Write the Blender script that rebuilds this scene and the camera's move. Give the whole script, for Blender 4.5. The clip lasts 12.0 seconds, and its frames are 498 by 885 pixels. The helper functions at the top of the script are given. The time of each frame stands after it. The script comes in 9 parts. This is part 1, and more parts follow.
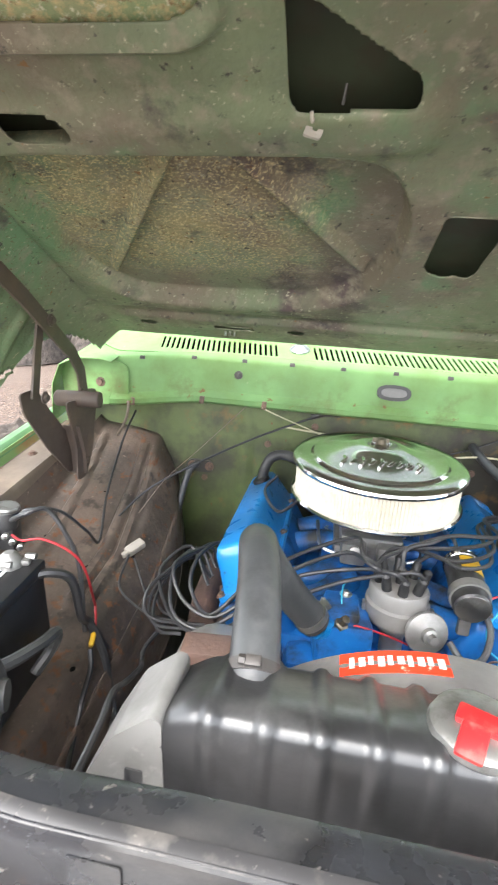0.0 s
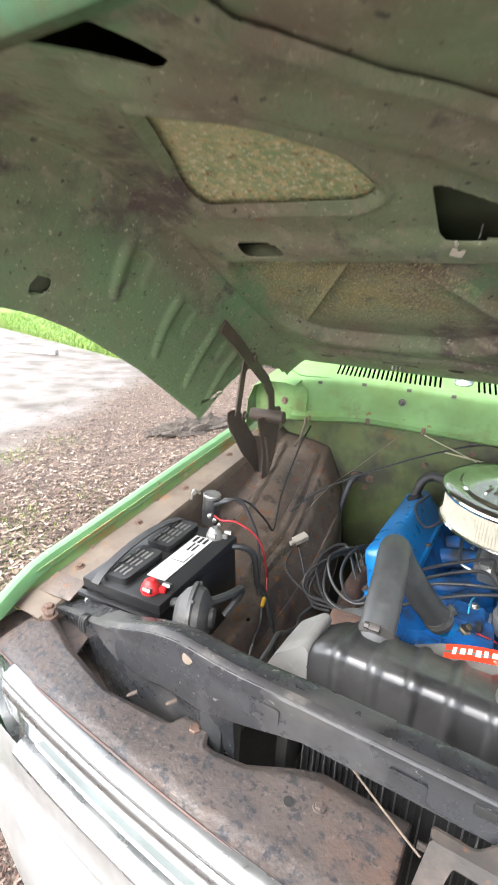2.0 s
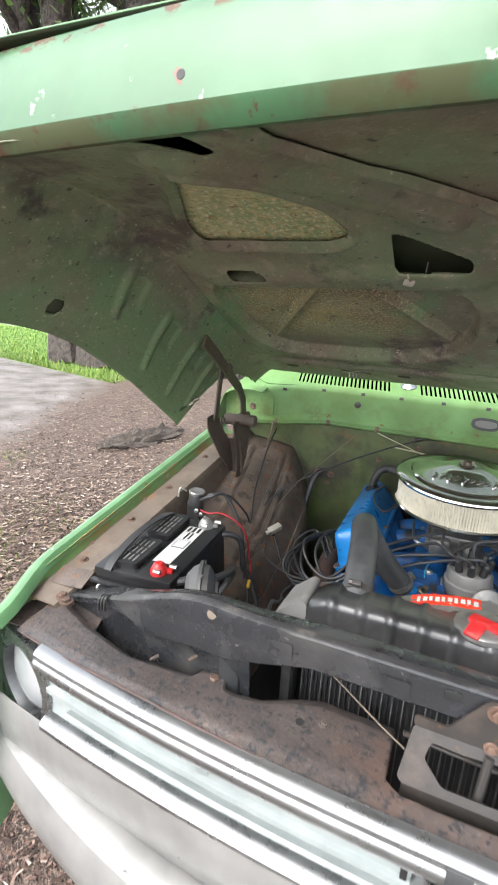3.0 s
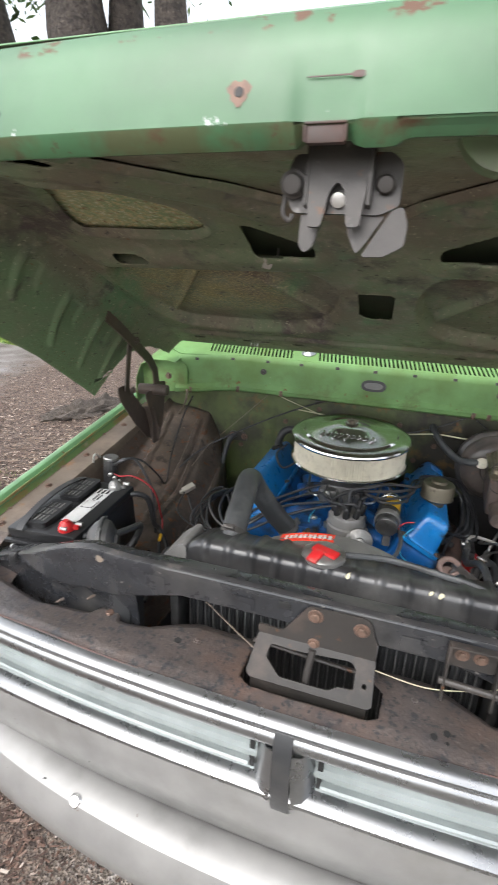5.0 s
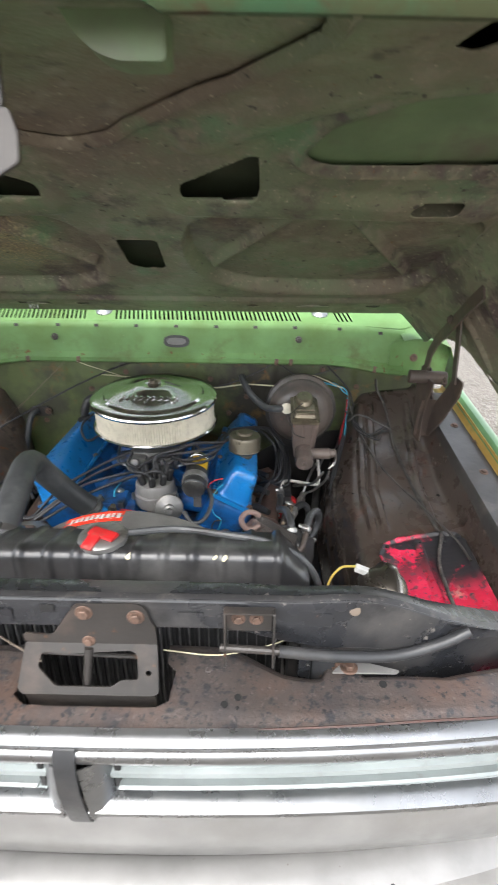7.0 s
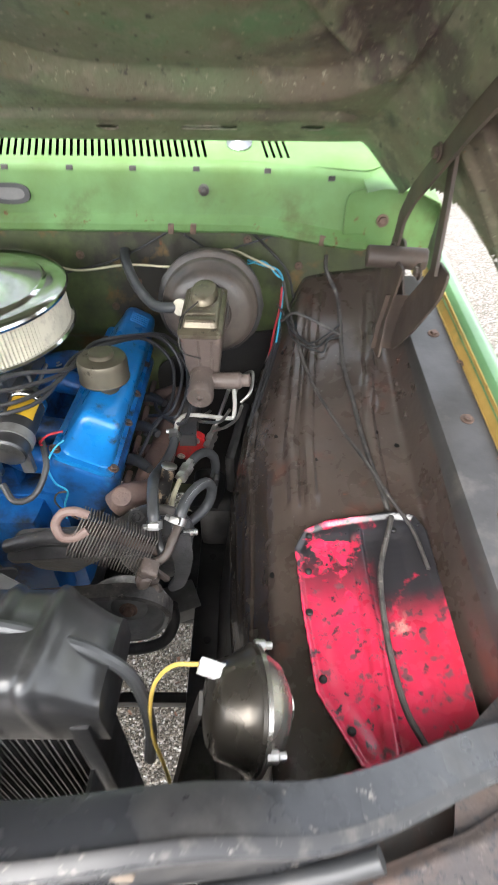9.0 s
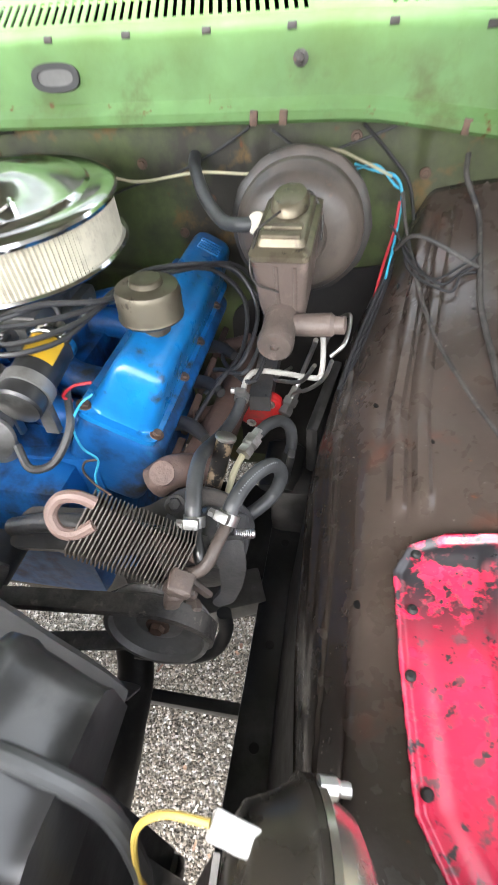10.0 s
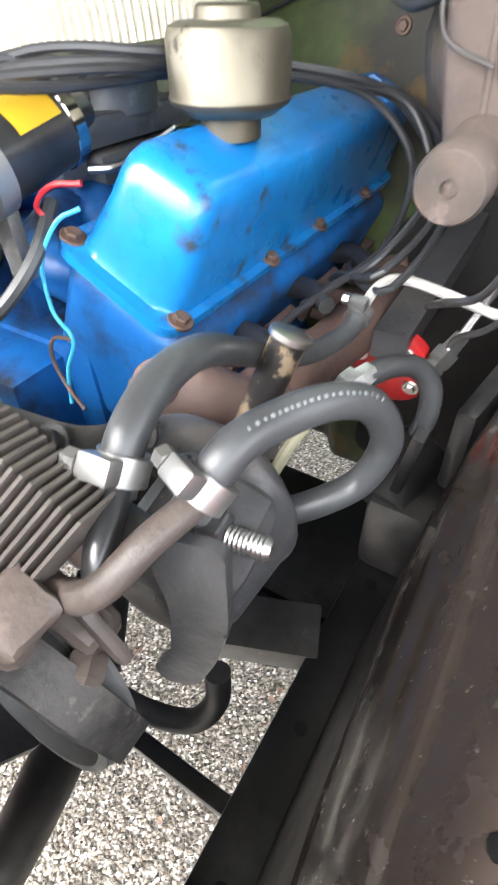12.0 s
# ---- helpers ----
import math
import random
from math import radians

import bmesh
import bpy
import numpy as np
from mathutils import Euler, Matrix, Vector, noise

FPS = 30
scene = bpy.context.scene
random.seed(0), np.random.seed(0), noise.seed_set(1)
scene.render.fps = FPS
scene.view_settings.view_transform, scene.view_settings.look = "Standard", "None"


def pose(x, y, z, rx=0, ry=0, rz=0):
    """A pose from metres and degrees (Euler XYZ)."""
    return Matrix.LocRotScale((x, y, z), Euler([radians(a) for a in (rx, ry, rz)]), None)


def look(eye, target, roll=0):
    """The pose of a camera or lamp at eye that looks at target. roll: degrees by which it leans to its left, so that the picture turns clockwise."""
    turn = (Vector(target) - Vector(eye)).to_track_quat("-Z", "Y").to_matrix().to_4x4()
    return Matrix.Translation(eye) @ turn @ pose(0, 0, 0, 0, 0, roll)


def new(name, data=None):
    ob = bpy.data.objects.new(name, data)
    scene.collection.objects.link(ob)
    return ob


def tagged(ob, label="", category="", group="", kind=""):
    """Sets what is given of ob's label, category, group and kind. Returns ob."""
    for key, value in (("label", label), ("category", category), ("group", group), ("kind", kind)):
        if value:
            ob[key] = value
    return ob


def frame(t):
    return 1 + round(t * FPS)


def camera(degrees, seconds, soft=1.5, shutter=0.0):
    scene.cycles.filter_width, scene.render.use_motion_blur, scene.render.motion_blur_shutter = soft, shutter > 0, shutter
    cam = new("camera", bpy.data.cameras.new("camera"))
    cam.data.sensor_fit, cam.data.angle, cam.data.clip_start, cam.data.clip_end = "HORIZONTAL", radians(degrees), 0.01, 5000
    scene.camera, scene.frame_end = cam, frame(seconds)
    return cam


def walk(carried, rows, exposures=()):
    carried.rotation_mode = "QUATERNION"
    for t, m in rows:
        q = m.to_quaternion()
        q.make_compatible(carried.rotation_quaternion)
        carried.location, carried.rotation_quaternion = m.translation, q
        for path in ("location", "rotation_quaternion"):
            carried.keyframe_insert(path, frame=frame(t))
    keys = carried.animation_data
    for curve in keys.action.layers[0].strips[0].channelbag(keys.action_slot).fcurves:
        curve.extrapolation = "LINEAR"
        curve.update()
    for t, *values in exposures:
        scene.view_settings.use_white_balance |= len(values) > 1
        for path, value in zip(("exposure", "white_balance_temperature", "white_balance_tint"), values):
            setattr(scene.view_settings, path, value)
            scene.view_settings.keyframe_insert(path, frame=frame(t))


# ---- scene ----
cam = camera(53.8, 12.0, shutter=0.5)
PATH = [
    (0, (-0.153, 0.416, 1.519), (-0.453, 2.316, 0.973), 3.8),
    (0.5, (-0.162, 0.407, 1.529), (-0.61, 2.242, 0.872), 3.2),
    (1, (-0.149, 0.366, 1.546), (-0.9, 2.059, 0.79), 3.3),
    (1.5, (-0.103, 0.3, 1.589), (-1.049, 1.911, 0.875), 3.2),
    (2, (-0.075, 0.217, 1.626), (-1.02, 1.878, 1.034), 3.1),
    (2.5, (-0.085, 0.135, 1.636), (-0.901, 1.885, 1.114), 2.9),
    (2.7, (-0.097, 0.095, 1.636), (-0.862, 1.868, 1.117), 2.8),
    (4.3, (0.039, -0.043, 1.679), (-0.692, 1.698, 1.019), 3.3),
    (4.5, (0.052, -0.043, 1.681), (-0.643, 1.713, 1.022), 3.0),
    (5, (0.099, -0.021, 1.682), (-0.472, 1.777, 1.017), 2.4),
    (5.5, (0.147, 0.011, 1.68), (-0.292, 1.84, 1.002), 1.9),
    (6, (0.177, 0.029, 1.678), (-0.139, 1.875, 0.975), 1.3),
    (6.5, (0.216, 0.048, 1.672), (0.046, 1.896, 0.927), 0.9),
    (7, (0.251, 0.097, 1.668), (0.227, 1.926, 0.858), 0.6),
    (7.5, (0.289, 0.201, 1.653), (0.398, 1.988, 0.762), 0.5),
    (7.7, (0.303, 0.252, 1.644), (0.454, 2.019, 0.72), 0.5),
    (9.3, (0.491, 0.638, 1.548), (0.391, 2.131, 0.222), 0.3),
    (9.5, (0.494, 0.679, 1.518), (0.283, 2.15, 0.179), -0.5),
    (10, (0.473, 0.752, 1.437), (0.136, 2.154, 0.051), -4.7),
    (10.5, (0.462, 0.816, 1.368), (0.126, 2.196, -0.04), -2.4),
    (11, (0.468, 0.889, 1.307), (-0.062, 2.208, -0.1), 0.3),
    (11.5, (0.463, 0.948, 1.226), (-0.224, 2.249, -0.129), 0.8),
    (12, (0.458, 0.952, 1.169), (-0.355, 2.19, -0.175), -2.2),
]
SKY, SUN = 0.15, 0.6
EXPOSURES = [(0, 3.2), (0.5, 3.35), (1.0, 3.3), (2.5, 2.6), (4.5, 1.8), (5.5, 1.88), (6.5, 2.05), (7.5, 2.25), (9.3, 2.95), (10.5, 3.4), (11.5, 3.75), (12, 3.9)]
walk(cam, [(t, look(eye, target, roll)) for t, eye, target, roll in PATH], EXPOSURES)

# ---- light: an overcast sky with a weak, very soft sun ----
world = bpy.data.worlds.new("overcast_sky")
scene.world = world
world.use_nodes = True
wn = world.node_tree.nodes
wl = world.node_tree.links
wn.clear()
sky = wn.new("ShaderNodeTexSky")
sky.sky_type = "NISHITA"
sky.sun_disc = False
sky.sun_elevation, sky.sun_rotation = radians(52), radians(200)
sky.dust_density, sky.air_density, sky.ozone_density = 2.0, 1.0, 1.0
haze = wn.new("ShaderNodeHueSaturation")
haze.inputs["Saturation"].default_value = 0.25
back = wn.new("ShaderNodeBackground")
back.inputs["Strength"].default_value = SKY
wout = wn.new("ShaderNodeOutputWorld")
wl.new(sky.outputs[0], haze.inputs["Color"])
wl.new(haze.outputs[0], back.inputs[0])
wl.new(back.outputs[0], wout.inputs[0])
sun = new("sun", bpy.data.lights.new("sun", "SUN"))
sun.data.energy, sun.data.angle, sun.data.color = SUN, radians(60), (1.0, 0.97, 0.92)
sun.matrix_world = look((-4, -6, 9), (0, 0, 0))


# ---- materials ----
def mat(name, col, rough=0.5, metal=0.0, layers=(), bump=None, rvar=0.12, coat=0.0, spec=0.5, alpha_holes=None):
    """Base colour with noise layers (colour, scale, low, high, [roughness], [axis, from, to]) and fine relief."""
    m = bpy.data.materials.new(name)
    m.use_nodes = True
    n, l = m.node_tree.nodes, m.node_tree.links
    b = n["Principled BSDF"]
    geo = n.new("ShaderNodeNewGeometry")
    pos = geo.outputs["Position"]
    colour = n.new("ShaderNodeRGB")
    colour.outputs[0].default_value = (*col, 1)
    out = colour.outputs[0]
    r = n.new("ShaderNodeValue")
    r.outputs[0].default_value = rough
    rout = r.outputs[0]
    # a gentle drift of value over the whole surface
    drift = n.new("ShaderNodeTexNoise")
    drift.inputs["Scale"].default_value, drift.inputs["Detail"].default_value = 9.0, 6.0
    l.new(pos, drift.inputs["Vector"])
    dm = n.new("ShaderNodeMapRange")
    dm.inputs["From Min"].default_value, dm.inputs["From Max"].default_value = 0.3, 0.7
    dm.inputs["To Min"].default_value, dm.inputs["To Max"].default_value = 0.82, 1.18
    l.new(drift.outputs[0], dm.inputs[0])
    mul = n.new("ShaderNodeMix")
    mul.data_type, mul.blend_type = "RGBA", "MULTIPLY"
    mul.inputs["Factor"].default_value = 1.0
    l.new(out, mul.inputs["A"])
    l.new(dm.outputs[0], mul.inputs["B"])
    out = mul.outputs["Result"]
    for i, lay in enumerate(layers):
        c, sc, lo, hi = lay[:4]
        tex = n.new("ShaderNodeTexNoise")
        tex.inputs["Scale"].default_value = sc
        tex.inputs["Detail"].default_value = 8.0
        tex.inputs["Roughness"].default_value = 0.62
        off = n.new("ShaderNodeVectorMath")
        off.operation = "ADD"
        off.inputs[1].default_value = (3.1 * i + len(name), 1.7 * i, 5.3 * i)
        l.new(pos, off.inputs[0])
        l.new(off.outputs[0], tex.inputs["Vector"])
        mr = n.new("ShaderNodeMapRange")
        mr.inputs["From Min"].default_value, mr.inputs["From Max"].default_value = lo, hi
        l.new(tex.outputs[0], mr.inputs[0])
        fac = mr.outputs[0]
        for g in lay[5:]:
            sep = n.new("ShaderNodeSeparateXYZ")
            l.new(pos, sep.inputs[0])
            gm = n.new("ShaderNodeMapRange")
            gm.interpolation_type = "SMOOTHSTEP"
            gm.inputs["From Min"].default_value, gm.inputs["From Max"].default_value = g[1], g[2]
            l.new(sep.outputs[g[0]], gm.inputs[0])
            mm = n.new("ShaderNodeMath")
            mm.operation = "MULTIPLY"
            l.new(fac, mm.inputs[0])
            l.new(gm.outputs[0], mm.inputs[1])
            fac = mm.outputs[0]
        mix = n.new("ShaderNodeMix")
        mix.data_type = "RGBA"
        l.new(fac, mix.inputs["Factor"])
        l.new(out, mix.inputs["A"])
        mix.inputs["B"].default_value = (*c, 1)
        out = mix.outputs["Result"]
        if len(lay) > 4 and lay[4] is not None:
            rm = n.new("ShaderNodeMix")
            l.new(fac, rm.inputs["Factor"])
            l.new(rout, rm.inputs["A"])
            rm.inputs["B"].default_value = lay[4]
            rout = rm.outputs["Result"]
    if rvar:
        rn = n.new("ShaderNodeTexNoise")
        rn.inputs["Scale"].default_value, rn.inputs["Detail"].default_value = 35.0, 5.0
        l.new(pos, rn.inputs["Vector"])
        ra = n.new("ShaderNodeMath")
        ra.operation = "MULTIPLY_ADD"
        l.new(rn.outputs[0], ra.inputs[0])
        ra.inputs[1].default_value = 2 * rvar
        l.new(rout, ra.inputs[2])
        sb = n.new("ShaderNodeMath")
        sb.operation = "SUBTRACT"
        sb.use_clamp = True
        l.new(ra.outputs[0], sb.inputs[0])
        sb.inputs[1].default_value = rvar
        rout = sb.outputs[0]
    l.new(out, b.inputs["Base Color"])
    l.new(rout, b.inputs["Roughness"])
    b.inputs["Metallic"].default_value = metal
    b.inputs["Specular IOR Level"].default_value = spec
    b.inputs["Coat Weight"].default_value = coat
    b.inputs["Coat Roughness"].default_value = 0.15
    if bump:
        bt = n.new("ShaderNodeTexNoise")
        bt.inputs["Scale"].default_value, bt.inputs["Detail"].default_value = bump[0], 6.0
        l.new(pos, bt.inputs["Vector"])
        bn = n.new("ShaderNodeBump")
        bn.inputs["Strength"].default_value, bn.inputs["Distance"].default_value = bump[1], bump[2]
        l.new(bt.outputs[0], bn.inputs["Height"])
        l.new(bn.outputs[0], b.inputs["Normal"])
    return m


RUST, SOOT = (0.13, 0.055, 0.022), (0.035, 0.03, 0.026)
M = {}
M["green"] = mat("light_green_paint", (0.105, 0.225, 0.10), 0.35, layers=[((0.08, 0.17, 0.07), 3.0, 0.5, 0.75), ((0.42, 0.47, 0.40), 45, 0.70, 0.74), (RUST, 14, 0.69, 0.73, 0.8)], bump=(60, 0.15, 0.002), coat=0.3)
M["greenin"] = mat("faded_green_underside", (0.165, 0.195, 0.115), 0.38, layers=[((0.168, 0.140, 0.100), 3.4, 0.43, 0.58, 0.5), ((0.085, 0.062, 0.057), 4.6, 0.53, 0.63, 0.45), ((0.125, 0.215, 0.110), 4.5, 0.56, 0.66), ((0.25, 0.225, 0.165), 28, 0.52, 0.70), ((0.125, 0.19, 0.098), 4.0, 0.30, 0.52, 0.4, (0, -0.68, -0.76)), ((0.32, 0.26, 0.13), 9, 0.44, 0.70, 0.8, (0, -0.18, -0.34), (0, -0.65, -0.57), (1, 1.04, 1.09), (1, 1.38, 1.27)), ((0.58, 0.48, 0.26), 210, 0.50, 0.66, 0.8, (0, -0.12, -0.30), (0, -0.66, -0.58), (1, 1.03, 1.07), (1, 1.40, 1.30)), ((0.13, 0.07, 0.03), 170, 0.58, 0.70, 0.8, (0, -0.12, -0.30), (1, 1.03, 1.07), (1, 1.40, 1.30)), ((0.40, 0.38, 0.28), 120, 0.61, 0.69, 0.8), ((0.05, 0.045, 0.036), 60, 0.62, 0.69, 0.6), ((0.06, 0.052, 0.044), 11, 0.61, 0.71), ((0.22, 0.12, 0.05), 75, 0.66, 0.71, 0.8)], bump=(140, 0.38, 0.003))
M["greenflange"] = mat("green_hood_flange", (0.15, 0.22, 0.11), 0.45, layers=[((0.12, 0.10, 0.075), 6, 0.52, 0.72), ((0.22, 0.34, 0.18), 18, 0.62, 0.75)], bump=(80, 0.25, 0.002))
M["rustpad"] = mat("speckled_rusty_skin", (0.36, 0.36, 0.20), 0.6, layers=[((0.22, 0.30, 0.15), 7, 0.46, 0.62), ((0.52, 0.42, 0.22), 95, 0.47, 0.62), ((0.62, 0.60, 0.44), 120, 0.54, 0.66), ((0.22, 0.11, 0.045), 85, 0.57, 0.68), ((0.16, 0.13, 0.08), 5, 0.58, 0.74)], bump=(130, 0.5, 0.003))
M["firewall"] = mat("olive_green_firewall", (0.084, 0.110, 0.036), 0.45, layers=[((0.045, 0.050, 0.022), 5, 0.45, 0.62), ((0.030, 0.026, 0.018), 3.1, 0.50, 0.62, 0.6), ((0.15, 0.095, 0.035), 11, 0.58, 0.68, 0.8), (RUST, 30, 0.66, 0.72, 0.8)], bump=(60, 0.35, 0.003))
M["cowl"] = mat("bright_green_cowl_paint", (0.120, 0.232, 0.080), 0.50, layers=[((0.094, 0.165, 0.044), 6, 0.45, 0.70), ((0.085, 0.10, 0.035), 9, 0.50, 0.68, 0.6, (2, 1.37, 1.31)), (RUST, 34, 0.63, 0.69, 0.8, (2, 1.335, 1.285)), (RUST, 26, 0.70, 0.75, 0.8), ((0.4, 0.47, 0.32), 50, 0.72, 0.76)], bump=(70, 0.2, 0.002), spec=0.3)
M["brown"] = mat("dusty_brown_apron", (0.108, 0.080, 0.063), 0.46, layers=[((0.050, 0.040, 0.033), 5, 0.45, 0.60), ((0.18, 0.135, 0.105), 9, 0.56, 0.70), ((0.040, 0.031, 0.026), 22, 0.58, 0.66), ((0.17, 0.075, 0.036), 34, 0.58, 0.66, 0.8), ((0.24, 0.19, 0.155), 110, 0.64, 0.70, 0.7)], bump=(90, 0.6, 0.003))
M["ledge"] = mat("brown_fender_ledge", (0.155, 0.122, 0.094), 0.45, layers=[((0.095, 0.07, 0.052), 8, 0.45, 0.66), ((0.22, 0.11, 0.045), 14, 0.60, 0.72, 0.7)], bump=(80, 0.25, 0.002))
# the layer masked below x 0.525 puts the engine-side slope's shade into colour
M["darkapron"] = mat("dark_glossy_apron", (0.056, 0.040, 0.033), 0.27, layers=[((0.086, 0.067, 0.056), 3.2, 0.42, 0.72, 0.34), ((0.036, 0.029, 0.025), 5.5, 0.48, 0.74, 0.22), ((0.105, 0.040, 0.026), 12, 0.58, 0.76, 0.3), ((0.040, 0.032, 0.028), 3.0, 0.30, 0.52, 0.24, (0, 0.525, 0.495)), ((0.16, 0.06, 0.03), 60, 0.69, 0.74), ((0.20, 0.18, 0.165), 140, 0.66, 0.72, 0.5)], bump=(70, 0.35, 0.002), coat=0.5)
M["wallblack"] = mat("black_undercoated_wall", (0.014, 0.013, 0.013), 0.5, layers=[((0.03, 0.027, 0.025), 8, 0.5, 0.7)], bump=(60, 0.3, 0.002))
M["greyledge"] = mat("grey_fender_ledge", (0.055, 0.052, 0.050), 0.34, layers=[((0.028, 0.026, 0.024), 6, 0.48, 0.68), ((0.10, 0.09, 0.08), 12, 0.6, 0.74)], bump=(80, 0.2, 0.002), coat=0.2)
M["yellowprimer"] = mat("yellow_primer_channel", (0.42, 0.27, 0.07), 0.6, layers=[((0.18, 0.22, 0.08), 10, 0.5, 0.7), (RUST, 20, 0.64, 0.72)], bump=(90, 0.2, 0.002))
# pale pink layer: light patches, with the sky's sheen put into the colour
M["red"] = mat("flaking_red_paint", (0.66, 0.030, 0.085), 0.27, layers=[((0.50, 0.020, 0.050), 6, 0.5, 0.7), ((0.80, 0.42, 0.34), 11, 0.64, 0.72), ((0.020, 0.019, 0.022), 30, 0.45, 0.50, 0.4, (1, 0.92, 1.05)), ((0.16, 0.05, 0.06), 60, 0.56, 0.62, 0.45), ((0.020, 0.019, 0.022), 13, 0.38, 0.45, 0.35, (1, 0.90, 0.98), (0, 0.63, 0.67)), ((0.022, 0.020, 0.022), 75, 0.60, 0.64, 0.45), ((0.02, 0.02, 0.024), 30, 0.40, 0.48, 0.3, (1, 1.062, 1.075), (1, 1.094, 1.086), (0, 0.60, 0.63))], bump=(60, 0.25, 0.003), coat=0.5)
M["blacksteel"] = mat("black_painted_steel", (0.028, 0.029, 0.031), 0.40, layers=[((0.07, 0.066, 0.062), 7, 0.52, 0.75, 0.55), ((0.12, 0.10, 0.085), 40, 0.66, 0.74, 0.7), (RUST, 60, 0.70, 0.76)], bump=(90, 0.2, 0.002))
M["lip"] = mat("rust_brown_lip_panel", (0.068, 0.056, 0.051), 0.40, layers=[((0.102, 0.064, 0.049), 7, 0.46, 0.70), ((0.044, 0.041, 0.043), 11, 0.50, 0.72, 0.36), ((0.028, 0.028, 0.032), 62, 0.54, 0.62, 0.34), ((0.12, 0.10, 0.088), 130, 0.58, 0.72), ((0.022, 0.022, 0.026), 85, 0.60, 0.65)], bump=(120, 0.45, 0.003))
M["bracket"] = mat("sooty_latch_bracket", (0.028, 0.025, 0.023), 0.42, layers=[((0.066, 0.050, 0.042), 14, 0.5, 0.7), (RUST, 30, 0.64, 0.72)], bump=(100, 0.25, 0.002))
M["rad"] = mat("gloss_black_radiator", (0.024, 0.024, 0.025), 0.35, layers=[((0.090, 0.088, 0.086), 6, 0.49, 0.70, 0.42), ((0.010, 0.010, 0.010), 14, 0.55, 0.7)], bump=(40, 0.2, 0.003), coat=0.3)
M["fin"] = mat("radiator_fins", (0.03, 0.031, 0.033), 0.55, bump=(300, 0.5, 0.002))
M["chrome"] = mat("polished_chrome", (0.66, 0.66, 0.66), 0.13, 1.0, layers=[((0.55, 0.55, 0.54), 30, 0.5, 0.7, 0.2)], rvar=0.05)
M["alu"] = mat("anodised_aluminium_trim", (0.285, 0.290, 0.295), 0.28, 0.9, layers=[((0.235, 0.235, 0.23), 9, 0.5, 0.75, 0.45), ((0.42, 0.43, 0.44), 40, 0.66, 0.74), ((0.15, 0.145, 0.14), 70, 0.69, 0.74)], bump=(50, 0.08, 0.001))
M["grilleback"] = mat("pale_grey_grille_insert", (0.28, 0.31, 0.305), 0.34, 0.15, layers=[((0.33, 0.355, 0.35), 7, 0.5, 0.75), ((0.24, 0.25, 0.24), 26, 0.60, 0.75)], bump=(60, 0.1, 0.001))
M["bumper"] = mat("silver_painted_bumper", (0.255, 0.25, 0.243), 0.36, 0.4, layers=[((0.30, 0.292, 0.284), 7, 0.5, 0.78, 0.5), ((0.16, 0.14, 0.125), 50, 0.69, 0.74), (RUST, 34, 0.71, 0.75)], bump=(30, 0.12, 0.004))
M["valance"] = mat("silver_valance_panel", (0.25, 0.245, 0.238), 0.38, 0.35, layers=[((0.205, 0.198, 0.186), 5, 0.46, 0.72), ((0.14, 0.12, 0.10), 40, 0.68, 0.76)], bump=(40, 0.12, 0.003))
M["black"] = mat("matt_black", (0.012, 0.012, 0.012), 0.6)
M["rubber"] = mat("black_rubber", (0.022, 0.022, 0.023), 0.5, layers=[((0.06, 0.058, 0.055), 25, 0.5, 0.75)], bump=(120, 0.15, 0.001))
M["hose"] = mat("grey_rubber_hose", (0.052, 0.054, 0.056), 0.40, layers=[((0.095, 0.096, 0.096), 14, 0.5, 0.70, 0.5), ((0.03, 0.03, 0.031), 9, 0.52, 0.68)], bump=(120, 0.2, 0.001))
M["plughose"] = mat("black_plug_wire", (0.03, 0.03, 0.032), 0.4)
M["blue"] = mat("engine_blue_enamel", (0.008, 0.19, 0.52), 0.30, layers=[((0.005, 0.11, 0.36), 8, 0.48, 0.70), ((0.025, 0.03, 0.04), 24, 0.60, 0.70, 0.6), ((0.22, 0.14, 0.075), 36, 0.71, 0.75, 0.8)], bump=(45, 0.3, 0.003), coat=0.4)
M["bluedark"] = mat("grimy_engine_blue", (0.008, 0.12, 0.39), 0.42, layers=[((0.02, 0.022, 0.025), 14, 0.46, 0.66, 0.6), ((0.02, 0.18, 0.42), 22, 0.6, 0.75)], bump=(45, 0.35, 0.004))
M["paper"] = mat("white_pleated_paper", (0.58, 0.54, 0.44), 0.8, layers=[((0.46, 0.42, 0.34), 60, 0.5, 0.7)])
M["cast"] = mat("brown_cast_iron", (0.12, 0.075, 0.06), 0.65, layers=[((0.20, 0.11, 0.08), 14, 0.5, 0.7), (SOOT, 9, 0.52, 0.72)], bump=(120, 0.5, 0.003))
M["greycast"] = mat("oily_grey_casting", (0.066, 0.065, 0.067), 0.36, layers=[((0.13, 0.11, 0.095), 12, 0.52, 0.70, 0.5), ((0.022, 0.022, 0.022), 8, 0.5, 0.68, 0.28), ((0.2, 0.15, 0.11), 60, 0.66, 0.74)], bump=(120, 0.4, 0.002))
M["master"] = mat("dusty_brown_casting", (0.135, 0.103, 0.088), 0.48, layers=[((0.075, 0.06, 0.052), 10, 0.46, 0.66), ((0.25, 0.19, 0.17), 30, 0.58, 0.72), ((0.20, 0.09, 0.05), 22, 0.64, 0.72)], bump=(140, 0.5, 0.002))
M["zinc"] = mat("dull_gold_plating", (0.150, 0.132, 0.098), 0.40, 0.75, layers=[((0.105, 0.088, 0.066), 18, 0.46, 0.70, 0.5), ((0.045, 0.035, 0.027), 42, 0.60, 0.70, 0.6)], bump=(60, 0.12, 0.001))
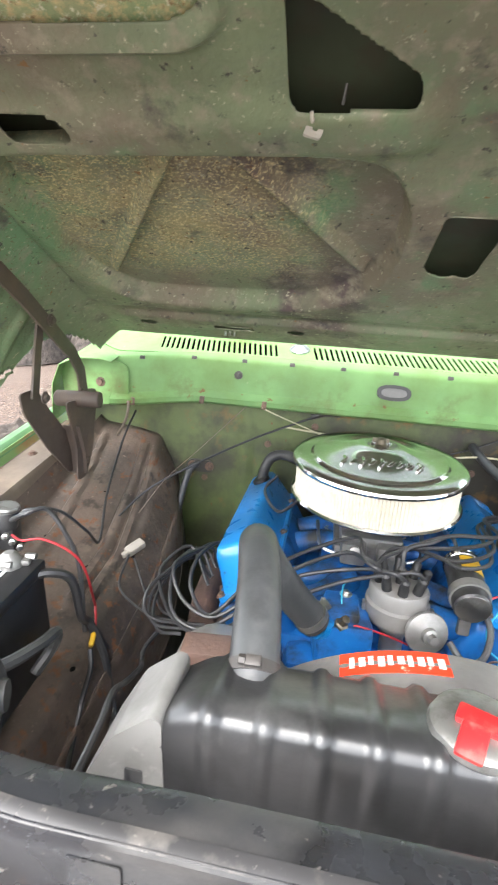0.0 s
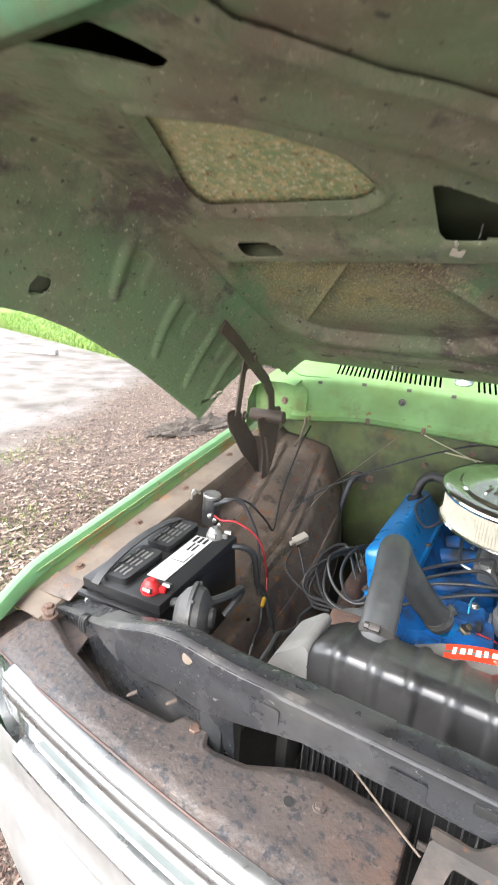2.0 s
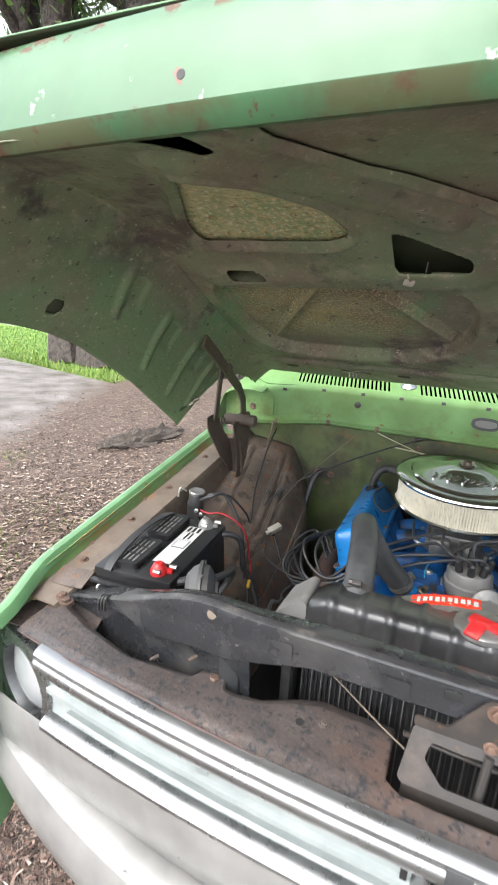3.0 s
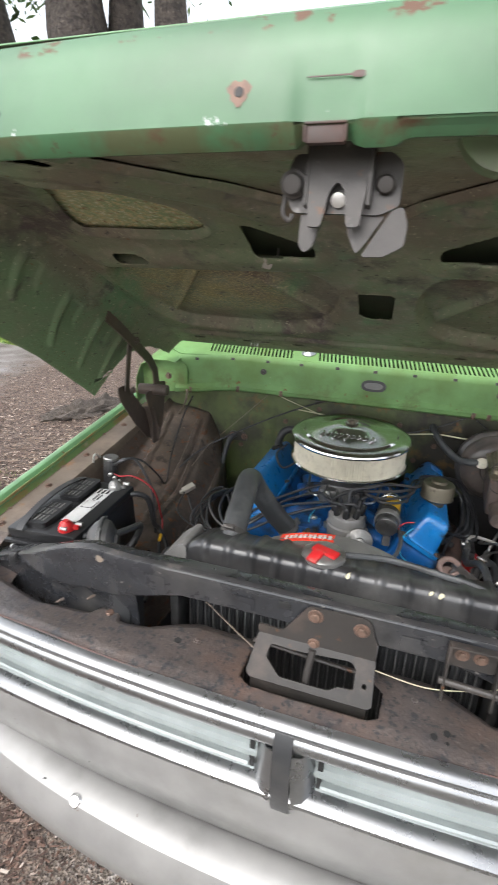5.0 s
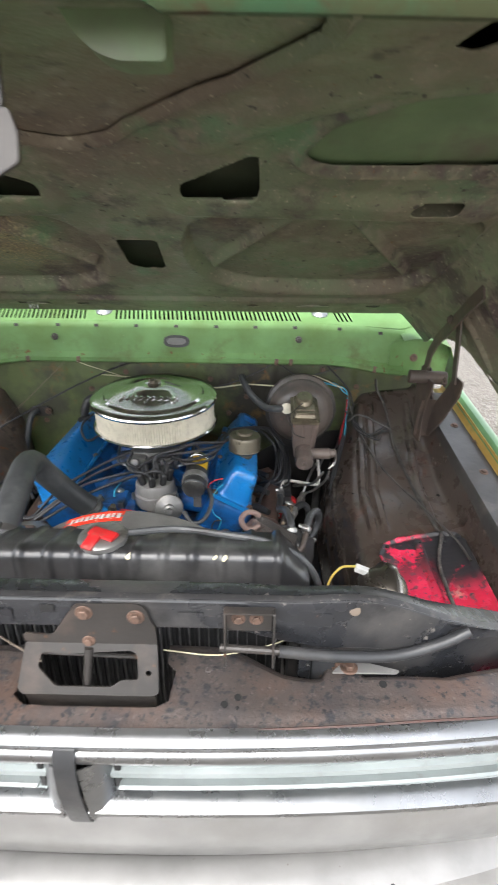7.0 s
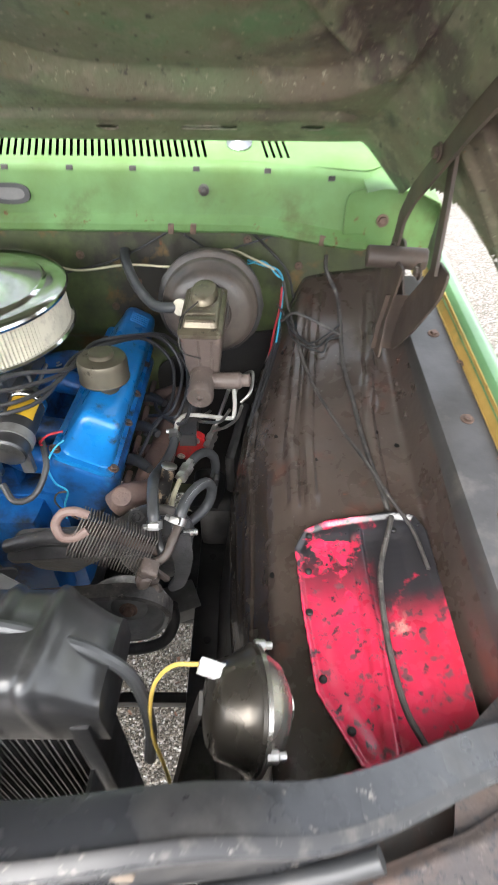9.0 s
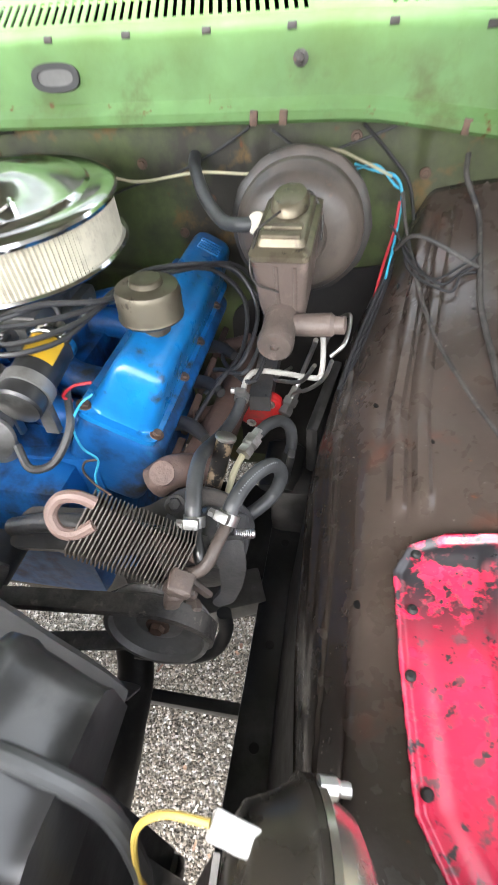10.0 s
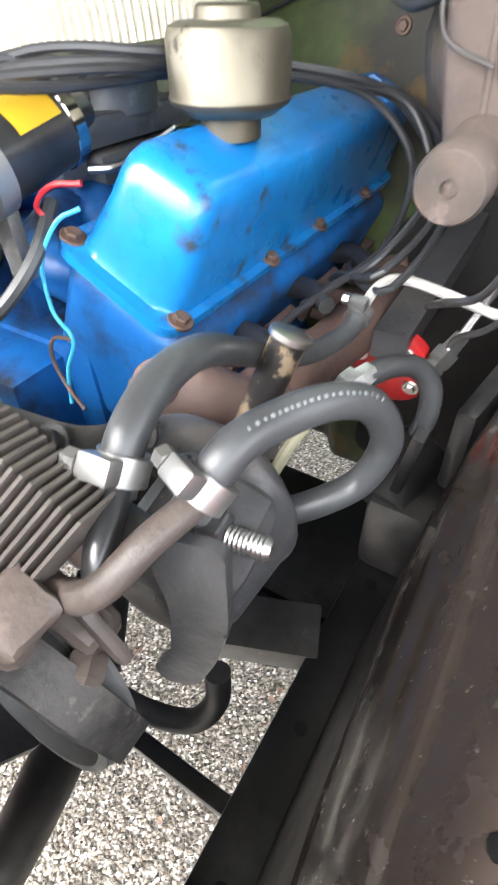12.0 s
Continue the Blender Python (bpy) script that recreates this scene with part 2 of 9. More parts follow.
M["booster"] = mat("dusty_black_booster", (0.042, 0.038, 0.036), 0.38, layers=[((0.10, 0.08, 0.065), 8, 0.48, 0.68, 0.6), ((0.2, 0.1, 0.06), 25, 0.64, 0.74)], bump=(90, 0.25, 0.002))
M["steel"] = mat("bare_steel", (0.55, 0.54, 0.52), 0.32, 1.0, layers=[((0.3, 0.28, 0.25), 40, 0.5, 0.75, 0.5)])
M["potmetal"] = mat("grey_latch_metal", (0.056, 0.050, 0.046), 0.42, 0.3, layers=[((0.05, 0.045, 0.042), 22, 0.48, 0.66), ((0.17, 0.16, 0.15), 35, 0.60, 0.72), (RUST, 40, 0.62, 0.70)], bump=(90, 0.3, 0.002))
M["boltrust"] = mat("rusty_bolt_head", (0.16, 0.10, 0.075), 0.55, 0.4, layers=[((0.07, 0.05, 0.04), 60, 0.45, 0.7)])
M["hinge"] = mat("sooty_brown_hinge", (0.075, 0.056, 0.046), 0.55, layers=[((0.11, 0.075, 0.055), 15, 0.5, 0.7)], bump=(90, 0.3, 0.002))
M["plastic"] = mat("black_battery_plastic", (0.014, 0.014, 0.015), 0.38, layers=[((0.04, 0.04, 0.04), 20, 0.6, 0.8)])
M["white"] = mat("white_label", (0.52, 0.52, 0.51), 0.5, layers=[((0.40, 0.39, 0.37), 45, 0.55, 0.70)])
M["whitebar"] = mat("white_print", (0.62, 0.62, 0.6), 0.5)
M["redplastic"] = mat("red_plastic", (0.46, 0.016, 0.018), 0.38, layers=[((0.30, 0.06, 0.05), 60, 0.52, 0.68, 0.6)])
M["redlabel"] = mat("orange_red_label", (0.75, 0.045, 0.015), 0.45, layers=[((0.8, 0.6, 0.5), 40, 0.66, 0.72)])
M["yellow"] = mat("yellow_label", (0.58, 0.35, 0.02), 0.5)
M["distcap"] = mat("grey_distributor_cap", (0.215, 0.207, 0.20), 0.4, layers=[((0.18, 0.17, 0.16), 16, 0.5, 0.7)])
M["grime"] = mat("grey_grimy_plastic", (0.15, 0.146, 0.14), 0.40, layers=[((0.085, 0.082, 0.078), 10, 0.45, 0.7), ((0.17, 0.16, 0.15), 40, 0.6, 0.72)], bump=(90, 0.3, 0.002))
M["hornchrome"] = mat("shiny_grey_horn", (0.42, 0.40, 0.36), 0.22, 0.9, layers=[((0.2, 0.18, 0.16), 10, 0.5, 0.72, 0.4)])
M["hornblack"] = mat("dusty_black_horn", (0.055, 0.055, 0.055), 0.5, layers=[((0.15, 0.145, 0.14), 18, 0.5, 0.72)], bump=(120, 0.3, 0.002))
M["wirered"] = mat("red_wire", (0.42, 0.02, 0.03), 0.45)
M["wireblue"] = mat("pale_blue_wire", (0.05, 0.42, 0.62), 0.45)
M["wireyellow"] = mat("yellow_wire", (0.55, 0.40, 0.09), 0.5)
M["wirecream"] = mat("cream_wire", (0.45, 0.42, 0.28), 0.5)
M["tag"] = mat("dirty_white_plastic", (0.42, 0.38, 0.33), 0.6, layers=[((0.25, 0.2, 0.16), 40, 0.5, 0.7)])
M["pink"] = mat("pink_grey_iron", (0.20, 0.135, 0.115), 0.55, layers=[((0.10, 0.075, 0.065), 18, 0.48, 0.66)], bump=(120, 0.4, 0.003))
M["greengutter"] = mat("green_rust_gutter", (0.17, 0.28, 0.10), 0.5, layers=[((0.30, 0.17, 0.07), 8, 0.50, 0.66), ((0.32, 0.30, 0.2), 25, 0.6, 0.72)], bump=(80, 0.2, 0.002))
M["finlight"] = mat("scuffed_radiator_fin", (0.15, 0.15, 0.15), 0.5, layers=[((0.06, 0.06, 0.06), 40, 0.5, 0.68)])
M["lens"] = mat("headlamp_glass", (0.36, 0.37, 0.38), 0.12, 0.3)
glass_m = bpy.data.materials.new("windshield_glass")
glass_m.use_nodes = True
gb = glass_m.node_tree.nodes["Principled BSDF"]
gb.inputs["Base Color"].default_value = (0.85, 0.9, 0.88, 1)
gb.inputs["Roughness"].default_value = 0.02
gb.inputs["Transmission Weight"].default_value = 1.0
gb.inputs["IOR"].default_value = 1.45
M["glass"] = glass_m
M["steelgrey"] = mat("grey_cast_metal", (0.26, 0.255, 0.245), 0.42, 0.55, layers=[((0.15, 0.14, 0.13), 16, 0.5, 0.72), ((0.4, 0.39, 0.37), 30, 0.62, 0.74)], bump=(120, 0.25, 0.002))
M["whitepipe"] = mat("white_pipe_paint", (0.46, 0.44, 0.40), 0.4, layers=[((0.28, 0.25, 0.21), 40, 0.55, 0.7)])
M["hoseprint"] = mat("pale_hose_print", (0.20, 0.21, 0.22), 0.5)
M["flaky"] = mat("flaking_tube_paint", (0.27, 0.20, 0.13), 0.55, 0.3, layers=[((0.022, 0.020, 0.019), 60, 0.42, 0.50, 0.4), ((0.4, 0.36, 0.28), 30, 0.6, 0.7)], bump=(150, 0.3, 0.002))
M["hornback"] = mat("dark_bronze_horn", (0.07, 0.062, 0.052), 0.28, 0.7, layers=[((0.05, 0.045, 0.04), 10, 0.5, 0.72)], bump=(90, 0.1, 0.001))
M["nosegreen"] = mat("chipped_green_nose", (0.049, 0.124, 0.055), 0.40, layers=[((0.045, 0.110, 0.050), 3.0, 0.5, 0.72), ((0.42, 0.46, 0.42), 18, 0.68, 0.71), ((0.072, 0.085, 0.034), 9, 0.46, 0.58, 0.7, (2, 1.803, 1.801)), ((0.085, 0.042, 0.020), 16, 0.55, 0.64, 0.8, (2, 1.803, 1.801)), ((0.085, 0.04, 0.022), 30, 0.63, 0.67, 0.8, (2, 1.808, 1.802)), ((0.46, 0.48, 0.47), 55, 0.47, 0.53, 0.5, (0, 0.225, 0.262), (0, 0.375, 0.335), (2, 1.801, 1.803), (2, 1.813, 1.808)), ((0.46, 0.48, 0.47), 30, 0.62, 0.65, 0.5, (2, 1.801, 1.803), (2, 1.812, 1.806)), ((0.10, 0.05, 0.03), 26, 0.57, 0.62, 0.8, (2, 1.872, 1.878)), ((0.46, 0.48, 0.47), 17, 0.62, 0.65, 0.5, (2, 1.858, 1.866), (0, -0.02, 0.05)), ((0.13, 0.06, 0.03), 22, 0.71, 0.74, 0.8)], bump=(60, 0.15, 0.002), coat=0.1)
# inside of the skin: shade within the hood openings put into its colour
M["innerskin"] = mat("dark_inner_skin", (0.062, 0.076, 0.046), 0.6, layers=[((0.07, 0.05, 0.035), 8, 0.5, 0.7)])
M["mclid"] = mat("gold_brown_lid", (0.19, 0.160, 0.112), 0.33, 0.55, layers=[((0.10, 0.078, 0.060), 26, 0.50, 0.66), ((0.30, 0.27, 0.20), 60, 0.58, 0.70, 0.3), ((0.035, 0.030, 0.027), 45, 0.62, 0.70)], bump=(90, 0.2, 0.002))
M["greenring"] = mat("green_plastic", (0.02, 0.35, 0.10), 0.4)
M["finbrown"] = mat("dusty_brown_fins", (0.10, 0.085, 0.074), 0.5, layers=[((0.045, 0.040, 0.036), 30, 0.5, 0.7)])

M["barsteel"] = mat("scuffed_black_bar", (0.021, 0.022, 0.025), 0.26, layers=[((0.070, 0.066, 0.063), 6, 0.50, 0.70, 0.48), ((0.014, 0.014, 0.015), 11, 0.56, 0.70), ((0.20, 0.18, 0.16), 75, 0.64, 0.72, 0.6), (RUST, 40, 0.68, 0.75)], bump=(70, 0.25, 0.002))
M["scuff"] = mat("worn_bare_edge", (0.034, 0.033, 0.034), 0.38, 0.2, layers=[((0.085, 0.078, 0.072), 26, 0.52, 0.62, 0.45), ((0.17, 0.155, 0.14), 120, 0.62, 0.70, 0.5)])
M["potsteel"] = mat("dull_cap_steel", (0.30, 0.295, 0.285), 0.38, 0.8, layers=[((0.17, 0.16, 0.15), 30, 0.5, 0.68, 0.5)])
M["dustgrey"] = mat("light_dusty_grey_steel", (0.17, 0.166, 0.16), 0.42, layers=[((0.10, 0.096, 0.09), 10, 0.48, 0.66), ((0.26, 0.25, 0.24), 30, 0.6, 0.72)], bump=(90, 0.25, 0.002))
M["rededge"] = mat("red_brown_edge_rust", (0.062, 0.030, 0.023), 0.55, layers=[((0.05, 0.035, 0.03), 30, 0.5, 0.66)])
M["boosterface"] = mat("dusty_brown_booster_face", (0.115, 0.092, 0.077), 0.36, layers=[((0.05, 0.044, 0.040), 9, 0.46, 0.66, 0.3), ((0.22, 0.12, 0.075), 18, 0.60, 0.72)], bump=(90, 0.25, 0.002))
M["loomtape"] = mat("dusty_taped_loom", (0.075, 0.068, 0.062), 0.55, layers=[((0.03, 0.028, 0.027), 40, 0.45, 0.62), ((0.17, 0.15, 0.13), 70, 0.6, 0.7)], bump=(160, 0.6, 0.002))
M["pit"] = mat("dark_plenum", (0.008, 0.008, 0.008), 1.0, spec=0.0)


# ---- mesh kit ----
ORIGIN = {}


def V3(*a):
    return Vector(a)


def finish(name, bm, material, origin, angle=35):
    me = bpy.data.meshes.new(name)
    bmesh.ops.recalc_face_normals(bm, faces=bm.faces)
    bmesh.ops.translate(bm, verts=bm.verts, vec=-origin)
    bm.to_mesh(me)
    bm.free()
    me.materials.append(M[material])
    me.polygons.foreach_set("use_smooth", [True] * len(me.polygons))
    me.set_sharp_from_angle(angle=radians(angle))
    return me


def thing(name, loc, label, category, group="", kind=""):
    ob = new(name)
    ob.location = loc
    ob.empty_display_size = 0.05
    ORIGIN[ob] = Vector(loc)
    return tagged(ob, label, category, group, kind)


def part(name, bm, material, parent, label="", angle=35):
    o = ORIGIN[parent]
    ob = new(name, finish(name, bm, material, o, angle))
    ob.parent = parent
    ORIGIN[ob] = o
    return tagged(ob, label)


def solid(name, bm, material, label, category, group="", kind="", angle=35):
    lo = Vector([min(v.co[i] for v in bm.verts) for i in range(3)])
    hi = Vector([max(v.co[i] for v in bm.verts) for i in range(3)])
    o = Vector(((lo.x + hi.x) / 2, (lo.y + hi.y) / 2, lo.z))
    ob = new(name, finish(name, bm, material, o, angle))
    ob.location = o
    ORIGIN[ob] = o
    return tagged(ob, label, category, group, kind)


def turn_to(axis, at=(0, 0, 0)):
    """Matrix that brings +z to axis and the origin to at."""
    return Matrix.Translation(at) @ Vector(axis).to_track_quat("Z", "Y").to_matrix().to_4x4()


def rbox(bm, size, at, bevel=0.004, rot=(0, 0, 0), seg=2):
    got = bmesh.ops.create_cube(bm, size=1.0)["verts"]
    bmesh.ops.scale(bm, vec=size, verts=got)
    if bevel:
        edges = list({e for v in got for e in v.link_edges})
        r = bmesh.ops.bevel(bm, geom=edges, offset=bevel, segments=seg, profile=0.6, affect="EDGES")
        got = list({v for f in r["faces"] for v in f.verts} | {v for v in got if v.is_valid})
    bmesh.ops.transform(bm, matrix=pose(*at, *rot), verts=got)
    return got


def lathe(bm, prof, at=(0, 0, 0), axis=(0, 0, 1), seg=32, wave=None):
    """Turns (radius, height) pairs round axis."""
    m = turn_to(axis, at)
    rings = []
    for r, h in prof:
        ring = []
        for i in range(seg):
            a = 2 * math.pi * i / seg
            rr = r * (1 + (wave(a, h) if wave else 0))
            ring.append(bm.verts.new(m @ V3(rr * math.cos(a), rr * math.sin(a), h)))
        rings.append(ring)
    for a, b in zip(rings, rings[1:]):
        for i in range(seg):
            j = (i + 1) % seg
            bm.faces.new((a[i], a[j], b[j], b[i]))
    if prof[0][0] > 1e-5:
        bm.faces.new(rings[0][::-1])
    if prof[-1][0] > 1e-5:
        bm.faces.new(rings[-1])
    bmesh.ops.remove_doubles(bm, verts=[v for r in (rings[0], rings[-1]) for v in r], dist=1e-6)
    return rings


def glide(pts, n=6):
    """Catmull-Rom curve through the points."""
    p = [Vector(q) for q in pts]
    if len(p) < 3:
        return p
    p = [2 * p[0] - p[1], *p, 2 * p[-1] - p[-2]]
    out = []
    for a, b, c, d in zip(p, p[1:], p[2:], p[3:]):
        for i in range(n):
            t = i / n
            out.append(0.5 * (2 * b + (c - a) * t + (2 * a - 5 * b + 4 * c - d) * t * t + (3 * b - a - 3 * c + d) * t ** 3))
    out.append(p[-2])
    return out


def tube(bm, pts, r, seg=10, n=6, hollow=False, radii=None):
    c = glide(pts, n)
    up = None
    rings = []
    for i, q in enumerate(c):
        d = (c[min(i + 1, len(c) - 1)] - c[max(i - 1, 0)]).normalized()
        if up is None:
            up = d.orthogonal().normalized()
        up = (up - up.dot(d) * d).normalized()
        side = d.cross(up)
        rr = r if radii is None else r * float(np.interp(i / (len(c) - 1), *radii))
        rings.append([bm.verts.new(q + rr * (math.cos(2 * math.pi * k / seg) * up + math.sin(2 * math.pi * k / seg) * side)) for k in range(seg)])
    for a, b in zip(rings, rings[1:]):
        for k in range(seg):
            j = (k + 1) % seg
            bm.faces.new((a[k], a[j], b[j], b[k]))
    if not hollow:
        bm.faces.new(rings[0][::-1])
        bm.faces.new(rings[-1])


def plate(bm, outline, thick, m, holes=(), bevel=0.0):
    """A flat plate from a 2D outline with holes, laid by the matrix m (its z is the thickness)."""
    edges = []
    for loop in (outline, *holes):
        vs = [bm.verts.new(V3(u, v, 0)) for u, v in loop]
        edges += [bm.edges.new((a, b)) for a, b in zip(vs, vs[1:] + vs[:1])]
    geo = bmesh.ops.triangle_fill(bm, use_beauty=True, use_dissolve=False, edges=edges)["geom"]
    faces = [f for f in geo if isinstance(f, bmesh.types.BMFace)]
    ext = bmesh.ops.extrude_face_region(bm, geom=faces, use_keep_orig=True)["geom"]
    top = [v for v in ext if isinstance(v, bmesh.types.BMVert)]
    bmesh.ops.translate(bm, verts=top, vec=(0, 0, thick))
    every = list({v for f in faces for v in f.verts} | set(top))
    bmesh.ops.transform(bm, matrix=m, verts=every)
    return every


def rounded(pts, r=0.01, n=4):
    """A 2D outline with its corners rounded."""
    out = []
    k = len(pts)
    for i in range(k):
        p, a, b = Vector(pts[i]), Vector(pts[i - 1]), Vector(pts[(i + 1) % k])
        da, db = (a - p), (b - p)
        c = min(r, 0.45 * da.length, 0.45 * db.length)
        s, e = p + da.normalized() * c, p + db.normalized() * c
        for j in range(n + 1):
            t = j / n
            q = (1 - t) ** 2 * s + 2 * t * (1 - t) * p + t * t * e
            out.append((q.x, q.y))
    return out


def ring2(cx, cy, r, n=16, ry=None):
    ry = ry or r
    return [(cx + r * math.cos(2 * math.pi * i / n), cy + ry * math.sin(2 * math.pi * i / n)) for i in range(n)]


def sweep(bm, prof, stations, place, closed=True):
    """Carries a profile through stations: place(station, u, v) gives the point."""
    rings = [[bm.verts.new(place(s, u, v)) for u, v in prof] for s in stations]
    k = len(prof)
    for a, b in zip(rings, rings[1:]):
        for i in range(k if closed else k - 1):
            j = (i + 1) % k
            bm.faces.new((a[i], a[j], b[j], b[i]))
    if closed:
        bm.faces.new(rings[0])
        bm.faces.new(rings[-1][::-1])


def strip(prof, thick):
    """A closed profile from an open line, thickened to one side."""
    p = [Vector(q) for q in prof]
    back = []
    for i, q in enumerate(p):
        d = (p[min(i + 1, len(p) - 1)] - p[max(i - 1, 0)]).normalized()
        back.append(q + thick * Vector((-d.y, d.x)))
    return [tuple(q) for q in p] + [tuple(q) for q in back[::-1]]


def sheet(name, X, Y, Z, material, parent, keep=None, thick=0.002, label="", angle=40, inside=None):
    """A pressed panel from three grids of coordinates; cells outside keep are cut away."""
    h, w = X.shape
    idx = np.arange(h * w).reshape(h, w)
    q = np.stack([idx[:-1, :-1], idx[:-1, 1:], idx[1:, 1:], idx[1:, :-1]], -1)
    if keep is not None:
        ok = keep[:-1, :-1] & keep[:-1, 1:] & keep[1:, 1:] & keep[1:, :-1]
        q = q[ok]
    q = q.reshape(-1, 4)
    used, inv = np.unique(q, return_inverse=True)
    o = np.array(ORIGIN[parent])
    co = np.stack([X, Y, Z], -1).reshape(-1, 3)[used] - o
    me = bpy.data.meshes.new(name)
    me.from_pydata(co.tolist(), [], inv.reshape(-1, 4).tolist())
    me.materials.append(M[material])
    me.polygons.foreach_set("use_smooth", [True] * len(me.polygons))
    me.set_sharp_from_angle(angle=radians(angle))
    ob = new(name, me)
    ob.parent = parent
    ORIGIN[ob] = Vector(o)
    if thick:
        so = ob.modifiers.new("thickness", "SOLIDIFY")
        so.thickness, so.offset = thick, 0.0
        if inside:
            me.materials.append(M[inside])
            so.material_offset, so.material_offset_rim = 1, 0
    return tagged(ob, label)


def sd_poly(X, Y, pts):
    """Signed distance to a polygon, negative inside."""
    p = np.array(pts, float)
    d = np.full(X.shape, 1e9)
    s = np.ones(X.shape)
    for i in range(len(p)):
        a, b = p[i], p[i - 1]
        ex, ey = b[0] - a[0], b[1] - a[1]
        wx, wy = X - a[0], Y - a[1]
        t = np.clip((wx * ex + wy * ey) / (ex * ex + ey * ey), 0, 1)
        d = np.minimum(d, (wx - ex * t) ** 2 + (wy - ey * t) ** 2)
        c1, c2, c3 = Y >= a[1], Y < b[1], ex * wy > ey * wx
        s = np.where((c1 & c2 & c3) | (~c1 & ~c2 & ~c3), -s, s)
    return s * np.sqrt(d)


def sd_line(X, Y, a, b):
    ex, ey = b[0] - a[0], b[1] - a[1]
    t = np.clip(((X - a[0]) * ex + (Y - a[1]) * ey) / (ex * ex + ey * ey), 0, 1)
    return np.hypot(X - a[0] - ex * t, Y - a[1] - ey * t)


def ease(x, a, b):
    t = np.clip((x - a) / (b - a), 0, 1)
    return t * t * (3 - 2 * t)


def nudge(ob, x, y, z):
    """Moves a finished thing with all its parts."""
    ob.location += V3(x, y, z)


BOLTS = {}


def bolt(parent, at, axis, r=0.007, material="boltrust", washer=True, name="bolt"):
    """A hexagon bolt head with its washer, one mesh shared by all alike."""
    key = (round(r, 4), material, washer)
    if key not in BOLTS:
        bm = bmesh.new()
        if washer:
            lathe(bm, [(r * 1.55, -0.001), (r * 1.55, 0.0012), (r * 1.45, 0.0018)], seg=16)
        lathe(bm, [(r, 0.0), (r, r * 0.75), (r * 0.85, r * 0.9)], seg=6)
        BOLTS[key] = finish(name, bm, material, V3(0, 0, 0), 30)
    ob = new(name, BOLTS[key])
    ob.parent = parent
    ob.matrix_basis = Matrix.Translation(-ORIGIN[parent]) @ turn_to(axis, at)
    ORIGIN[ob] = ORIGIN[parent]
    return ob


def wire(name, pts, r, material, label, category="wire", group="", seg=8, n=6):
    bm = bmesh.new()
    tube(bm, pts, r, seg, n)
    return solid(name, bm, material, label, category, group)


def hose_clamp(parent, at, axis, r, material="potsteel"):
    bm = bmesh.new()
    m = turn_to(axis, at)
    lathe(bm, [(r, -0.006), (r + 0.0016, -0.006), (r + 0.0016, 0.006), (r, 0.006)], at, axis, 28)
    got = rbox(bm, (0.016, 0.009, 0.011), (0, 0, 0), 0.002)
    bmesh.ops.transform(bm, matrix=m @ pose(0, r + 0.005, 0), verts=got)
    lathe(bm, [(0.005, 0), (0.005, 0.006), (0.004, 0.007)], m @ V3(0.008, r + 0.006, 0), m.to_3x3() @ V3(1, 0, 0), 6)
    return part("hose_clamp", bm, material, parent, "steel worm-drive hose clamp")


# ---- the truck's body ----
def crest(y):
    """Height of the fender's rolled top edge."""
    return 1.063 + 0.168 * (y - 0.725)


def back_sweep(x):
    """How far the nose sweeps back towards its corners."""
    return 0.055 * (abs(x) / 0.7) ** 2.2


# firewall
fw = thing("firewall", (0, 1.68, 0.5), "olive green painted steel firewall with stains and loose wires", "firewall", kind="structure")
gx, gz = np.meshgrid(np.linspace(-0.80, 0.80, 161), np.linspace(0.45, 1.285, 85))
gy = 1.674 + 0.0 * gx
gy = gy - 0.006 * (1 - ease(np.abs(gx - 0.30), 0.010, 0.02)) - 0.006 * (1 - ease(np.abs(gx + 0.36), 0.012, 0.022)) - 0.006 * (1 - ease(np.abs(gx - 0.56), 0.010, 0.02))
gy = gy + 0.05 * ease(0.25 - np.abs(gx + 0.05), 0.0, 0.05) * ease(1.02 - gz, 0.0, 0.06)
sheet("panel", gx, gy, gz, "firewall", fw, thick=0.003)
for x, z in ((-0.47, 1.045), (-0.30, 1.16), (0.10, 1.20), (0.22, 1.14), (0.585, 1.18), (0.16, 1.08), (-0.18, 1.22), (0.47, 1.235)):
    bolt(fw, (x, 1.670, z), (0, -1, 0), 0.006)

# added black plate: the lower firewall's shade, put in as a dark sheet
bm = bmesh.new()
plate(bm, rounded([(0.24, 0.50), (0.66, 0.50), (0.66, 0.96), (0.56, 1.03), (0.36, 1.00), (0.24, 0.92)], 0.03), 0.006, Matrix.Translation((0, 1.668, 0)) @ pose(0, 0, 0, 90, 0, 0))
part("shade_plate", bm, "wallblack", fw, "added black plate in place of shade on the lower firewall")

# cowl: rolled lip, raised face and slotted top
cowl = thing("cowl", (0, 1.64, 1.26), "bright green cowl panel with vent slots and an oval plug", "cowl", kind="structure")
bm = bmesh.new()
prof = strip([(1.676, 1.272), (1.618, 1.268), (1.613, 1.272), (1.613, 1.282), (1.622, 1.289), (1.630, 1.297), (1.635, 1.330), (1.638, 1.370), (1.641, 1.380), (1.648, 1.386), (1.655, 1.389)], 0.0022)


def cowl_place(x, u, v):
    k = ease(abs(x), 0.45, 0.72)
    return V3(x, u - 0.035 * k, v - 0.012 * k - (0.010 * k if v < 1.3 else 0))


sweep(bm, prof, np.linspace(-0.705, 0.705, 61), cowl_place)
part("face", bm, "cowl", cowl)
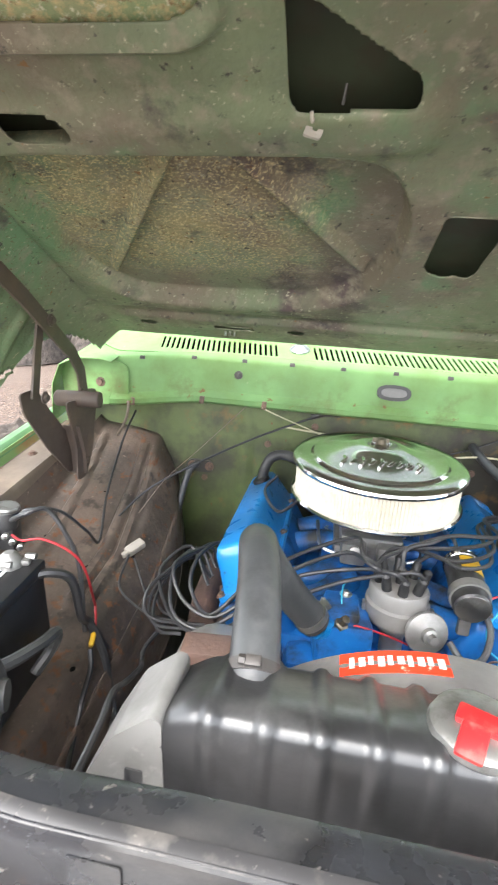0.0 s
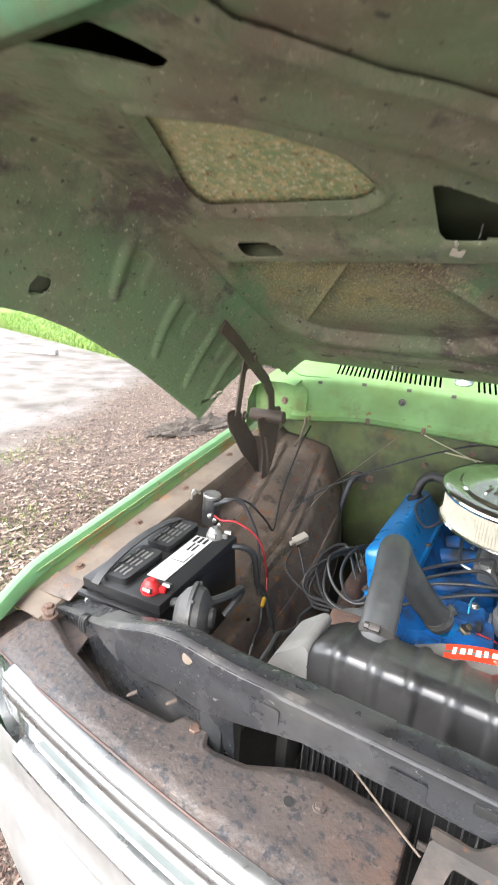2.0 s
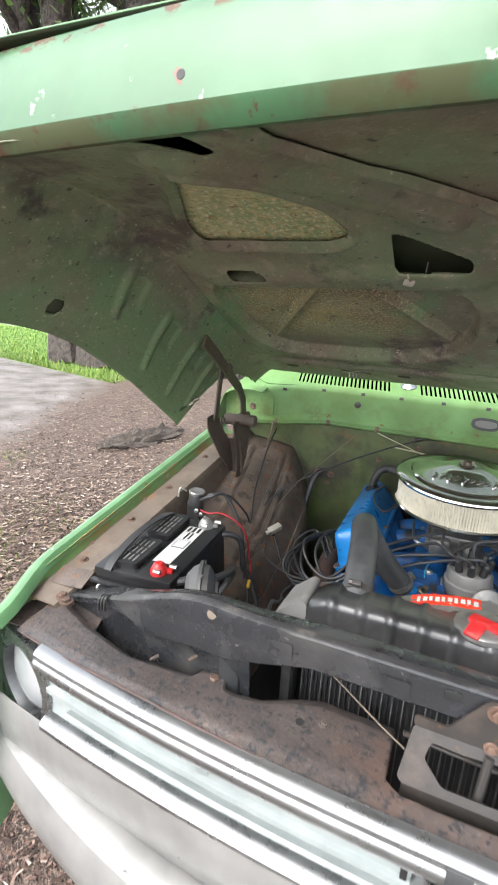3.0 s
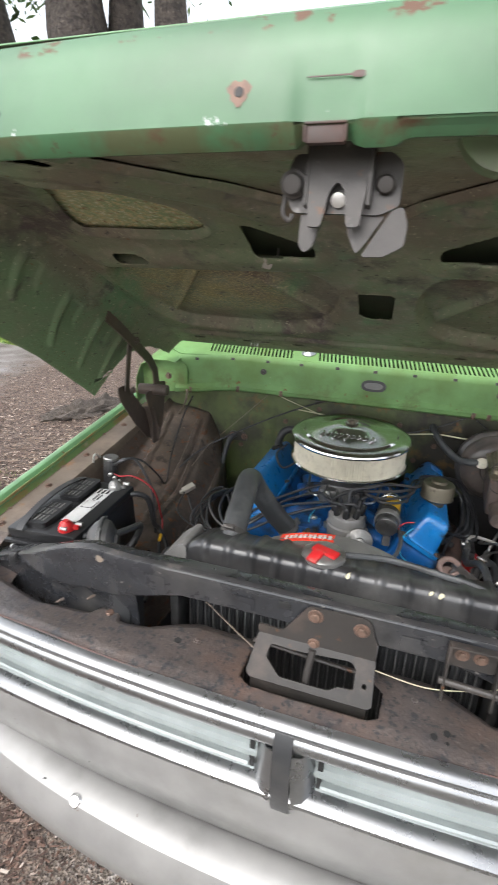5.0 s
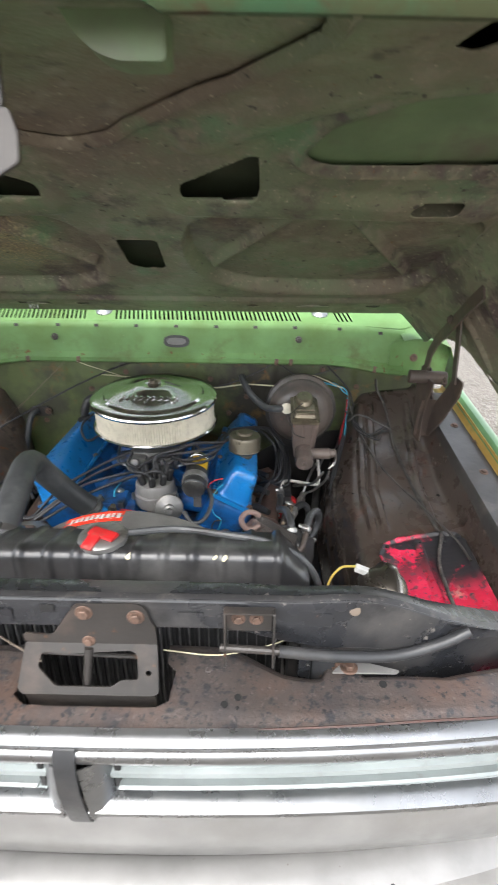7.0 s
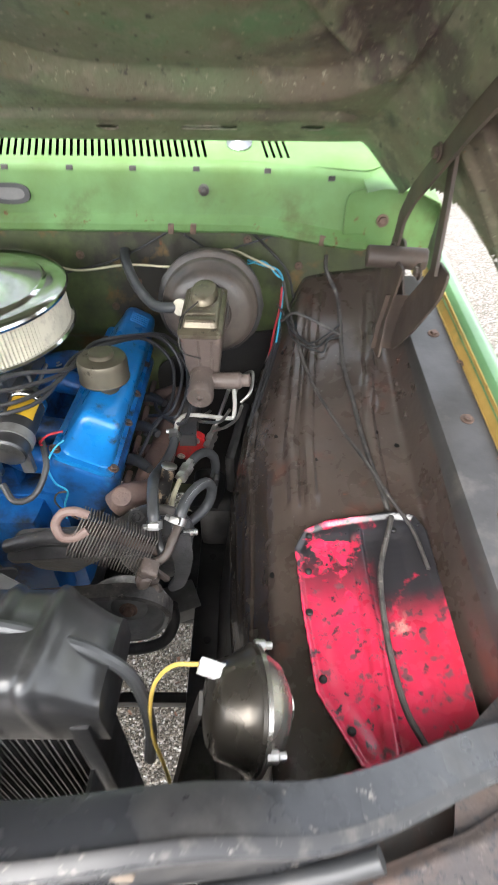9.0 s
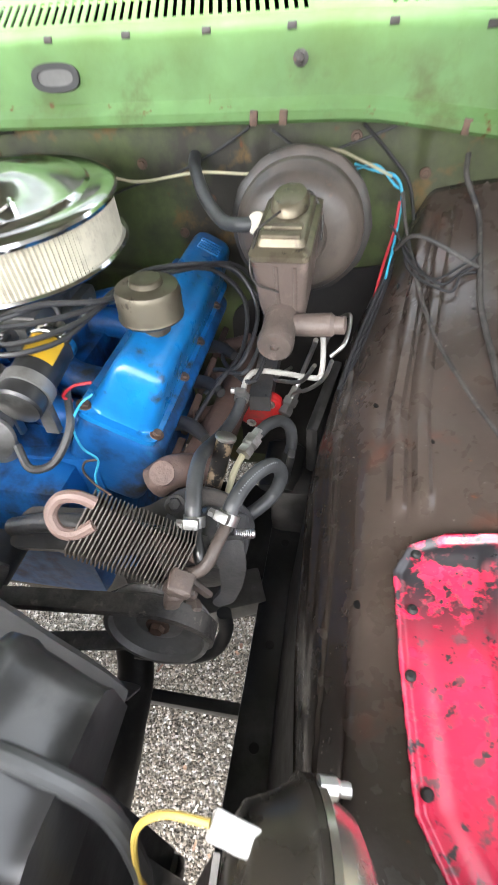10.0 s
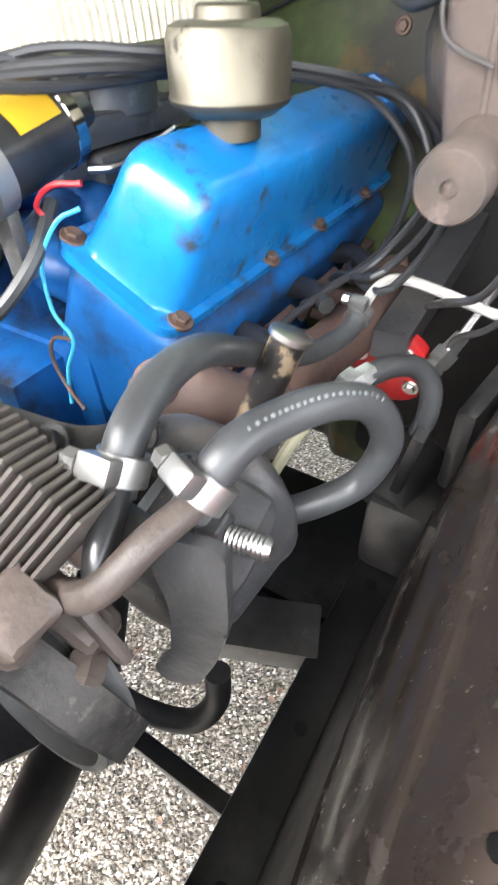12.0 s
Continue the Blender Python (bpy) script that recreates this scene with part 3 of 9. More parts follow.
# top with slots
slots = []
for a, b in ((-0.60, -0.285), (-0.195, 0.398), (0.505, 0.560)):
    x = a
    while x < b:
        slots.append([(x, 0.010), (x + 0.0062, 0.010), (x + 0.0062 - 0.012, 0.078), (x - 0.012, 0.078)])
        x += 0.0138
bm = bmesh.new()
top_m = pose(0, 1.653, 1.3885, 20, 0, 0)
plate(bm, rounded([(-0.70, -0.030), (-0.45, 0.0), (0.45, 0.0), (0.70, -0.030), (0.78, 0.02), (0.80, 0.20), (-0.80, 0.20), (-0.78, 0.02)], 0.02), 0.0022, top_m, slots)
part("vent_top", bm, "cowl", cowl, "slotted vent top")
# near-black sheets: the shade under the slots is put into their colour
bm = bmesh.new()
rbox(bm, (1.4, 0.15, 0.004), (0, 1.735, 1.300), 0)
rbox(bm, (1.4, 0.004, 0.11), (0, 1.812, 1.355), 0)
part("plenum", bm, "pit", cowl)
for x in (-0.24, 0.452):
    bm = bmesh.new()
    lathe(bm, [(0.026, 0), (0.026, 0.004), (0.018, 0.010), (0.010, 0.018), (0.010, 0.03), (0.007, 0.032)], (x, 1.705, 1.409), (0, -0.34, 1), 20)
    part("wiper_pivot", bm, "alu", cowl)
# oval plug
bm = bmesh.new()
face_n = V3(0, -1, 0.22).normalized()
om = turn_to(face_n, (0, 1.6318, 1.332))
ang = [2 * math.pi * i / 40 for i in range(40)]


def oval(a, b, e=2.6):
    return [(a * math.copysign(abs(math.cos(t)) ** (2 / e), math.cos(t)), b * math.copysign(abs(math.sin(t)) ** (2 / e), math.sin(t))) for t in ang]


flip = om @ Matrix.Rotation(math.pi / 2, 4, "Z") if abs((om.to_3x3() @ V3(1, 0, 0)).x) < 0.5 else om
plate(bm, oval(0.040, 0.019), 0.0045, flip, [oval(0.030, 0.011)])
part("plug_rim", bm, "rubber", cowl, "dark rubber rim of the oval plug")
bm = bmesh.new()
plate(bm, oval(0.031, 0.012), 0.0022, flip)
part("oval_plug", bm, "grime", cowl, "grey rubber oval plug")
# square clips along the face and the two rusty studs
for x in (-0.63, -0.50, -0.37, -0.25, -0.125, 0.0, 0.125, 0.247, 0.37, 0.508, 0.63):
    k = ease(abs(x), 0.45, 0.72)
    bm = bmesh.new()
    rbox(bm, (0.013, 0.007, 0.009), (x, 1.6395 - 0.035 * k, 1.3775 - 0.012 * k), 0.001, (-20, 0, 0))
    part("clip", bm, "bracket", cowl)
for x in (-0.383, 0.383):
    bm = bmesh.new()
    lathe(bm, [(0.011, 0), (0.011, 0.003), (0.006, 0.004), (0.0055, 0.014), (0.003, 0.015)], (x, 1.6335, 1.342), (0, -1, 0.1), 10)
    rbox(bm, (0.010, 0.004, 0.026), (x + 0.004, 1.636, 1.333), 0.001, (0, 25, 0))
    part("stud", bm, "potmetal", cowl)
for x in (-0.47, -0.31, 0.315, 0.36, 0.62, -0.645):
    bm = bmesh.new()
    rbox(bm, (0.012, 0.008, 0.020), (x, 1.611 - 0.03 * ease(abs(x), 0.45, 0.72), 1.275 - 0.02 * ease(abs(x), 0.45, 0.72)), 0.002, (0, 6, 0))
    part("clip", bm, "boltrust", cowl)
# cowl ends where the hinges are bolted
for s in (-1, 1):
    bm = bmesh.new()
    sweep(bm, strip([(0.69, 1.366), (0.72, 1.372), (0.78, 1.370), (0.828, 1.350), (0.848, 1.30), (0.852, 1.20)], 0.0022), np.linspace(1.555, 1.80, 12), lambda y, u, v, s=s: V3(s * u, y, v + 0.22 * (y - 1.6)))
    part("corner", bm, "cowl", cowl)
    bm = bmesh.new()
    plate(bm, rounded([(0.66, 1.25), (0.835, 1.23), (0.845, 1.335), (0.76, 1.368), (0.66, 1.35)], 0.02), 0.003, Matrix(((s, 0, 0, 0), (0, 0, 1, 1.592), (0, 1, 0, 0), (0, 0, 0, 1))))
    part("end_plate", bm, "cowl", cowl)
    bolt(cowl, (s * 0.735, 1.592, 1.30), (0, -1, 0), 0.008)

# plain cab behind the cowl
cab = thing("cab", (0, 2.0, 0.5), "light green cab with windshield behind the cowl", "truck cab", kind="structure")
bm = bmesh.new()
plate(bm, [(-0.66, 0.0), (0.66, 0.0), (0.56, 0.50), (-0.56, 0.50)], 0.006, pose(0, 1.86, 1.42, 62, 0, 0))
glass = part("windshield", bm, "glass", cab, "clear windshield glass")
bm = bmesh.new()
for s in (-1, 1):
    tube(bm, [(s * 0.70, 1.84, 1.40), (s * 0.60, 2.10, 1.88)], 0.03, 8)
rbox(bm, (1.30, 0.9, 0.05), (0, 2.53, 1.89), 0.02)
rbox(bm, (1.60, 1.1, 0.04), (0, 2.42, 0.9), 0.01)
for s in (-1, 1):
    rbox(bm, (0.05, 1.1, 0.95), (s * 0.86, 2.40, 0.93), 0.02)
part("shell", bm, "green", cab)

# inner fenders: a shelf that climbs into the wheel arch towards the firewall
KY = [0.66, 1.04, 1.29, 1.50, 1.67]
LANES = [
    ([0.42, 0.408, 0.405, 0.43, 0.48], [0.46, 0.46, 0.46, 0.50, 0.54]),
    ([0.485, 0.447, 0.440, 0.475, 0.535], [0.72, 0.755, 0.80, 0.87, 0.95]),
    ([0.495, 0.457, 0.450, 0.488, 0.548], [0.80, 0.835, 0.890, 0.955, 1.04]),
    ([0.505, 0.512, 0.522, 0.556, 0.60], [0.895, 0.935, 0.972, 1.05, 1.155]),
    ([0.62, 0.62, 0.625, 0.64, 0.66], [0.91, 0.952, 0.997, 1.075, 1.168]),
    ([0.755, 0.755, 0.755, 0.755, 0.755], [0.93, 0.975, 1.025, 1.095, 1.178]),
    ([0.775, 0.775, 0.775, 0.775, 0.775], [0.99, 1.055, 1.105, 1.145, 1.195]),
]


def lane_grid(ny=90, nu=110, y0=0.66, y1=1.672):
    ys = np.linspace(y0, y1, ny)
    us = np.linspace(0, len(LANES) - 1, nu)
    lx = np.array([np.interp(ys, KY, a) for a, _ in LANES])
    lz = np.array([np.interp(ys, KY, b) for _, b in LANES])
    for k in range(3):
        lx[:, 1:-1] = (lx[:, :-2] + 2 * lx[:, 1:-1] + lx[:, 2:]) / 4
        lz[:, 1:-1] = (lz[:, :-2] + 2 * lz[:, 1:-1] + lz[:, 2:]) / 4
    X = np.array([np.interp(us, range(len(LANES)), lx[:, j]) for j in range(ny)])
    Z = np.array([np.interp(us, range(len(LANES)), lz[:, j]) for j in range(ny)])
    for k in range(5):
        X[:, 1:-1] = (X[:, :-2] + 2 * X[:, 1:-1] + X[:, 2:]) / 4
        Z[:, 1:-1] = (Z[:, :-2] + 2 * Z[:, 1:-1] + Z[:, 2:]) / 4
    return X, np.repeat(ys[:, None], nu, 1), Z


def shelf_height(x, y):
    X, Y, Z = LG
    i = np.argmin(np.abs(Y[:, 0] - y))
    return float(np.interp(abs(x), X[i], Z[i]))


LG = lane_grid()
for s, material, ledge, label in ((-1, "brown", "ledge", "dusty brown steel inner fender with pressed ribs"), (1, "darkapron", "greyledge", "dark brown glossy inner fender with pressed ribs")):
    ap = thing("inner_fender", (s * 0.6, 1.15, 0.5), label, "inner fender", "inner fenders")
    X, Y, Z = (a.copy() for a in LG)
    for off in (0.555, 0.585, 0.70):
        Z += 0.010 * (1 - ease(np.abs(X - off - 0.12 * np.clip(Y - 1.3, 0, 1)), 0.006, 0.012)) * ease(Y, 1.12, 1.16) * (1 - ease(Y, 1.60, 1.64))
    Z += 0.010 * (1 - ease(np.abs(X - 0.475 - 0.10 * np.clip(Y - 1.3, 0, 1)), 0.004, 0.010)) * ease(Y, 0.78, 0.85)
    Z += 0.0025 * np.sin(7 * X + 11 * Y) * np.sin(9 * Y)
    inner = int(np.searchsorted(np.linspace(0, len(LANES) - 1, X.shape[1]), 1.0))
    sheet("panel", s * X[:, inner:], Y[:, inner:], Z[:, inner:], material, ap)
    # black closing sheet stands in for the dark gap above the rail
    sheet("lower_wall", s * X[:, :inner + 1], Y[:, :inner + 1], Z[:, :inner + 1], "wallblack", ap)
    bm = bmesh.new()
    tube(bm, [(s * (X[j, inner] - 0.001), Y[j, inner], Z[j, inner]) for j in range(0, X.shape[0], 4)], 0.0022, 6, 2)
    part("flange_edge", bm, material, ap)
    bm = bmesh.new()
    sweep(bm, strip([(0.772, -0.10), (0.775, -0.045), (0.780, -0.036), (0.850, -0.036), (0.853, -0.034)], 0.002), np.linspace(0.70, 1.62, 24), lambda y, u, v, s=s: V3(s * u, y, crest(y) + v))
    part("ledge", bm, ledge, ap)
    for y in (0.84, 1.02, 1.20, 1.42):
        bolt(ap, (s * 0.825, y, crest(y) - 0.034), (0, -0.17, 1), 0.007)
    # black discs drawn in place of the dark holes through the shelf
    for x, y in ((0.514, 1.026), (0.742, 1.245), (0.53, 1.31), (0.60, 1.24), (0.71, 1.28), (0.66, 1.45)):
        bm = bmesh.new()
        z = shelf_height(x, y)
        lathe(bm, [(0.0052, 0.0), (0.0052, 0.0016), (0.003, 0.0022)], (s * x, y, z + 0.001), (0, 0, 1), 10)
        part("plug", bm, "pit", ap)
    # fender skin: drip channel, rolled crest and outer side
    fe = thing("fender", (s * 0.92, 1.2, 0.5), "light green front fender with a rolled top edge" if s < 0 else "light green front fender with a yellow primer gutter", "fender", "front fenders")
    bm = bmesh.new()
    sweep(bm, strip([(0.862, -0.020), (0.868, -0.008), (0.876, -0.001), (0.886, 0.0), (0.897, -0.003), (0.915, -0.022), (0.945, -0.09), (0.965, -0.25), (0.968, -0.42), (0.955, -0.60)], -0.002), np.linspace(0.60, 1.80, 30), lambda y, u, v, s=s: V3(s * (u - 0.05 * ease(0.80 - y, 0.0, 0.2)), y, crest(y) + v))
    part("skin", bm, "green", fe)
    bm = bmesh.new()
    sweep(bm, strip([(0.832, -0.040), (0.842, -0.043), (0.858, -0.042), (0.864, -0.030), (0.863, -0.012)], -0.002), np.linspace(0.70, 1.66, 24), lambda y, u, v, s=s: V3(s * u, y, crest(y) + v + 0.004))
    part("gutter", bm, "greengutter" if s < 0 else "yellowprimer", fe)
    for y in (0.90, 1.12, 1.34):
        bolt(fe, (s * 0.852, y, crest(y) - 0.038), (0, -0.17, 1), 0.006)

# red-painted panel on the driver's side shelf
rp = thing("red_panel", (0.685, 0.945, 0.95), "red painted pressed panel with black flaked patches", "panel")
gx, gy = np.meshgrid(np.linspace(0.53, 0.76, 116), np.linspace(0.68, 1.12, 220))
shape = [(0.548, 1.055), (0.565, 1.085), (0.600, 1.097), (0.700, 1.10), (0.735, 1.09), (0.747, 1.06), (0.747, 0.80), (0.72, 0.735), (0.66, 0.72), (0.605, 0.765), (0.562, 0.845), (0.553, 0.95)]
sd = sd_poly(gx, gy, shape)
LX, LY, LZ = LG
rowz = np.array([np.interp(np.linspace(0.53, 0.76, 116), LX[np.argmin(np.abs(LY[:, 0] - y))], LZ[np.argmin(np.abs(LY[:, 0] - y))]) for y in np.linspace(0.68, 1.12, 220)])
for k in range(6):
    rowz[1:-1] = (rowz[:-2] + 2 * rowz[1:-1] + rowz[2:]) / 4
gz = rowz + 0.015 + 0.006 * (1 - ease(-sd, 0.0, 0.010)) - 0.006 * ease(-sd, 0.012, 0.04) + 0.006 * (1 - ease(np.abs(gx - 0.645), 0.004, 0.012)) * ease(-sd, 0.01, 0.03)
rgy, rgx = np.gradient(sd)
rgx, rgy = rgx / (gx[0, 1] - gx[0, 0]), rgy / (gy[1, 0] - gy[0, 0])
rim = (sd >= 0) & (sd < 0.0030)
shift = np.where(rim, -sd / (rgx ** 2 + rgy ** 2 + 1e-6), 0)
sheet("pressing", gx + np.clip(shift * rgx, -0.003, 0.003), gy + np.clip(shift * rgy, -0.003, 0.003), gz, "red", rp, (sd < 0.0) | rim)
for x, y in ((0.572, 1.075), (0.566, 1.014), (0.562, 0.95), (0.572, 0.86), (0.70, 1.07), (0.60, 0.80)):
    bm = bmesh.new()
    lathe(bm, [(0.0055, 0), (0.0055, 0.002), (0.003, 0.004)], (x, y, shelf_height(x, y) + 0.018), (0, 0, 1), 10)
    part("rivet", bm, "black", rp)

def upright(x, y, z, tilt=0, lean=0):
    """Plates whose outline runs along x and z."""
    return Matrix.Translation((x, y, z)) @ pose(0, 0, 0, 90 + tilt, 0, lean)


# ---- hood ----
hood = thing("hood", (0, 1.5, 1.4), "open green hood, underside sooty and rust-speckled", "hood")
HY = [0.47, 0.55, 0.70, 0.80, 0.88, 0.97, 1.28, 1.52, 1.60]
HZ = [1.793, 1.800, 1.797, 1.782, 1.755, 1.716, 1.572, 1.461, 1.424]
fine = np.linspace(0.40, 1.66, 631)
fz = np.interp(fine, HY, HZ)
ker = np.hanning(41)
ker /= ker.sum()
fz = np.convolve(np.pad(fz, 20, mode="reflect", reflect_type="odd"), ker, "valid")


def hood_z(y):
    return np.interp(y, fine, fz)


def half_width(y):
    return np.interp(y, [0.46, 0.80, 0.90, 1.08, 1.32, 1.40, 1.60], [0.848, 0.860, 0.862, 0.872, 0.902, 0.912, 0.93])


def side_drop(ax):
    t = np.clip(ax - 0.665, 0, None)
    return 1.18 * (np.sqrt(t * t + 0.012 ** 2) - 0.012)


ys = np.linspace(0.478, 1.575, 250)
us = np.linspace(-1, 1, 400)
U, HYG = np.meshgrid(us, ys)
HXG = U * half_width(HYG)
rear = 0.060 * ease(np.abs(HXG), 0.62, 0.96)
Y = HYG - rear * ease(HYG, 1.3, 1.575)
AX = np.abs(HXG)
XL = -np.abs(HXG - 0.0145)
Z = hood_z(Y) - side_drop(AX)
# pressed pans with crossed ribs, on both halves
pan = rounded([(-0.615, 1.032), (-0.42, 1.028), (-0.22, 1.028), (-0.115, 1.055), (-0.078, 1.15), (-0.085, 1.26), (-0.13, 1.36), (-0.22, 1.415), (-0.40, 1.428), (-0.58, 1.420), (-0.650, 1.34), (-0.662, 1.18), (-0.655, 1.08)], 0.04)
sdp = sd_poly(XL, HYG, pan)
Z += 0.033 * ease(-sdp, 0.0, 0.017)
for a, b in (((-0.374, 1.035), (-0.585, 1.330)), ((-0.334, 1.035), (-0.138, 1.290))):
    Z -= 0.019 * (1 - ease(sd_line(XL, HYG, a, b), 0.004, 0.0125)) * ease(-sdp, 0.0, 0.02)
# raised band round the front openings
Z -= 0.012 * (1 - ease(np.abs(sd_line(XL, HYG, (-0.60, 1.018), (-0.12, 1.000))), 0.012, 0.05))
pad = rounded([(-0.478, 0.630), (-0.530, 0.737), (-0.578, 0.840), (-0.582, 0.898), (-0.330, 0.900), (-0.298, 0.878), (-0.330, 0.800), (-0.42, 0.700)], 0.03)
sd_pad = sd_poly(XL, HYG, pad)
Z -= 0.009 * (1 - ease(np.abs(sd_pad - 0.014), 0.0, 0.013))
vee = [(-0.30, 0.44), (-0.295, 0.55), (-0.22, 0.665), (-0.13, 0.752), (-0.055, 0.822), (0.0, 0.838), (0.055, 0.822), (0.13, 0.752), (0.22, 0.665), (0.295, 0.55), (0.30, 0.44)]
sd_vee = sd_poly(HXG, HYG, vee)
Z -= 0.009 * (1 - ease(np.abs(sd_vee - 0.012), 0.0, 0.012))
# diagonal rib from the corner to the middle
Z -= 0.010 * (1 - ease(sd_line(XL, HYG, (-0.47, 0.60), (-0.16, 0.84)), 0.01, 0.045))
# beads across the side flange, each with a flat panel beside it
for yb, lo, hi in ((0.90, 0.705, 0.80), (1.06, 0.725, 0.845), (1.20, 0.725, 0.865), (1.31, 0.735, 0.865)):
    curve = HYG - yb - 0.05 * ease(AX, lo + 0.02, hi + 0.05)
    Z -= 0.011 * (1 - ease(np.abs(curve), 0.003, 0.015)) * ease(AX, lo, lo + 0.02) * (1 - ease(AX, hi - 0.02, hi))
    Z += 0.008 * (1 - ease(np.abs(curve - 0.038), 0.016, 0.022)) * ease(AX, lo + 0.01, lo + 0.02) * (1 - ease(AX, lo + 0.055, lo + 0.065))
Z += 0.014 * (1 - ease(np.abs(AX - 0.69), 0.010, 0.026)) * ease(HYG, 0.9, 1.0) * (1 - ease(HYG, 1.36, 1.42))
Z += 0.010 * (1 - ease(np.abs(HYG - 1.465), 0.010, 0.026)) * (1 - ease(AX, 0.60, 0.66))
# openings cut right through
tri = rounded([(-0.232, 0.880), (-0.224, 0.880), (-0.118, 0.950), (-0.114, 0.972), (-0.234, 0.976)], 0.016)
sq = [(-0.026, 1.138), (-0.018, 1.132), (0.040, 1.136), (0.048, 1.144), (0.042, 1.256), (0.034, 1.268), (0.016, 1.261), (0.002, 1.268), (-0.020, 1.258), (-0.028, 1.244)]
slot = rounded([(-0.570, 0.986), (-0.502, 0.986), (-0.492, 1.002), (-0.500, 1.012), (-0.564, 1.012)], 0.009)
slit = [(-0.435, 1.508), (-0.352, 1.510), (-0.346, 1.524), (-0.435, 1.524)]
front_slit = [(-0.470, 0.500), (-0.402, 0.488), (-0.394, 0.580), (-0.408, 0.588)]
flange_slot = [(-0.890, 1.345), (-0.882, 1.336), (-0.846, 1.372), (-0.852, 1.384)]
heel = [(-0.728, 1.66), (-0.735, 1.50), (-0.745, 1.445), (-0.760, 1.408), (-0.786, 1.380), (-0.83, 1.372), (-0.92, 1.379), (-1.0, 1.38), (-1.0, 1.66)]
cuts = [sd_poly(XL, HYG, p) - 0.004 for p in (tri, slot, front_slit, flange_slot)] + [sd_pad, sd_poly(HXG, HYG, sq) - 0.004, sd_vee, sd_poly(XL, HYG, slit) - 0.002, sd_poly(XL, Y, heel)]
cuts += [np.hypot(AX - 0.819, (HYG - 0.785) * 0.9) - 0.017, np.hypot((AX - 0.575) * 0.7, HYG - 1.513) - 0.014, np.hypot((AX - 0.24) * 0.7, HYG - 1.518) - 0.013]
cut = np.minimum.reduce(cuts)
# pull the rim of each opening on to its outline
dx = half_width(HYG) * (us[1] - us[0])
gy_, gx_ = np.gradient(cut)
step_y = ys[1] - ys[0]
gxw, gyw = gx_ / dx, gy_ / step_y
g2 = gxw ** 2 + gyw ** 2 + 1e-6
near = (cut <= 0) & (cut > -0.0068)
mv = np.where(near, -cut / g2, 0)
PX, PY = HXG + np.clip(mv * gxw, -0.0075, 0.0075), Y + np.clip(mv * gyw, -0.0075, 0.0075)
inner = sheet("inner_panel", PX, PY, Z, "greenin", hood, (cut > 0) | near, 0.0016, "sooty green pressed inner panel")
# skin above it
SY = np.linspace(0.495, 1.585, 160)
SU = np.linspace(-1, 1, 241)
UU, YY = np.meshgrid(SU, SY)
XX = UU * (half_width(YY) + 0.004)
lift = np.interp(YY, [0.495, 0.60, 0.80, 0.95, 1.55, 1.585], [0.098, 0.085, 0.050, 0.044, 0.030, 0.012])
edge = 1 - ease(np.abs(UU), 0.86, 1.0)
YY2 = YY - 0.060 * ease(np.abs(XX), 0.62, 0.96) * ease(YY, 1.3, 1.575)
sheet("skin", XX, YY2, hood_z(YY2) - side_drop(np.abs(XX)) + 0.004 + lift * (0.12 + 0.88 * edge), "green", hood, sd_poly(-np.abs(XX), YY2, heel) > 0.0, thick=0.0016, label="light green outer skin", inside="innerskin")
# the sheets seen through the pad openings
for s, material, name in ((-1, "rustpad", "speckled rusty inner skin"), (1, "greenflange", "green inner skin")):
    a, b = np.meshgrid(np.linspace(0.27, 0.63, 40), np.linspace(0.60, 0.945, 40))
    sheet("pad_backing", s * a, b, hood_z(b) + 0.010, material, hood, sd_poly(-a, b, pad) < 0.028, thick=0.001, label=name)
a, b = np.meshgrid(np.linspace(-0.43, 0.43, 50), np.linspace(0.49, 0.90, 40))
sheet("front_backing", a, b, hood_z(b) + 0.0035, "greenin", hood, np.minimum(sd_poly(a, b, vee), sd_poly(-a, b, vee)) < 0.028, thick=0.001)
# front edge of the hood: hem, crease and nose
bm = bmesh.new()
nose = [(0.492, 1.7965), (0.478, 1.788), (0.4635, 1.7855), (0.4615, 1.7875), (0.4520, 1.8005), (0.4512, 1.8025), (0.4535, 1.822), (0.4600, 1.855), (0.4680, 1.876), (0.4780, 1.888), (0.500, 1.898)]


def nose_place(x, u, v):
    k = back_sweep(x) * 0.7
    if v < 1.80:
        v += 0.0065 * ease(x, 0.060, 0.074) * (1 - ease(x, 0.176, 0.190)) + 0.007 * ease(x, -0.024, -0.018) * (1 - ease(x, 0.026, 0.032))
    if 1.79 < v < 1.83:
        u += 0.004 * ease(x, -0.026, -0.020) * (1 - ease(x, 0.028, 0.034))
    return V3(x, u + k, v - 0.012 * ease(abs(x), 0.6, 0.86))


sweep(bm, strip(nose, 0.0016), np.linspace(-0.858, 0.858, 260), nose_place)
part("nose", bm, "nosegreen", hood, "light green front edge with chips and rust", 22)
for x, z in ((-0.345, 1.824), (-0.074, 1.827), (0.179, 1.824), (0.425, 1.823)):
    bm = bmesh.new()
    lathe(bm, [(0.0, 0.0006), (0.0042, 0.0006), (0.0045, 0.0)], (x, 0.4524 + 0.7 * back_sweep(x), z), (0, -1, 0.18), 14)
    part("letter_hole", bm, "black", hood)
    bm = bmesh.new()
    lathe(bm, [(0.0045, 0.0003), (0.0072 + 0.003 * (x == -0.074), 0.0001)], (x, 0.4526 + 0.7 * back_sweep(x), z), (0, -1, 0.18), 22, lambda a, h: (0.16 * math.sin(3 * a) + 0.10 * math.sin(7 * a)) * (h < 0.0002))
    part("rust_ring", bm, "boltrust", hood)
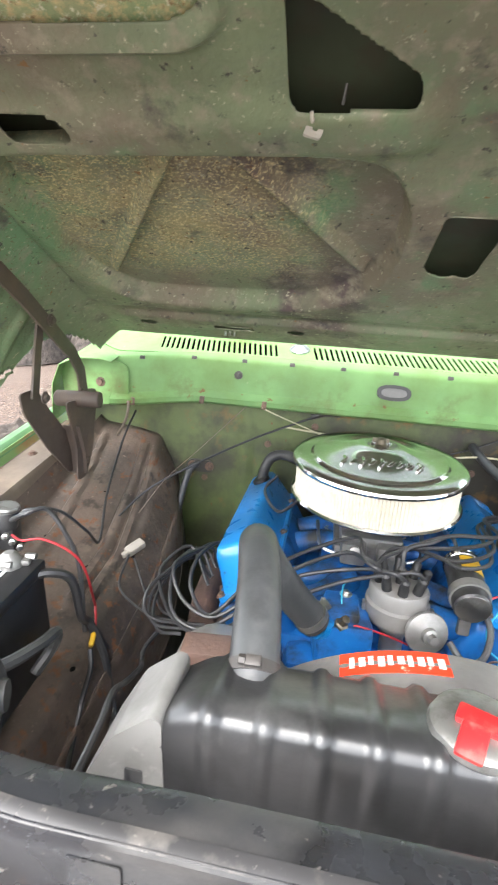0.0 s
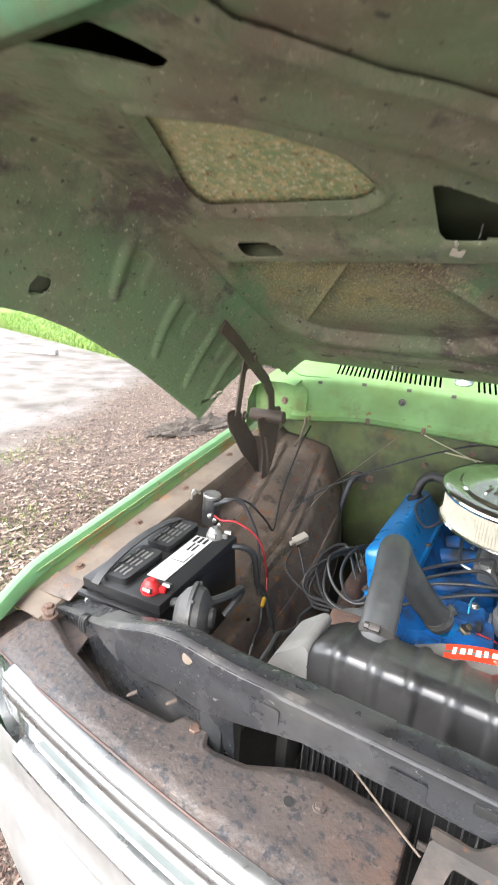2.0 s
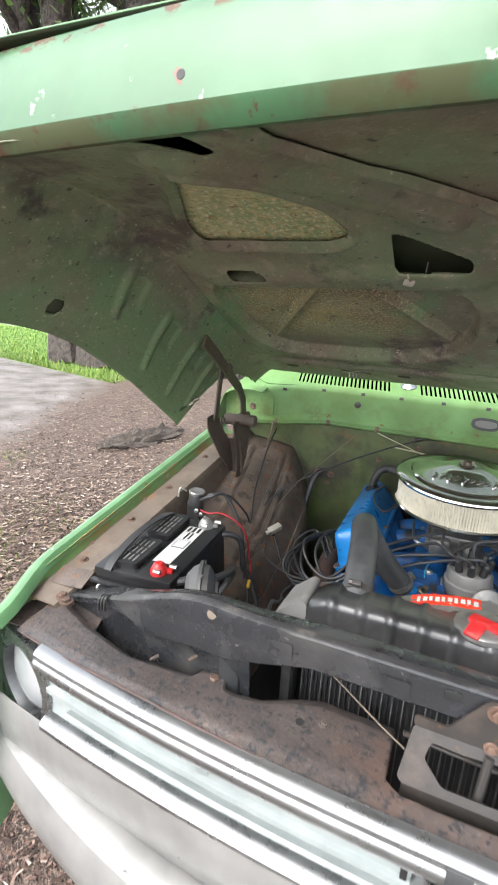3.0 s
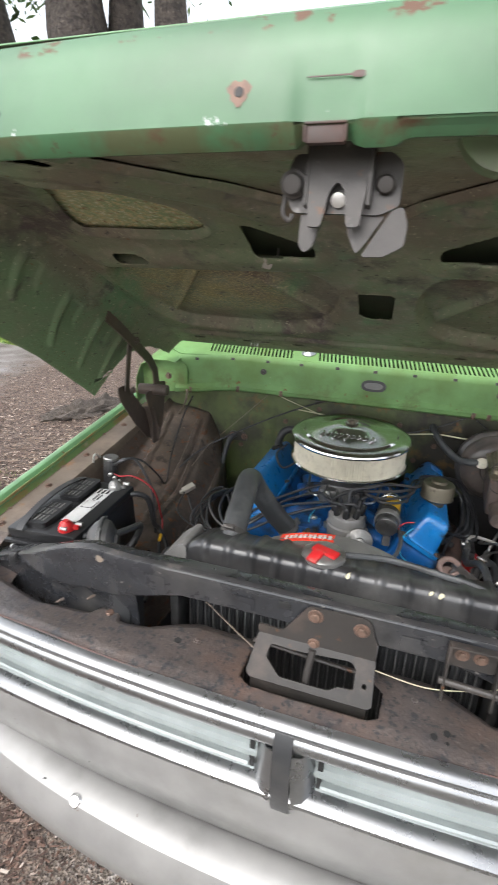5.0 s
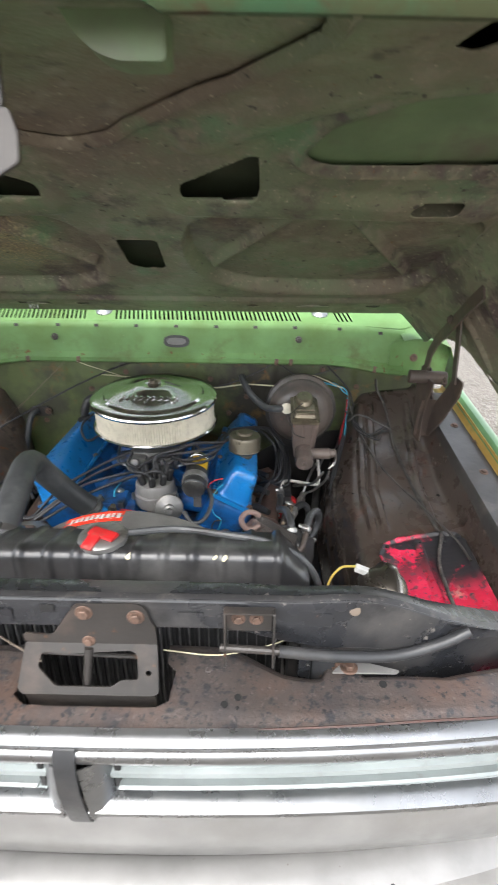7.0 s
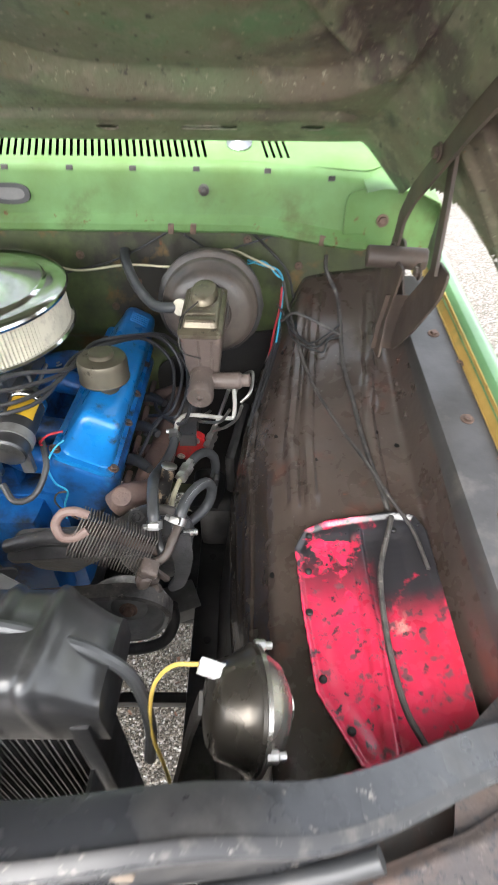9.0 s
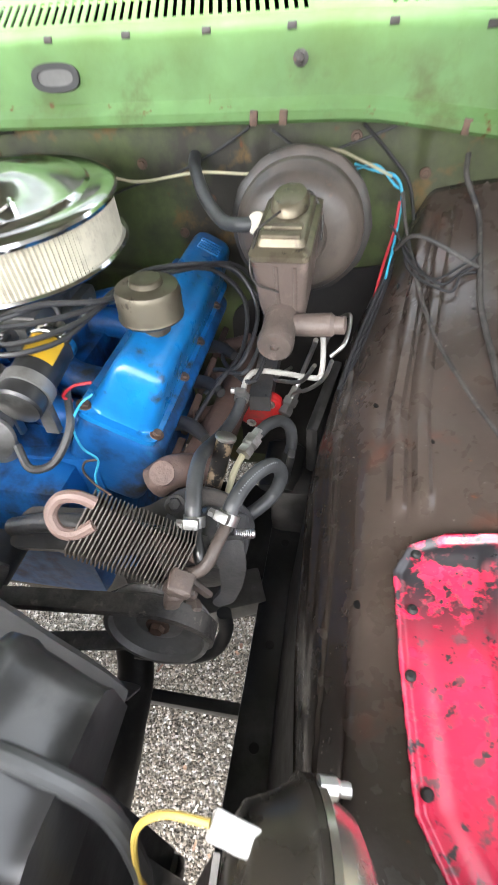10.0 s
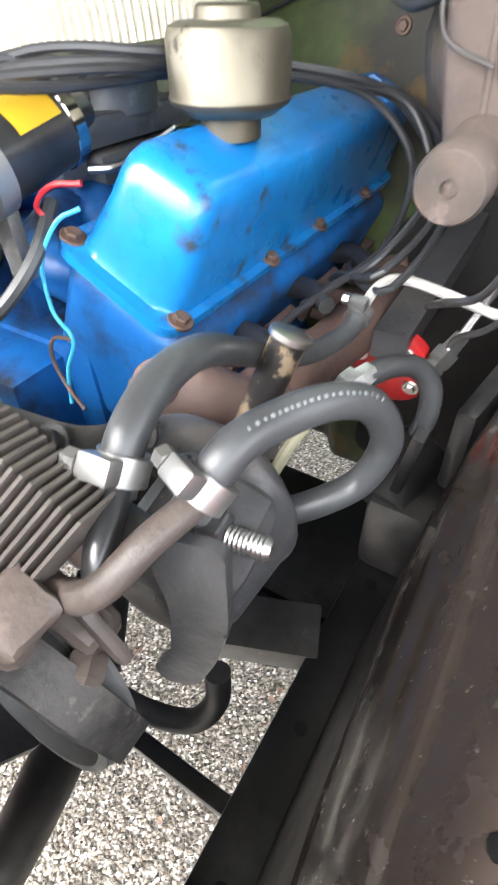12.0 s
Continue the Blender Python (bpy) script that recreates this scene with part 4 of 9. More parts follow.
# rusty catch plate in the notch
bm = bmesh.new()
rbox(bm, (0.034, 0.010, 0.014), (0.004, 0.4600, 1.7935), 0.002)
part("stop_pad", bm, "rededge", hood)
for dx, dz, sx, sz in ((0.0, 0.0078, 0.036, 0.0022), (-0.0178, 0.0, 0.0018, 0.013), (0.0178, 0.0, 0.0018, 0.013)):
    bm = bmesh.new()
    rbox(bm, (sx, 0.0030, sz), (0.004 + dx, 0.4548, 1.7940 + dz), 0.0008)
    part("pad_rim", bm, "rededge", hood)
bm = bmesh.new()
plate(bm, [(-0.014, -0.0005), (0.022, -0.0007), (0.025, -0.0026), (0.031, -0.0028), (0.036, -0.0006), (0.041, 0.0), (0.036, 0.0010), (0.030, 0.0026), (0.025, 0.0022), (0.022, 0.0005), (-0.014, 0.0004)], 0.0006, upright(0.0, 0.4552, 1.8350, -11))
part("rust_scratch", bm, "rededge", hood, "rust-red scratch in the paint")
# wedge stop to one side of the latch
bm = bmesh.new()
plate(bm, rounded([(0.106, 1.816), (0.122, 1.788), (0.136, 1.776), (0.152, 1.771), (0.186, 1.771), (0.186, 1.818)], 0.006), 0.034, upright(0.0, 0.546, 0.0))
part("stop_wedge", bm, "greenflange", hood, "dirty green hood stop")
# small brass clip and a stud hanging from the inner panel
bm = bmesh.new()
plate(bm, rounded([(-0.010, -0.011), (0.008, -0.012), (0.011, -0.001), (0.007, 0.009), (-0.006, 0.009)], 0.003), 0.003, pose(-0.199, 0.990, 1.694, 62, 8, 14), [ring2(0.002, -0.001, 0.003, 10)])
tube(bm, [(-0.199, 0.982, 1.703), (-0.199, 0.976, 1.697), (-0.200, 0.970, 1.704)], 0.002, 8)
part("clip", bm, "tag", hood, "small corroded brass clip")
bm = bmesh.new()
tube(bm, [(-0.168, 0.955, 1.722), (-0.170, 0.960, 1.706)], 0.0015, 6)
part("stud", bm, "potmetal", hood)
bm = bmesh.new()
tube(bm, [(-0.15, 0.99, 1.71), (-0.151, 0.992, 1.694)], 0.0016, 6)
part("stud", bm, "steel", hood)
for x, y in ((-0.40, 1.535), (-0.39, 1.535), (-0.38, 1.535)):
    bm = bmesh.new()
    lathe(bm, [(0.003, 0), (0.003, 0.012), (0.002, 0.013)], (x, y, hood_z(y) + 0.002), (0, -0.3, -1), 8)
    part("screw", bm, "steel", hood)

# ---- hood latch, hanging from the nose ----
la = thing("hood_latch", (0, 0.50, 1.72), "worn grey metal hood latch with safety catch", "latch")


bm = bmesh.new()
plate(bm, rounded([(-0.030, 0.065), (0.030, 0.065), (0.030, 0.012), (0.024, -0.045), (0.012, -0.045), (0.007, -0.012), (0.0, -0.004), (-0.007, -0.012), (-0.013, -0.045), (-0.026, -0.045), (-0.030, 0.012)], 0.004), 0.004, upright(0.0, 0.497, 1.765, -10))
for x in (-0.030, 0.030):
    rbox(bm, (0.0035, 0.035, 0.09), (x, 0.512, 1.782), 0.001, (-10, 0, 0))
part("fork", bm, "potmetal", la)
bm = bmesh.new()
plate(bm, rounded([(-0.052, 0.012), (-0.046, 0.026), (0.046, 0.026), (0.058, 0.016), (0.058, -0.022), (0.040, -0.030), (-0.044, -0.028), (-0.052, -0.012)], 0.005), 0.004, upright(0.0, 0.508, 1.762, -10))
part("back_plate", bm, "potmetal", la)
bm = bmesh.new()
plate(bm, rounded([(-0.036, -0.028), (-0.014, -0.034), (-0.022, -0.060), (-0.030, -0.066), (-0.036, -0.058)], 0.004), 0.004, upright(0.0, 0.512, 1.762, -10))
part("claw", bm, "potmetal", la)
bm = bmesh.new()
plate(bm, rounded([(0.012, -0.030), (0.046, -0.030), (0.030, -0.056), (0.022, -0.066), (0.012, -0.046)], 0.004), 0.004, upright(0.0, 0.512, 1.762, -10))
part("claw", bm, "potmetal", la)
bm = bmesh.new()
plate(bm, rounded([(0.028, -0.066), (0.052, -0.024), (0.062, -0.020), (0.068, -0.036), (0.067, -0.056), (0.048, -0.066)], 0.004), 0.004, upright(0.0, 0.505, 1.760, -10))
part("safety_lever", bm, "potmetal", la, "bent pale steel lever")
for x, y, r in ((-0.044, 0.492, 0.0105), (0.044, 0.498, 0.0085)):
    bm = bmesh.new()
    lathe(bm, [(r * 1.25, 0), (r * 1.25, 0.006), (r, 0.007), (r, 0.012), (r * 0.8, 0.0145), (0, 0.015)], (x, y + 0.010, 1.761), (0, -1, -0.15), 20)
    part("rivet", bm, "potmetal", la)
bm = bmesh.new()
lathe(bm, [(0.007, 0), (0.007, 0.012), (0.0, 0.013)], (0.001, 0.507, 1.748), (0, -1, -0.2), 12)
part("striker_pin", bm, "steel", la)
bm = bmesh.new()
tube(bm, [(-0.052, 0.500, 1.752), (-0.054, 0.500, 1.735), (-0.048, 0.500, 1.728), (-0.044, 0.500, 1.734)], 0.0025, 8)
part("spring_end", bm, "potmetal", la)
bm = bmesh.new()
rbox(bm, (0.075, 0.035, 0.020), (0.0, 0.520, 1.806), 0.004)
part("mount", bm, "bracket", la)

nudge(la, 0.012, 0.004, 0.002)

# ---- hood hinges ----
for s in (-1, 1):
    side = Matrix(((0, 0, s, 0), (1, 0, 0, 0), (0, 1, 0, 0), (0, 0, 0, 1)))
    bm = bmesh.new()
    plate(bm, rounded([(1.245, 1.325), (1.300, 1.328), (1.345, 1.275), (1.405, 1.215), (1.435, 1.235), (1.470, 1.300), (1.550, 1.290), (1.556, 1.262), (1.480, 1.150), (1.455, 1.115), (1.415, 1.112), (1.330, 1.195), (1.255, 1.285)], 0.012), 0.004, Matrix.Translation((s * 0.728, 0, 0)) @ side)
    hg = part("hood_hinge", bm, "hinge", hood, "sooty brown hood hinge with spring tube")
    bm = bmesh.new()
    plate(bm, rounded([(1.36, 1.29), (1.50, 1.285), (1.475, 1.16), (1.44, 1.10), (1.40, 1.10), (1.40, 1.18)], 0.012), 0.004, Matrix.Translation((s * 0.700, 0, 0)) @ side)
    part("side_plate", bm, "hinge", hg)
    bm = bmesh.new()
    sweep(bm, [(-0.004, -0.002), (0.036, -0.002), (0.036, 0.002), (-0.004, 0.002)], [0, 1, 2], lambda i, u, v, s=s: V3(s * (0.728 - u), (1.40, 1.425, 1.43)[i] + v, (1.23, 1.16, 1.11)[i]))
    part("web", bm, "hinge", hg)
    bm = bmesh.new()
    lathe(bm, [(0.011, 0.004), (0.0165, 0), (0.0180, 0.002), (0.0180, 0.098), (0.0165, 0.100), (0.010, 0.100)], (s * 0.752, 1.412, 1.288), (-s, 0.10, 0.02), 20)
    part("spring_tube", bm, "hinge", hg)
    bm = bmesh.new()
    lathe(bm, [(0.010, 0), (0.010, 0.095), (0.006, 0.097)], (s * 0.753, 1.412, 1.288), (-s, 0.10, 0.02), 12)
    part("pin", bm, "black", hg)
    bm = bmesh.new()
    sweep(bm, [(-0.017, -0.0025), (0.017, -0.0025), (0.017, 0.0025), (-0.017, 0.0025)], [0, 1, 2, 3, 4], lambda i, u, v, s=s: V3(s * (0.705 + v), (1.175, 1.24, 1.40, 1.435, 1.447)[i] + u * (0.5, 0.5, 0.6, 0.9, 1)[i], (1.545, 1.505, 1.392, 1.350, 1.285)[i] + u * (0.8, 0.8, 0.7, 0.3, 0.1)[i]))
    part("main_link", bm, "hinge", hg)
    bm = bmesh.new()
    sweep(bm, [(-0.011, -0.0025), (0.011, -0.0025), (0.011, 0.0025), (-0.011, 0.0025)], [0, 1, 2], lambda i, u, v, s=s: V3(s * (0.722 + v), (1.318, 1.300, 1.284)[i] + u, (1.475, 1.40, 1.312)[i]))
    part("front_link", bm, "hinge", hg)
    for y, z in ((1.318, 1.462), (1.284, 1.315), (1.43, 1.30), (1.44, 1.14)):
        bolt(hg, (s * 0.700, y, z), (-s, 0, 0), 0.008, "hinge")
    nudge(hg, 0.022 * (s > 0), 0, 0)

# ---- radiator support: the black tie bar ----
sup = thing("tie_bar", (0, 0.65, 0.95), "black steel radiator support bar, dusty with scuffed edges", "support bar")


def bar_line(x):
    a = abs(x)
    z = 1.200 - 0.185 * ease(a, 0.36, 0.86)
    y = 0.622 + 0.02 * ease(a, 0.3, 0.5) + 0.095 * ease(a, 0.48, 0.80)
    return y, z


def bar_place(x, u, v):
    y, z = bar_line(x)
    k = float(np.interp(abs(x), [0, 0.22, 0.37, 0.46, 0.52, 0.58, 0.64, 0.8], [0.56, 0.56, 0.95, 0.90, 0.72, 0.34, 0.18, 0.14]))
    return V3(x, y + u, z + v * k)


bm = bmesh.new()
sweep(bm, strip([(0.050, -0.034), (0.047, -0.016), (0.040, -0.011), (0.010, -0.003), (0.002, -0.005), (0.0, -0.012), (0.004, -0.040), (0.004, -0.098), (0.007, -0.104), (0.022, -0.106)], 0.003), np.linspace(-0.80, 0.80, 81), bar_place)
part("beam", bm, "barsteel", sup)
bm = bmesh.new()
sweep(bm, [(0.0008, -0.0065), (0.006, -0.0022), (0.012, -0.0012), (0.012, -0.0025), (0.006, -0.0035), (0.0026, -0.0075)], np.linspace(-0.78, 0.78, 81), bar_place)
part("worn_edge", bm, "scuff", sup, "paint worn off the top edge")
# pressed rectangles on the front of the beam
for x in (-0.268, -0.105, 0.345, 0.165):
    bm = bmesh.new()
    y, z = bar_line(x)
    plate(bm, rounded([(-0.019, -0.012), (0.019, -0.012), (0.019, 0.012), (-0.019, 0.012)], 0.003), 0.0008, Matrix.Translation((x, y + 0.0030, z - 0.038)) @ pose(0, 0, 0, 90, 0, 0))
    part("boss", bm, "barsteel", sup)
for x in (-0.383, 0.395):
    y, z = bar_line(x)
    bm = bmesh.new()
    lathe(bm, [(0.008, 0), (0.008, 0.0025), (0.005, 0.003)], (x, y + 0.003, z - 0.022), (0, -1, 0.2), 14)
    part("plug", bm, "ledge", sup)
bm = bmesh.new()
rbox(bm, (0.020, 0.004, 0.012), (-0.035, 0.6245, 1.178), 0.001)
part("slot", bm, "black", sup)
# side baffles between the bar and the lip panel
for s in (-1, 1):
    bm = bmesh.new()
    sweep(bm, strip([(0.0, 0.0), (0.012, -0.05), (0.030, -0.18), (0.035, -0.35)], 0.002), np.linspace(0.325, 0.80, 26), lambda x, u, v, s=s: V3(s * x, bar_line(x)[0] + u + 0.012, bar_line(x)[1] - 0.016 + v))
    part("baffle", bm, "barsteel", sup)
    bm = bmesh.new()
    plate(bm, rounded([(0.0, 0.0), (0.035, 0.0), (0.04, -0.25), (-0.005, -0.25)], 0.005), 0.003, Matrix.Translation((s * 0.345, 0.66, 1.11)) @ Matrix(((s, 0, 0, 0), (0, 0, 1, 0), (0, 1, 0, 0), (0, 0, 0, 1))))
    rbox(bm, (0.004, 0.05, 0.16), (s * 0.345, 0.685, 1.03), 0.001)
    part("side_post", bm, "blacksteel", sup)
    for x, y in ((0.784, 0.722), (0.752, 0.70)):
        bolt(sup, (s * x, y + 0.006, bar_line(x)[1] + 0.002), (0, 0, 1), 0.009)

for x, z in ((-0.505, 1.029), (-0.422, 1.066)):
    bm = bmesh.new()
    lathe(bm, [(0.0032, 0.0), (0.0030, 0.010), (0.0020, 0.016), (0.0, 0.017)], (x, bar_line(x)[0] + 0.024, z), (-0.5, -0.8, -0.1), 10)
    part("peg", bm, "hinge", sup)
for k in range(3):
    bm = bmesh.new()
    x = -0.652 + 0.011 * k
    y, z = bar_line(x)
    tube(bm, [(x, y + 0.030, z - 0.012), (x - 0.002, y + 0.004, z + 0.001), (x - 0.005, y - 0.002, z - 0.008), (x - 0.008, y + 0.001, z - 0.030)], 0.0026, 8)
    part("wire_wrap", bm, "rubber", sup, "black wire wrapped round the bar")

# ---- rusty lip panel above the grille ----
lip = thing("lip_panel", (0, 0.58, 0.98), "rust-brown sheet-metal panel above the grille, black patches", "grille panel")


def lip_back(x):
    a = abs(x)
    return float(np.interp(a, [0, 0.21, 0.245, 0.30, 0.345, 0.362, 0.372, 0.412, 0.425, 0.55, 0.68, 0.78, 0.90], [0.700, 0.700, 0.684, 0.652, 0.645, 0.648, 0.676, 0.676, 0.650, 0.650, 0.690, 0.735, 0.74]))


xs = np.linspace(-0.80, 0.80, 401)
vs = np.linspace(0, 1, 44)
GX, GV = np.meshgrid(xs, vs)
front = 0.549 + np.array([back_sweep(x) for x in xs])
rearl = np.array([lip_back(x) for x in xs])
GY = front[None, :] * (1 - GV) + rearl[None, :] * GV
GZ = 1.0295 + 0.0045 * ease(GV, 0.0, 0.25) + 0.004 * np.sin(14 * GX) * GV - 0.020 * ease(np.abs(GX), 0.45, 0.80) - 0.006 * ease(GV, 0.85, 1.0)
op = sd_poly(GX, GY, [(-0.088, 0.592), (-0.075, 0.584), (0.115, 0.584), (0.133, 0.594), (0.135, 0.645), (0.120, 0.660), (0.112, 0.76), (-0.098, 0.76), (-0.098, 0.60)])
dvx, dvy = xs[1] - xs[0], (rearl - front)[None, :] / 43
ogx, ogy = np.gradient(op)[1] / dvx, np.gradient(op)[0] / dvy
rim = (op <= 0) & (op > -0.0060)
shift = np.where(rim, -op / (ogx ** 2 + ogy ** 2 + 1e-6), 0)
sheet("panel", GX + np.clip(shift * ogx, -0.0065, 0.0065), GY + np.clip(shift * ogy, -0.0065, 0.0065), GZ, "lip", lip, (op > 0) | rim, 0.0025)
for x, y, r in ((-0.231, 0.636, 0.0065), (0.213, 0.590, 0.0055), (0.232, 0.602, 0.0055), (0.232, 0.585, 0.0025), (0.45, 0.63, 0.006)):
    bm = bmesh.new()
    lathe(bm, [(0.0, 0.0), (r, 0.0), (r, -0.004)], (x, y, 1.0370), (0, -0.1, 1), 14)
    part("hole", bm, "black", lip)
for x, y in ((-0.197, 0.650), (0.185, 0.648)):
    bolt(lip, (x, y, 1.0350), (0, 0, 1), 0.005, "lip")
for x, y in ((-0.386, 0.655), (0.39, 0.662)):
    bolt(lip, (x, y, 1.0345 - 0.020 * float(ease(abs(x), 0.45, 0.80))), (0, 0, 1), 0.0085)
for s in (-1, 1):
    bm = bmesh.new()
    plate(bm, rounded([(0.66, 0.66), (0.86, 0.64), (0.865, 0.80), (0.78, 0.83), (0.70, 0.77)], 0.02), 0.0025, Matrix.Translation((0, 0, 0.998)) @ Matrix(((s, 0, 0, 0), (0, 1, 0, 0), (0, 0, 1, 0), (0, 0, 0, 1))))
    part("corner_plate", bm, "lip", lip)
    bm = bmesh.new()
    rbox(bm, (0.09, 0.05, 0.003), (s * 0.80, 0.775, 1.045), 0.001, (20, s * 6, 0))
    part("corner_flap", bm, "brown", lip)

bm = bmesh.new()
sweep(bm, [(-0.0008, 0.0), (0.0014, 0.0012), (0.0024, 0.0008), (0.0014, -0.0008)], np.linspace(-0.78, 0.78, 80), lambda x, u, v: V3(x, 0.549 + back_sweep(x) + u, 1.0310 - 0.020 * float(ease(abs(x), 0.45, 0.80)) + v))
part("front_edge", bm, "rededge", lip, "red-brown rusty front edge")

bm = bmesh.new()
plate(bm, rounded([(0.374, 0.644), (0.398, 0.668), (0.418, 0.668), (0.480, 0.650), (0.474, 0.645)], 0.004), 0.003, Matrix.Translation((0, 0, 1.040)))
part("gusset", bm, "dustgrey", lip, "bare grey gusset plate")
bolt(lip, (0.402, 0.654, 1.043), (0, 0, 1), 0.009)

# ---- hood latch bracket ----
lb = thing("latch_bracket", (0.02, 0.62, 1.0), "sooty stamped steel latch bracket bolted to the bar", "bracket")
bm = bmesh.new()
plate(bm, rounded([(0.006, 1.189), (0.092, 1.191), (0.104, 1.182), (0.109, 1.160), (0.115, 1.150), (0.116, 1.117), (-0.074, 1.117), (-0.076, 1.134), (-0.034, 1.131), (-0.014, 1.160)], 0.007), 0.003, upright(0, 0.6235, 0, 0))
part("upper_plate", bm, "bracket", lb)
bm = bmesh.new()
slant = Matrix.Translation((0, 0.6235, 1.1165)) @ pose(0, 0, 0, 66, 0, 0)
win = rounded([(-0.050, -0.014), (-0.012, -0.016), (0.080, -0.010), (0.088, -0.018), (0.089, -0.052), (0.064, -0.053), (0.050, -0.063), (-0.030, -0.063), (-0.056, -0.036)], 0.005)
plate(bm, rounded([(-0.074, 0.0), (0.116, 0.0), (0.119, -0.071), (0.110, -0.075), (-0.078, -0.075), (-0.085, -0.068)], 0.004), 0.003, slant, [win, ring2(0.104, -0.042, 0.0042, 12)])
part("lower_plate", bm, "bracket", lb)
bm = bmesh.new()
sweep(bm, strip([(0.0, 0.0), (0.006, -0.010), (0.010, -0.030), (0.020, -0.055)], 0.003), np.linspace(-0.078, 0.112, 8), lambda x, u, v: V3(x, 0.592 + u, 1.0475 + v))
part("foot_flange", bm, "bracket", lb)
bm = bmesh.new()
tube(bm, [(0.018, 0.617, 1.112), (0.013, 0.606, 1.060), (0.011, 0.608, 1.020), (0.011, 0.614, 1.0)], 0.006, 10)
part("strut", bm, "bracket", lb)
bm = bmesh.new()
tube(bm, [(-0.085, 0.630, 1.09), (0.10, 0.650, 1.06)], 0.004, 8)
for i in range(22):
    tube(bm, [(-0.06 + 0.006 * i, 0.618, 1.006), (-0.06 + 0.006 * i, 0.626, 1.000), (-0.06 + 0.006 * i, 0.618, 0.994)], 0.002, 6, 3)
part("release_spring", bm, "bracket", lb)
for x, z in ((0.017, 1.174), (0.089, 1.168)):
    bolt(lb, (x, 0.6205, z), (0, -1, 0), 0.0080)
bolt(lb, (0.018, 0.6205, 1.122), (0, -1, 0), 0.0060)

# ---- prop rod bracket with rod ----
pb = thing("prop_rod_bracket", (0.235, 0.61, 1.05), "small folded steel bracket holding the hood prop rod", "bracket")
bm = bmesh.new()
plate(bm, rounded([(-0.033, 0.022), (0.033, 0.022), (0.033, -0.018), (-0.033, -0.018)], 0.005), 0.003, upright(0.237, 0.6155, 1.162, 0))
rbox(bm, (0.068, 0.014, 0.003), (0.237, 0.6075, 1.184), 0.001)
for x in (-0.034, 0.034):
    plate(bm, rounded([(0.0, 0.022), (-0.015, 0.022), (-0.016, -0.02), (-0.018, -0.074), (-0.008, -0.080), (0.0, -0.018)], 0.003), 0.003, Matrix.Translation((0.237 + x, 0.6155, 1.162)) @ Matrix(((0, 0, 1, 0), (1, 0, 0, 0), (0, 1, 0, 0), (0, 0, 0, 1))))
part("plate", bm, "bracket", pb)
for x in (0.223, 0.248):
    bolt(pb, (x, 0.6125, 1.166), (0, -1, 0), 0.0065)
bm = bmesh.new()
tube(bm, [(0.197, 0.605, 1.119), (0.284, 0.605, 1.114)], 0.0055, 10, 2)
part("pin", bm, "potmetal", pb)
bm = bmesh.new()
tube(bm, [(0.280, 0.605, 1.114), (0.37, 0.618, 1.093), (0.454, 0.629, 1.085), (0.52, 0.636, 1.102), (0.562, 0.642, 1.122)], 0.0085, 12)
part("rod", bm, "blacksteel", pb)

nudge(pb, 0.009, 0.008, 0.003)

# ---- radiator ----
ra = thing("radiator", (0, 0.76, 0.55), "gloss black radiator with ribbed top tank", "radiator")
bm = bmesh.new()
TX = np.linspace(-0.285, 0.345, 190)


def tank_place(x, u, v):
    e = ease(abs(x - 0.030), 0.262, 0.318)
    rib = 0.0
    for r in np.arange(-0.223, 0.30, 0.047):
        rib = max(rib, 1 - float(ease(abs(x - r), 0.003, 0.010)))
    out = 0.0038 * rib * (1 if v > -0.09 else 0)
    return V3(x, 0.790 + u * (1 - 0.12 * e) + (-out if u < 0 else out), 1.184 + v * (1 - 0.30 * e) - (0.048 if x > 0 else 0.030) * e + (out if v > -0.04 else 0))


sweep(bm, [(-0.048, -0.100), (-0.052, -0.030), (-0.050, -0.012), (-0.044, -0.003), (-0.034, 0.0), (-0.020, -0.002), (0.048, -0.020), (0.062, -0.030), (0.068, -0.046), (0.070, -0.100)], TX, tank_place)
part("top_tank", bm, "rad", ra, angle=50)
bm = bmesh.new()
rbox(bm, (0.59, 0.012, 0.014), (0.0175, 0.750, 1.080), 0.003)
rbox(bm, (0.59, 0.10, 0.010), (0.0175, 0.800, 1.080), 0.002)
part("header_seam", bm, "rad", ra)
bm = bmesh.new()
rbox(bm, (0.58, 0.04, 0.50), (0.0175, 0.800, 0.835), 0.002)
part("core", bm, "fin", ra)
for i in range(66):
    bm = bmesh.new()
    rbox(bm, (0.0020, 0.008 + 0.003 * (i % 2 == 0), 0.50), (-0.268 + 0.0088 * i, 0.777, 0.835), 0)
    part("fin", bm, "finlight" if i % 2 == 0 else "fin", ra)
bm = bmesh.new()
rbox(bm, (0.60, 0.10, 0.07), (0.0175, 0.77, 0.55), 0.015)
part("bottom_tank", bm, "rad", ra)
for s, x in ((-1, -0.29), (1, 0.325)):
    bm = bmesh.new()
    rbox(bm, (0.018, 0.05, 0.54), (x, 0.765, 0.84), 0.003)
    part("side_strap", bm, "rad", ra)
